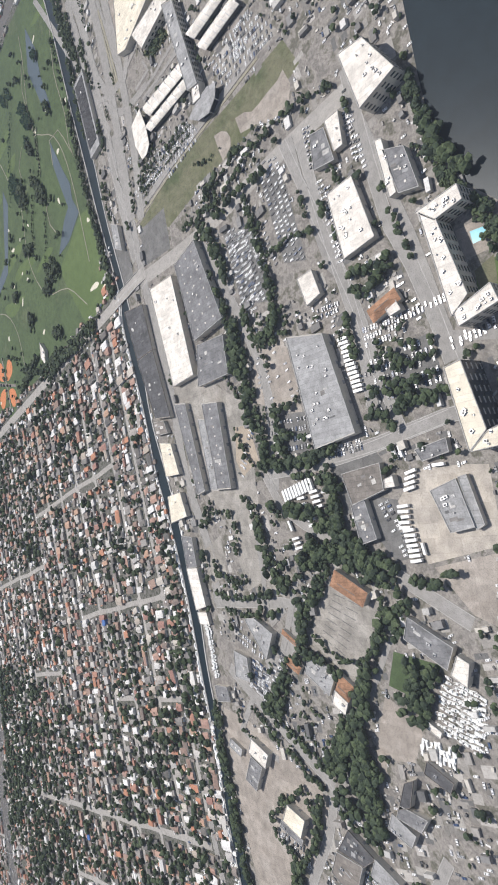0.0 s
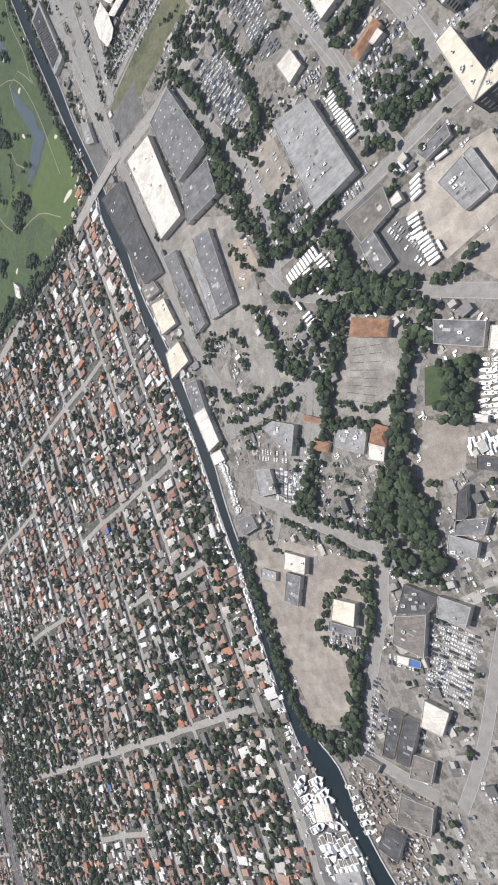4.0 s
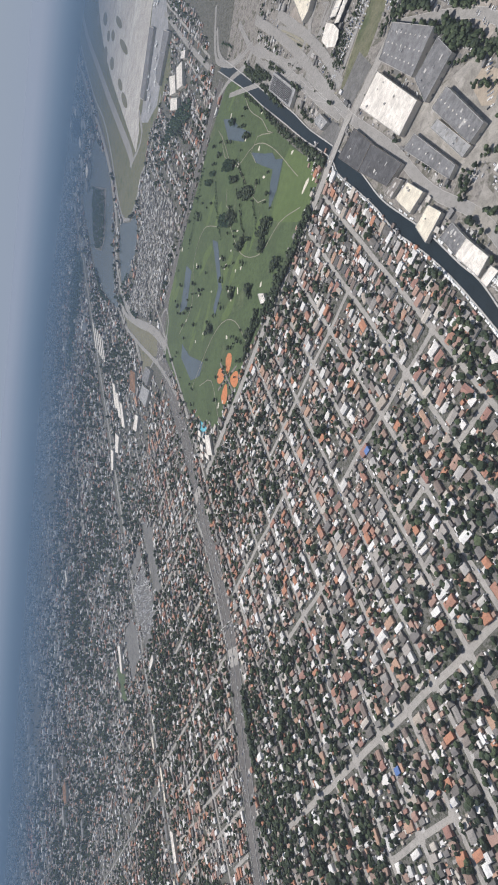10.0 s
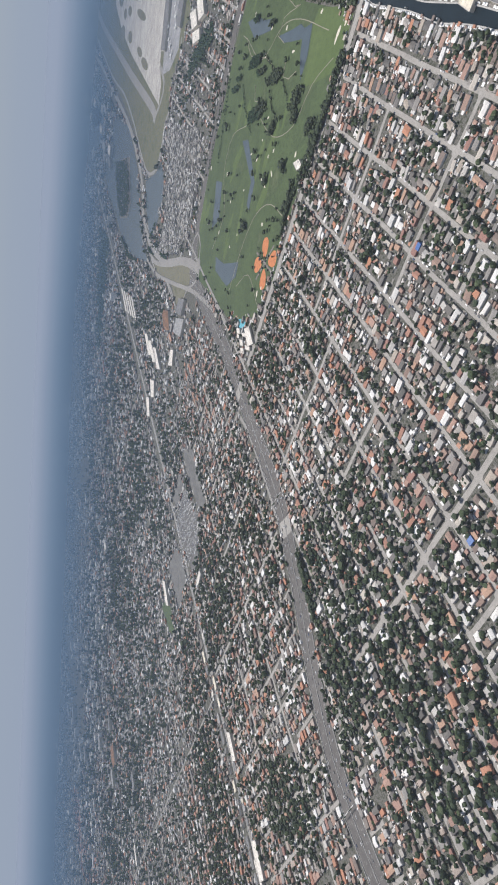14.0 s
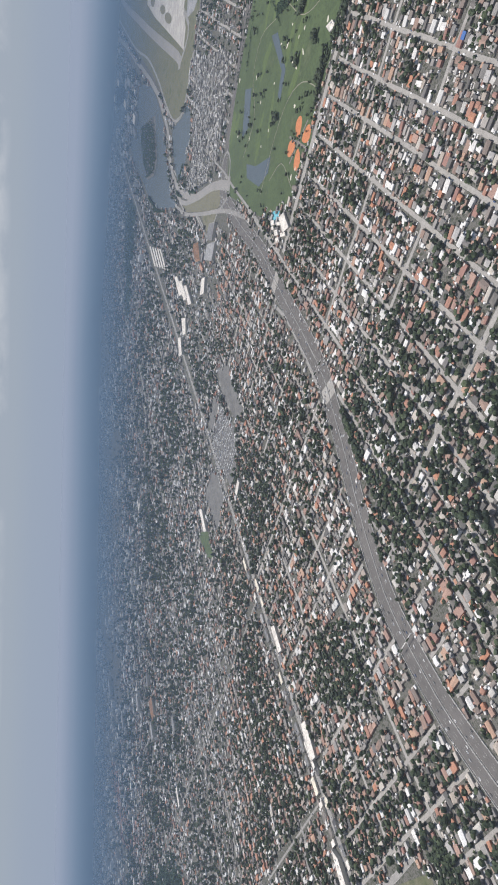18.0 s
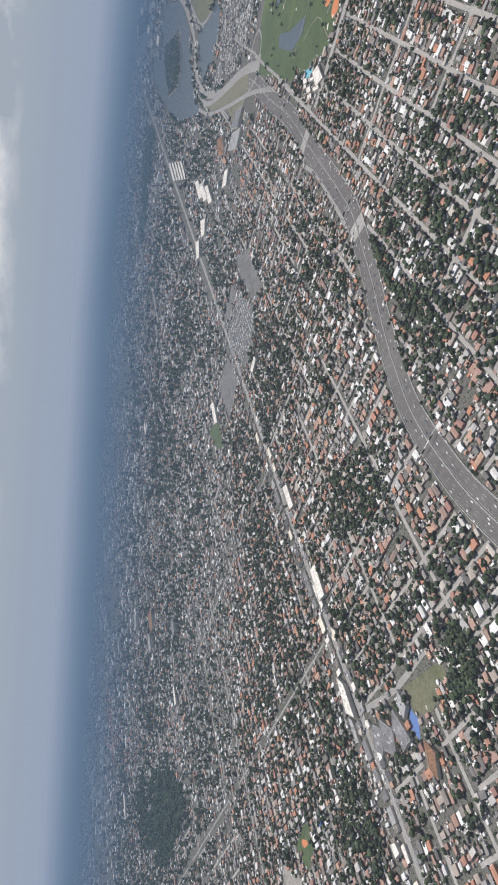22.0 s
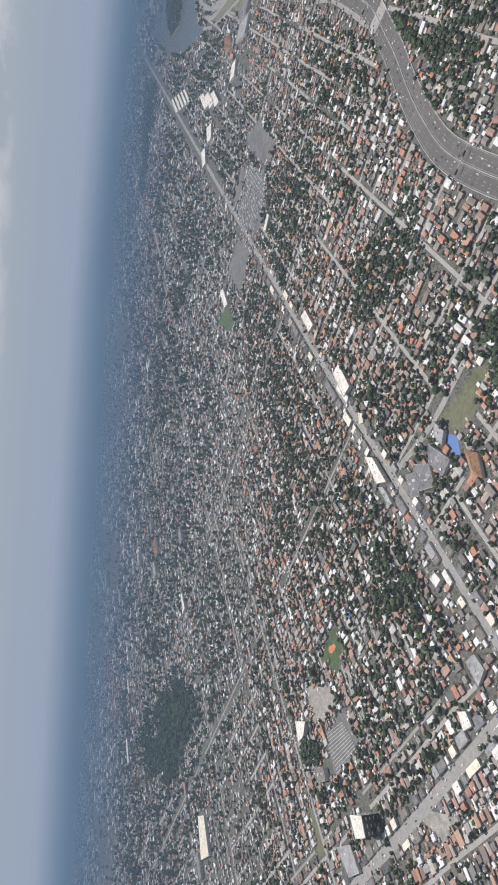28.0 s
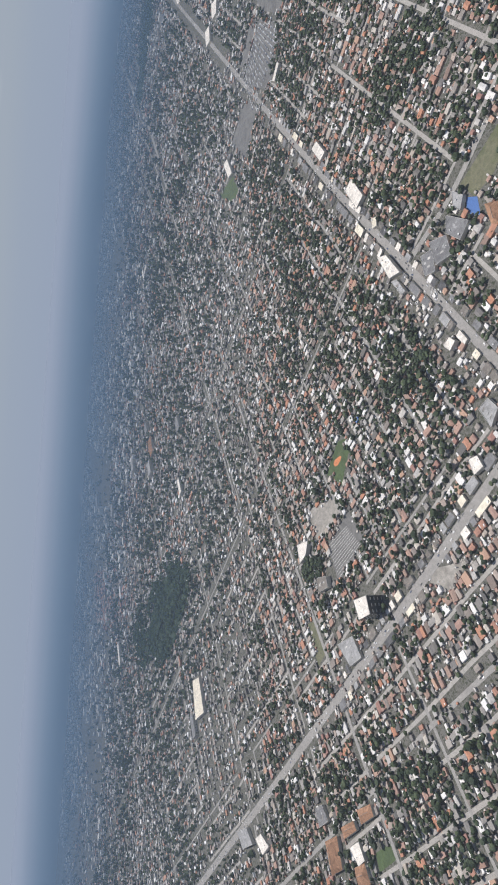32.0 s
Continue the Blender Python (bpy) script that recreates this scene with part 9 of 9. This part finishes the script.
made = 0
while made < 46:
    x, y = g.uniform(400, 830), g.uniform(-40, 330)
    one = np.array([x]), np.array([y])
    if not inside(GOLF, *one)[0] or any(inside(p, *one)[0] for p in PONDS):
        continue
    if made % 3 == 0:
        sheet("fairway", blob(x, y, g.uniform(14, 26), g.uniform(4, 8), TURN + g.normal(0, 0.2), 16), 0.045 + 0.0008 * made, M_FAIRWAY, "bright mown fairway strip", "fairway")
    else:
        sheet("bunker", blob(x, y, g.uniform(1.5, 4), g.uniform(1, 2.2), g.uniform(0, 3)), 0.10 + 0.001 * made, M_SAND, "pale sand bunker in the turf", "bunker")
    made += 1
for x, y in ((451 * 0.94, 142 * 0.94), (408, 128)):
    sheet("bunker", blob(x, y, 7, 2.4, TURN), 0.085, M_SAND, "long pale sand bunker beside the range", "bunker")

# Four clay infields meeting at a hub.
sheet("ball_park", blob(571, 291, 36, 30, TURN + 1.57, 20), 0.055, M_TURF, "green ball park turf", "ball park")
for cx, cy in ((571, 275), (591, 288), (551, 293), (575, 308)):
    # Petal-shaped clay infields pointing at the hub.
    turn = math.atan2(292 - cy, 572 - cx)
    petal = [(cx + 12.5 * math.cos(turn) * math.cos(a) * 0.9 - 8.2 * math.sin(turn) * math.sin(a) * (1 - 0.35 * math.cos(a)), cy + 12.5 * math.sin(turn) * math.cos(a) * 0.9 + 8.2 * math.cos(turn) * math.sin(a) * (1 - 0.35 * math.cos(a))) for a in (k * math.pi / 9 for k in range(18))]
    sheet("infield", petal, 0.09, M_CLAY, "petal-shaped orange clay infield of a ball field", "infield")
for k, (p, q) in enumerate((((596, 273), (548, 309)), ((547, 279), (596, 303)))):
    v, f = ribbon(np.array([p, q], float), -1.3, 1.3, 0.0, 0.1 + 0.004 * k)
    tagged(piece("field_path", v, f, M_BROWN), "dark path crossing between the infields", "path", kind="structure")
    for u in (0.25, 0.4, 0.6, 0.75):
        ob = piece("dugout", *block(p[0] * (1 - u) + q[0] * u + 1.4, p[1] * (1 - u) + q[1] * u + 1.4, 0.0, 2.4, 1.4, 1.4, TURN + 1.57 * k), M_DARK)
        tagged(ob, "small dark-roofed dugout beside the clay infield", "shelter")
sheet("infield", blob(529, 1160, 6.5, 4.2, 0.5, 12), 0.09, M_CLAY, "orange clay infield on a small green field", "infield")

# Lane lines on the motorway.
for off in (-7.6, -5.1, 5.1, 7.6):
    line = smooth_line(HIGHWAY, 3.0)
    verts, faces = [], []
    for i in range(0, len(line) - 1, 3):
        v, f = ribbon(line[i : i + 2], off - 0.07, off + 0.07, 0.10, 0.125)
        faces += [tuple(j + len(verts) for j in q) for q in f]
        verts += v
    tagged(piece("lane_marking", verts, faces, M_LINE), "broken white lane line on grey paving", "marking", kind="structure")
for off in (-11.4, -1.1, 1.1, 11.4):
    v, f = ribbon(hw, off - 0.07, off + 0.07, 0.10, 0.125)
    tagged(piece("lane_marking", v, f, M_LINE), "continuous white edge line on grey paving", "marking", kind="structure")


# Pale concrete bridge decks where streets pass under the motorway, and slip roads beside it.
for x, y, long in ((635, 428, 15), (496, 569, 17)):
    i = int(np.argmin(np.hypot(hw[:, 0] - x, hw[:, 1] - y)))
    d = (hw[i + 1] - hw[i - 1]) / np.linalg.norm(hw[i + 1] - hw[i - 1])
    line = np.array([hw[i] - d * long / 2, hw[i] + d * long / 2])
    for nm, o0, o1, z0, z1, mat in (("bridge_deck", -12.4, 12.4, 0.0, 0.118, M_STREET), ("bridge_parapet", -13.0, -12.5, 0.0, 0.9, M_KERB), ("bridge_parapet", 12.5, 13.0, 0.0, 0.9, M_KERB)):
        tagged(piece(nm, *ribbon(line, o0, o1, z0, z1), mat), "pale concrete motorway bridge deck" if nm == "bridge_deck" else "low concrete parapet of a motorway bridge", "bridge", kind="structure")


def gantry(i):
    p, d = hw[i], hw[i + 1] - hw[i]
    home = new("sign_gantry")
    home.location, home.rotation_euler = (p[0], p[1], 0), (0, 0, math.atan2(d[1], d[0]))
    tagged(home, "grey steel sign gantry over the motorway", "gantry", "motorway gantries")
    for s in (-13.2, 13.2):
        piece("post", *block(0, s, 0, 0.4, 0.4, 3.6, 0), M_METAL, home)
    piece("beam", *block(0, 0, 3.3, 0.4, 26.4, 0.5, 0), M_METAL, home)
    for s in (-7, 6):
        piece("sign_panel", *block(0.3, s, 2.8, 0.12, 4.2, 1.5, 0), M_TURF, home, "plain green sign panel")


for i in (18, 42, 66):
    gantry(i)

# Stripes of the big empty car park.
lot = [(539, 1245), (503, 1217), (472, 1230), (509, 1270)]
for k in range(12):
    u = (k + 0.5) / 12
    a, b = quad_at(lot, u, 0.04), quad_at(lot, u, 0.96)
    v, f = ribbon(np.array([a, b]), -0.22, 0.22, 0.0, 0.09)
    tagged(piece("bay_marking", v, f, M_LINE), "faded white bay line on asphalt", "marking", kind="structure")

# Blue covers on a few roofs among the houses.
for t, (x, y) in (("tarpaulin", (298, 353)), ("tarpaulin", (240, 540)), ("tarpaulin", (495, 1120))):
    ob = piece(t, *block(x, y, 0, 5, 4.2, 2.6, TURN), M_BLUE)
    tagged(ob, "blue tarpaulin stretched over a small roof", "tarpaulin")

# ---- small sheds, stacked goods and loose cars on the works side ----
g = np.random.default_rng(77)
n = 36000
cx, cy = g.uniform(-40, 560, n), g.uniform(-120, 420, n)
busy = np.array([noise.noise((a * 0.02, b * 0.02, 9.1)) + 0.6 * noise.noise((a * 0.07, b * 0.07, 2.5)) for a, b in zip(cx, cy)])
WORKS = [(p[0] - 3, p[1] - 4) for p in CANAL_R] + [(-60, 430), (-60, -120), (560, -120)]
ok = inside(WORKS, cx, cy) & (busy > -0.25)
for p in FOOT:
    mx, my = sum(q[0] for q in p) / 4, sum(q[1] for q in p) / 4
    ok &= ~inside([(mx + (q[0] - mx) * 1.12, my + (q[1] - my) * 1.12) for q in p], cx, cy)
for w, line in LANES:
    ok &= ~near(line, cx, cy, w / 2 + 1.2)
for p in WOODS:
    ok &= ~inside(p, cx, cy)
QUIET = OPEN
for p in QUIET:
    ok &= ~inside(p, cx, cy)
ok &= ~near(DIAG, cx, cy, 6) & ~near(BRIDGE, cx, cy, 5)
cx, cy = cx[ok], cy[ok]
kind = g.random(len(cx))
s = kind < 0.055
k = int(s.sum())
lane_turn = np.where(g.random(len(cx)) < 0.5, TURN, TURN + 1.5708) + g.normal(0, 0.06, len(cx))
v, q = box_field(cx[s], cy[s], np.zeros(k), g.uniform(1.8, 6.5, k), g.uniform(1.4, 4, k), g.uniform(0.8, 2.4, k), lane_turn[s])
bulk("yard_sheds", v, q, M_SHED, "small sheds, stores and containers in the yards", "sheds")
s = (kind >= 0.10) & (kind < 0.33)
k = int(s.sum())
v, q = box_field(cx[s], cy[s], np.zeros(k), g.uniform(0.5, 2.2, k), g.uniform(0.4, 1.2, k), g.uniform(0.2, 1.0, k), g.uniform(0, 3.1, k))
bulk("stacked_goods", v, q, M_SHED, "stacked goods, skips and pallets in the yards", "goods")
s = (kind >= 0.38) & (kind < 0.62)
car_field(cx[s], cy[s], lane_turn[s], "loose_cars", "cars standing loosely about the yards")
s = (kind >= 0.62) & (kind < 0.69)
wood(cx[s], cy[s], g.uniform(0.9, 2.6, int(s.sum())), "yard_trees", "scattered dark green trees between the yards", 3)
s = kind >= 0.87
k = int(s.sum())
v, q = box_field(cx[s], cy[s], np.zeros(k), g.uniform(2, 9, k), g.uniform(1.5, 5, k), np.full(k, 0.045) + g.uniform(0, 0.02, k), lane_turn[s])
bulk("paved_patches", v, q, M_PATCH, "patched concrete slabs and asphalt repairs", "paving")

# Bay lines on the worn concrete yard.
for r in range(8):
    for c in range(2):
        a, b = quad_at([(136, 168), (106, 154), (99, 199), (130, 203)], 0.18 + r * 0.09, 0.2 + c * 0.28), quad_at([(136, 168), (106, 154), (99, 199), (130, 203)], 0.18 + r * 0.09, 0.42 + c * 0.28)
        v, f = ribbon(np.array([a, b]), -0.18, 0.18, 0, 0.07)
        tagged(piece("bay_marking", v, f, M_ASPHALT), "dark tyre-worn bay line on concrete", "marking", kind="structure")

# Scrap, hulls and containers heaped about the salvage yard and the boatyard.
for name, label, mat, poly, many in (("scrap", "heaped scrap, crates and containers on brown dirt", M_SCRAP, SALVAGE, 380), ("yard_goods", "covers, trailers and gear between the hulls", M_BRIGHT, BOATYARD, 60)):
    hx, hy = [p[0] for p in poly], [p[1] for p in poly]
    x, y = g.uniform(min(hx), max(hx), many * 3), g.uniform(min(hy), max(hy), many * 3)
    ok = inside(poly, x, y)
    x, y = x[ok], y[ok]
    k = len(x)
    v, q = box_field(x, y, np.zeros(k), g.gamma(2, 0.8, k).clip(0.5, 5), g.uniform(0.4, 1.3, k), g.uniform(0.25, 1.2, k), TURN + g.normal(0, 0.4, k) + (g.random(k) < 0.5) * 1.57)
    bulk(name, v, q, mat, label, "goods")
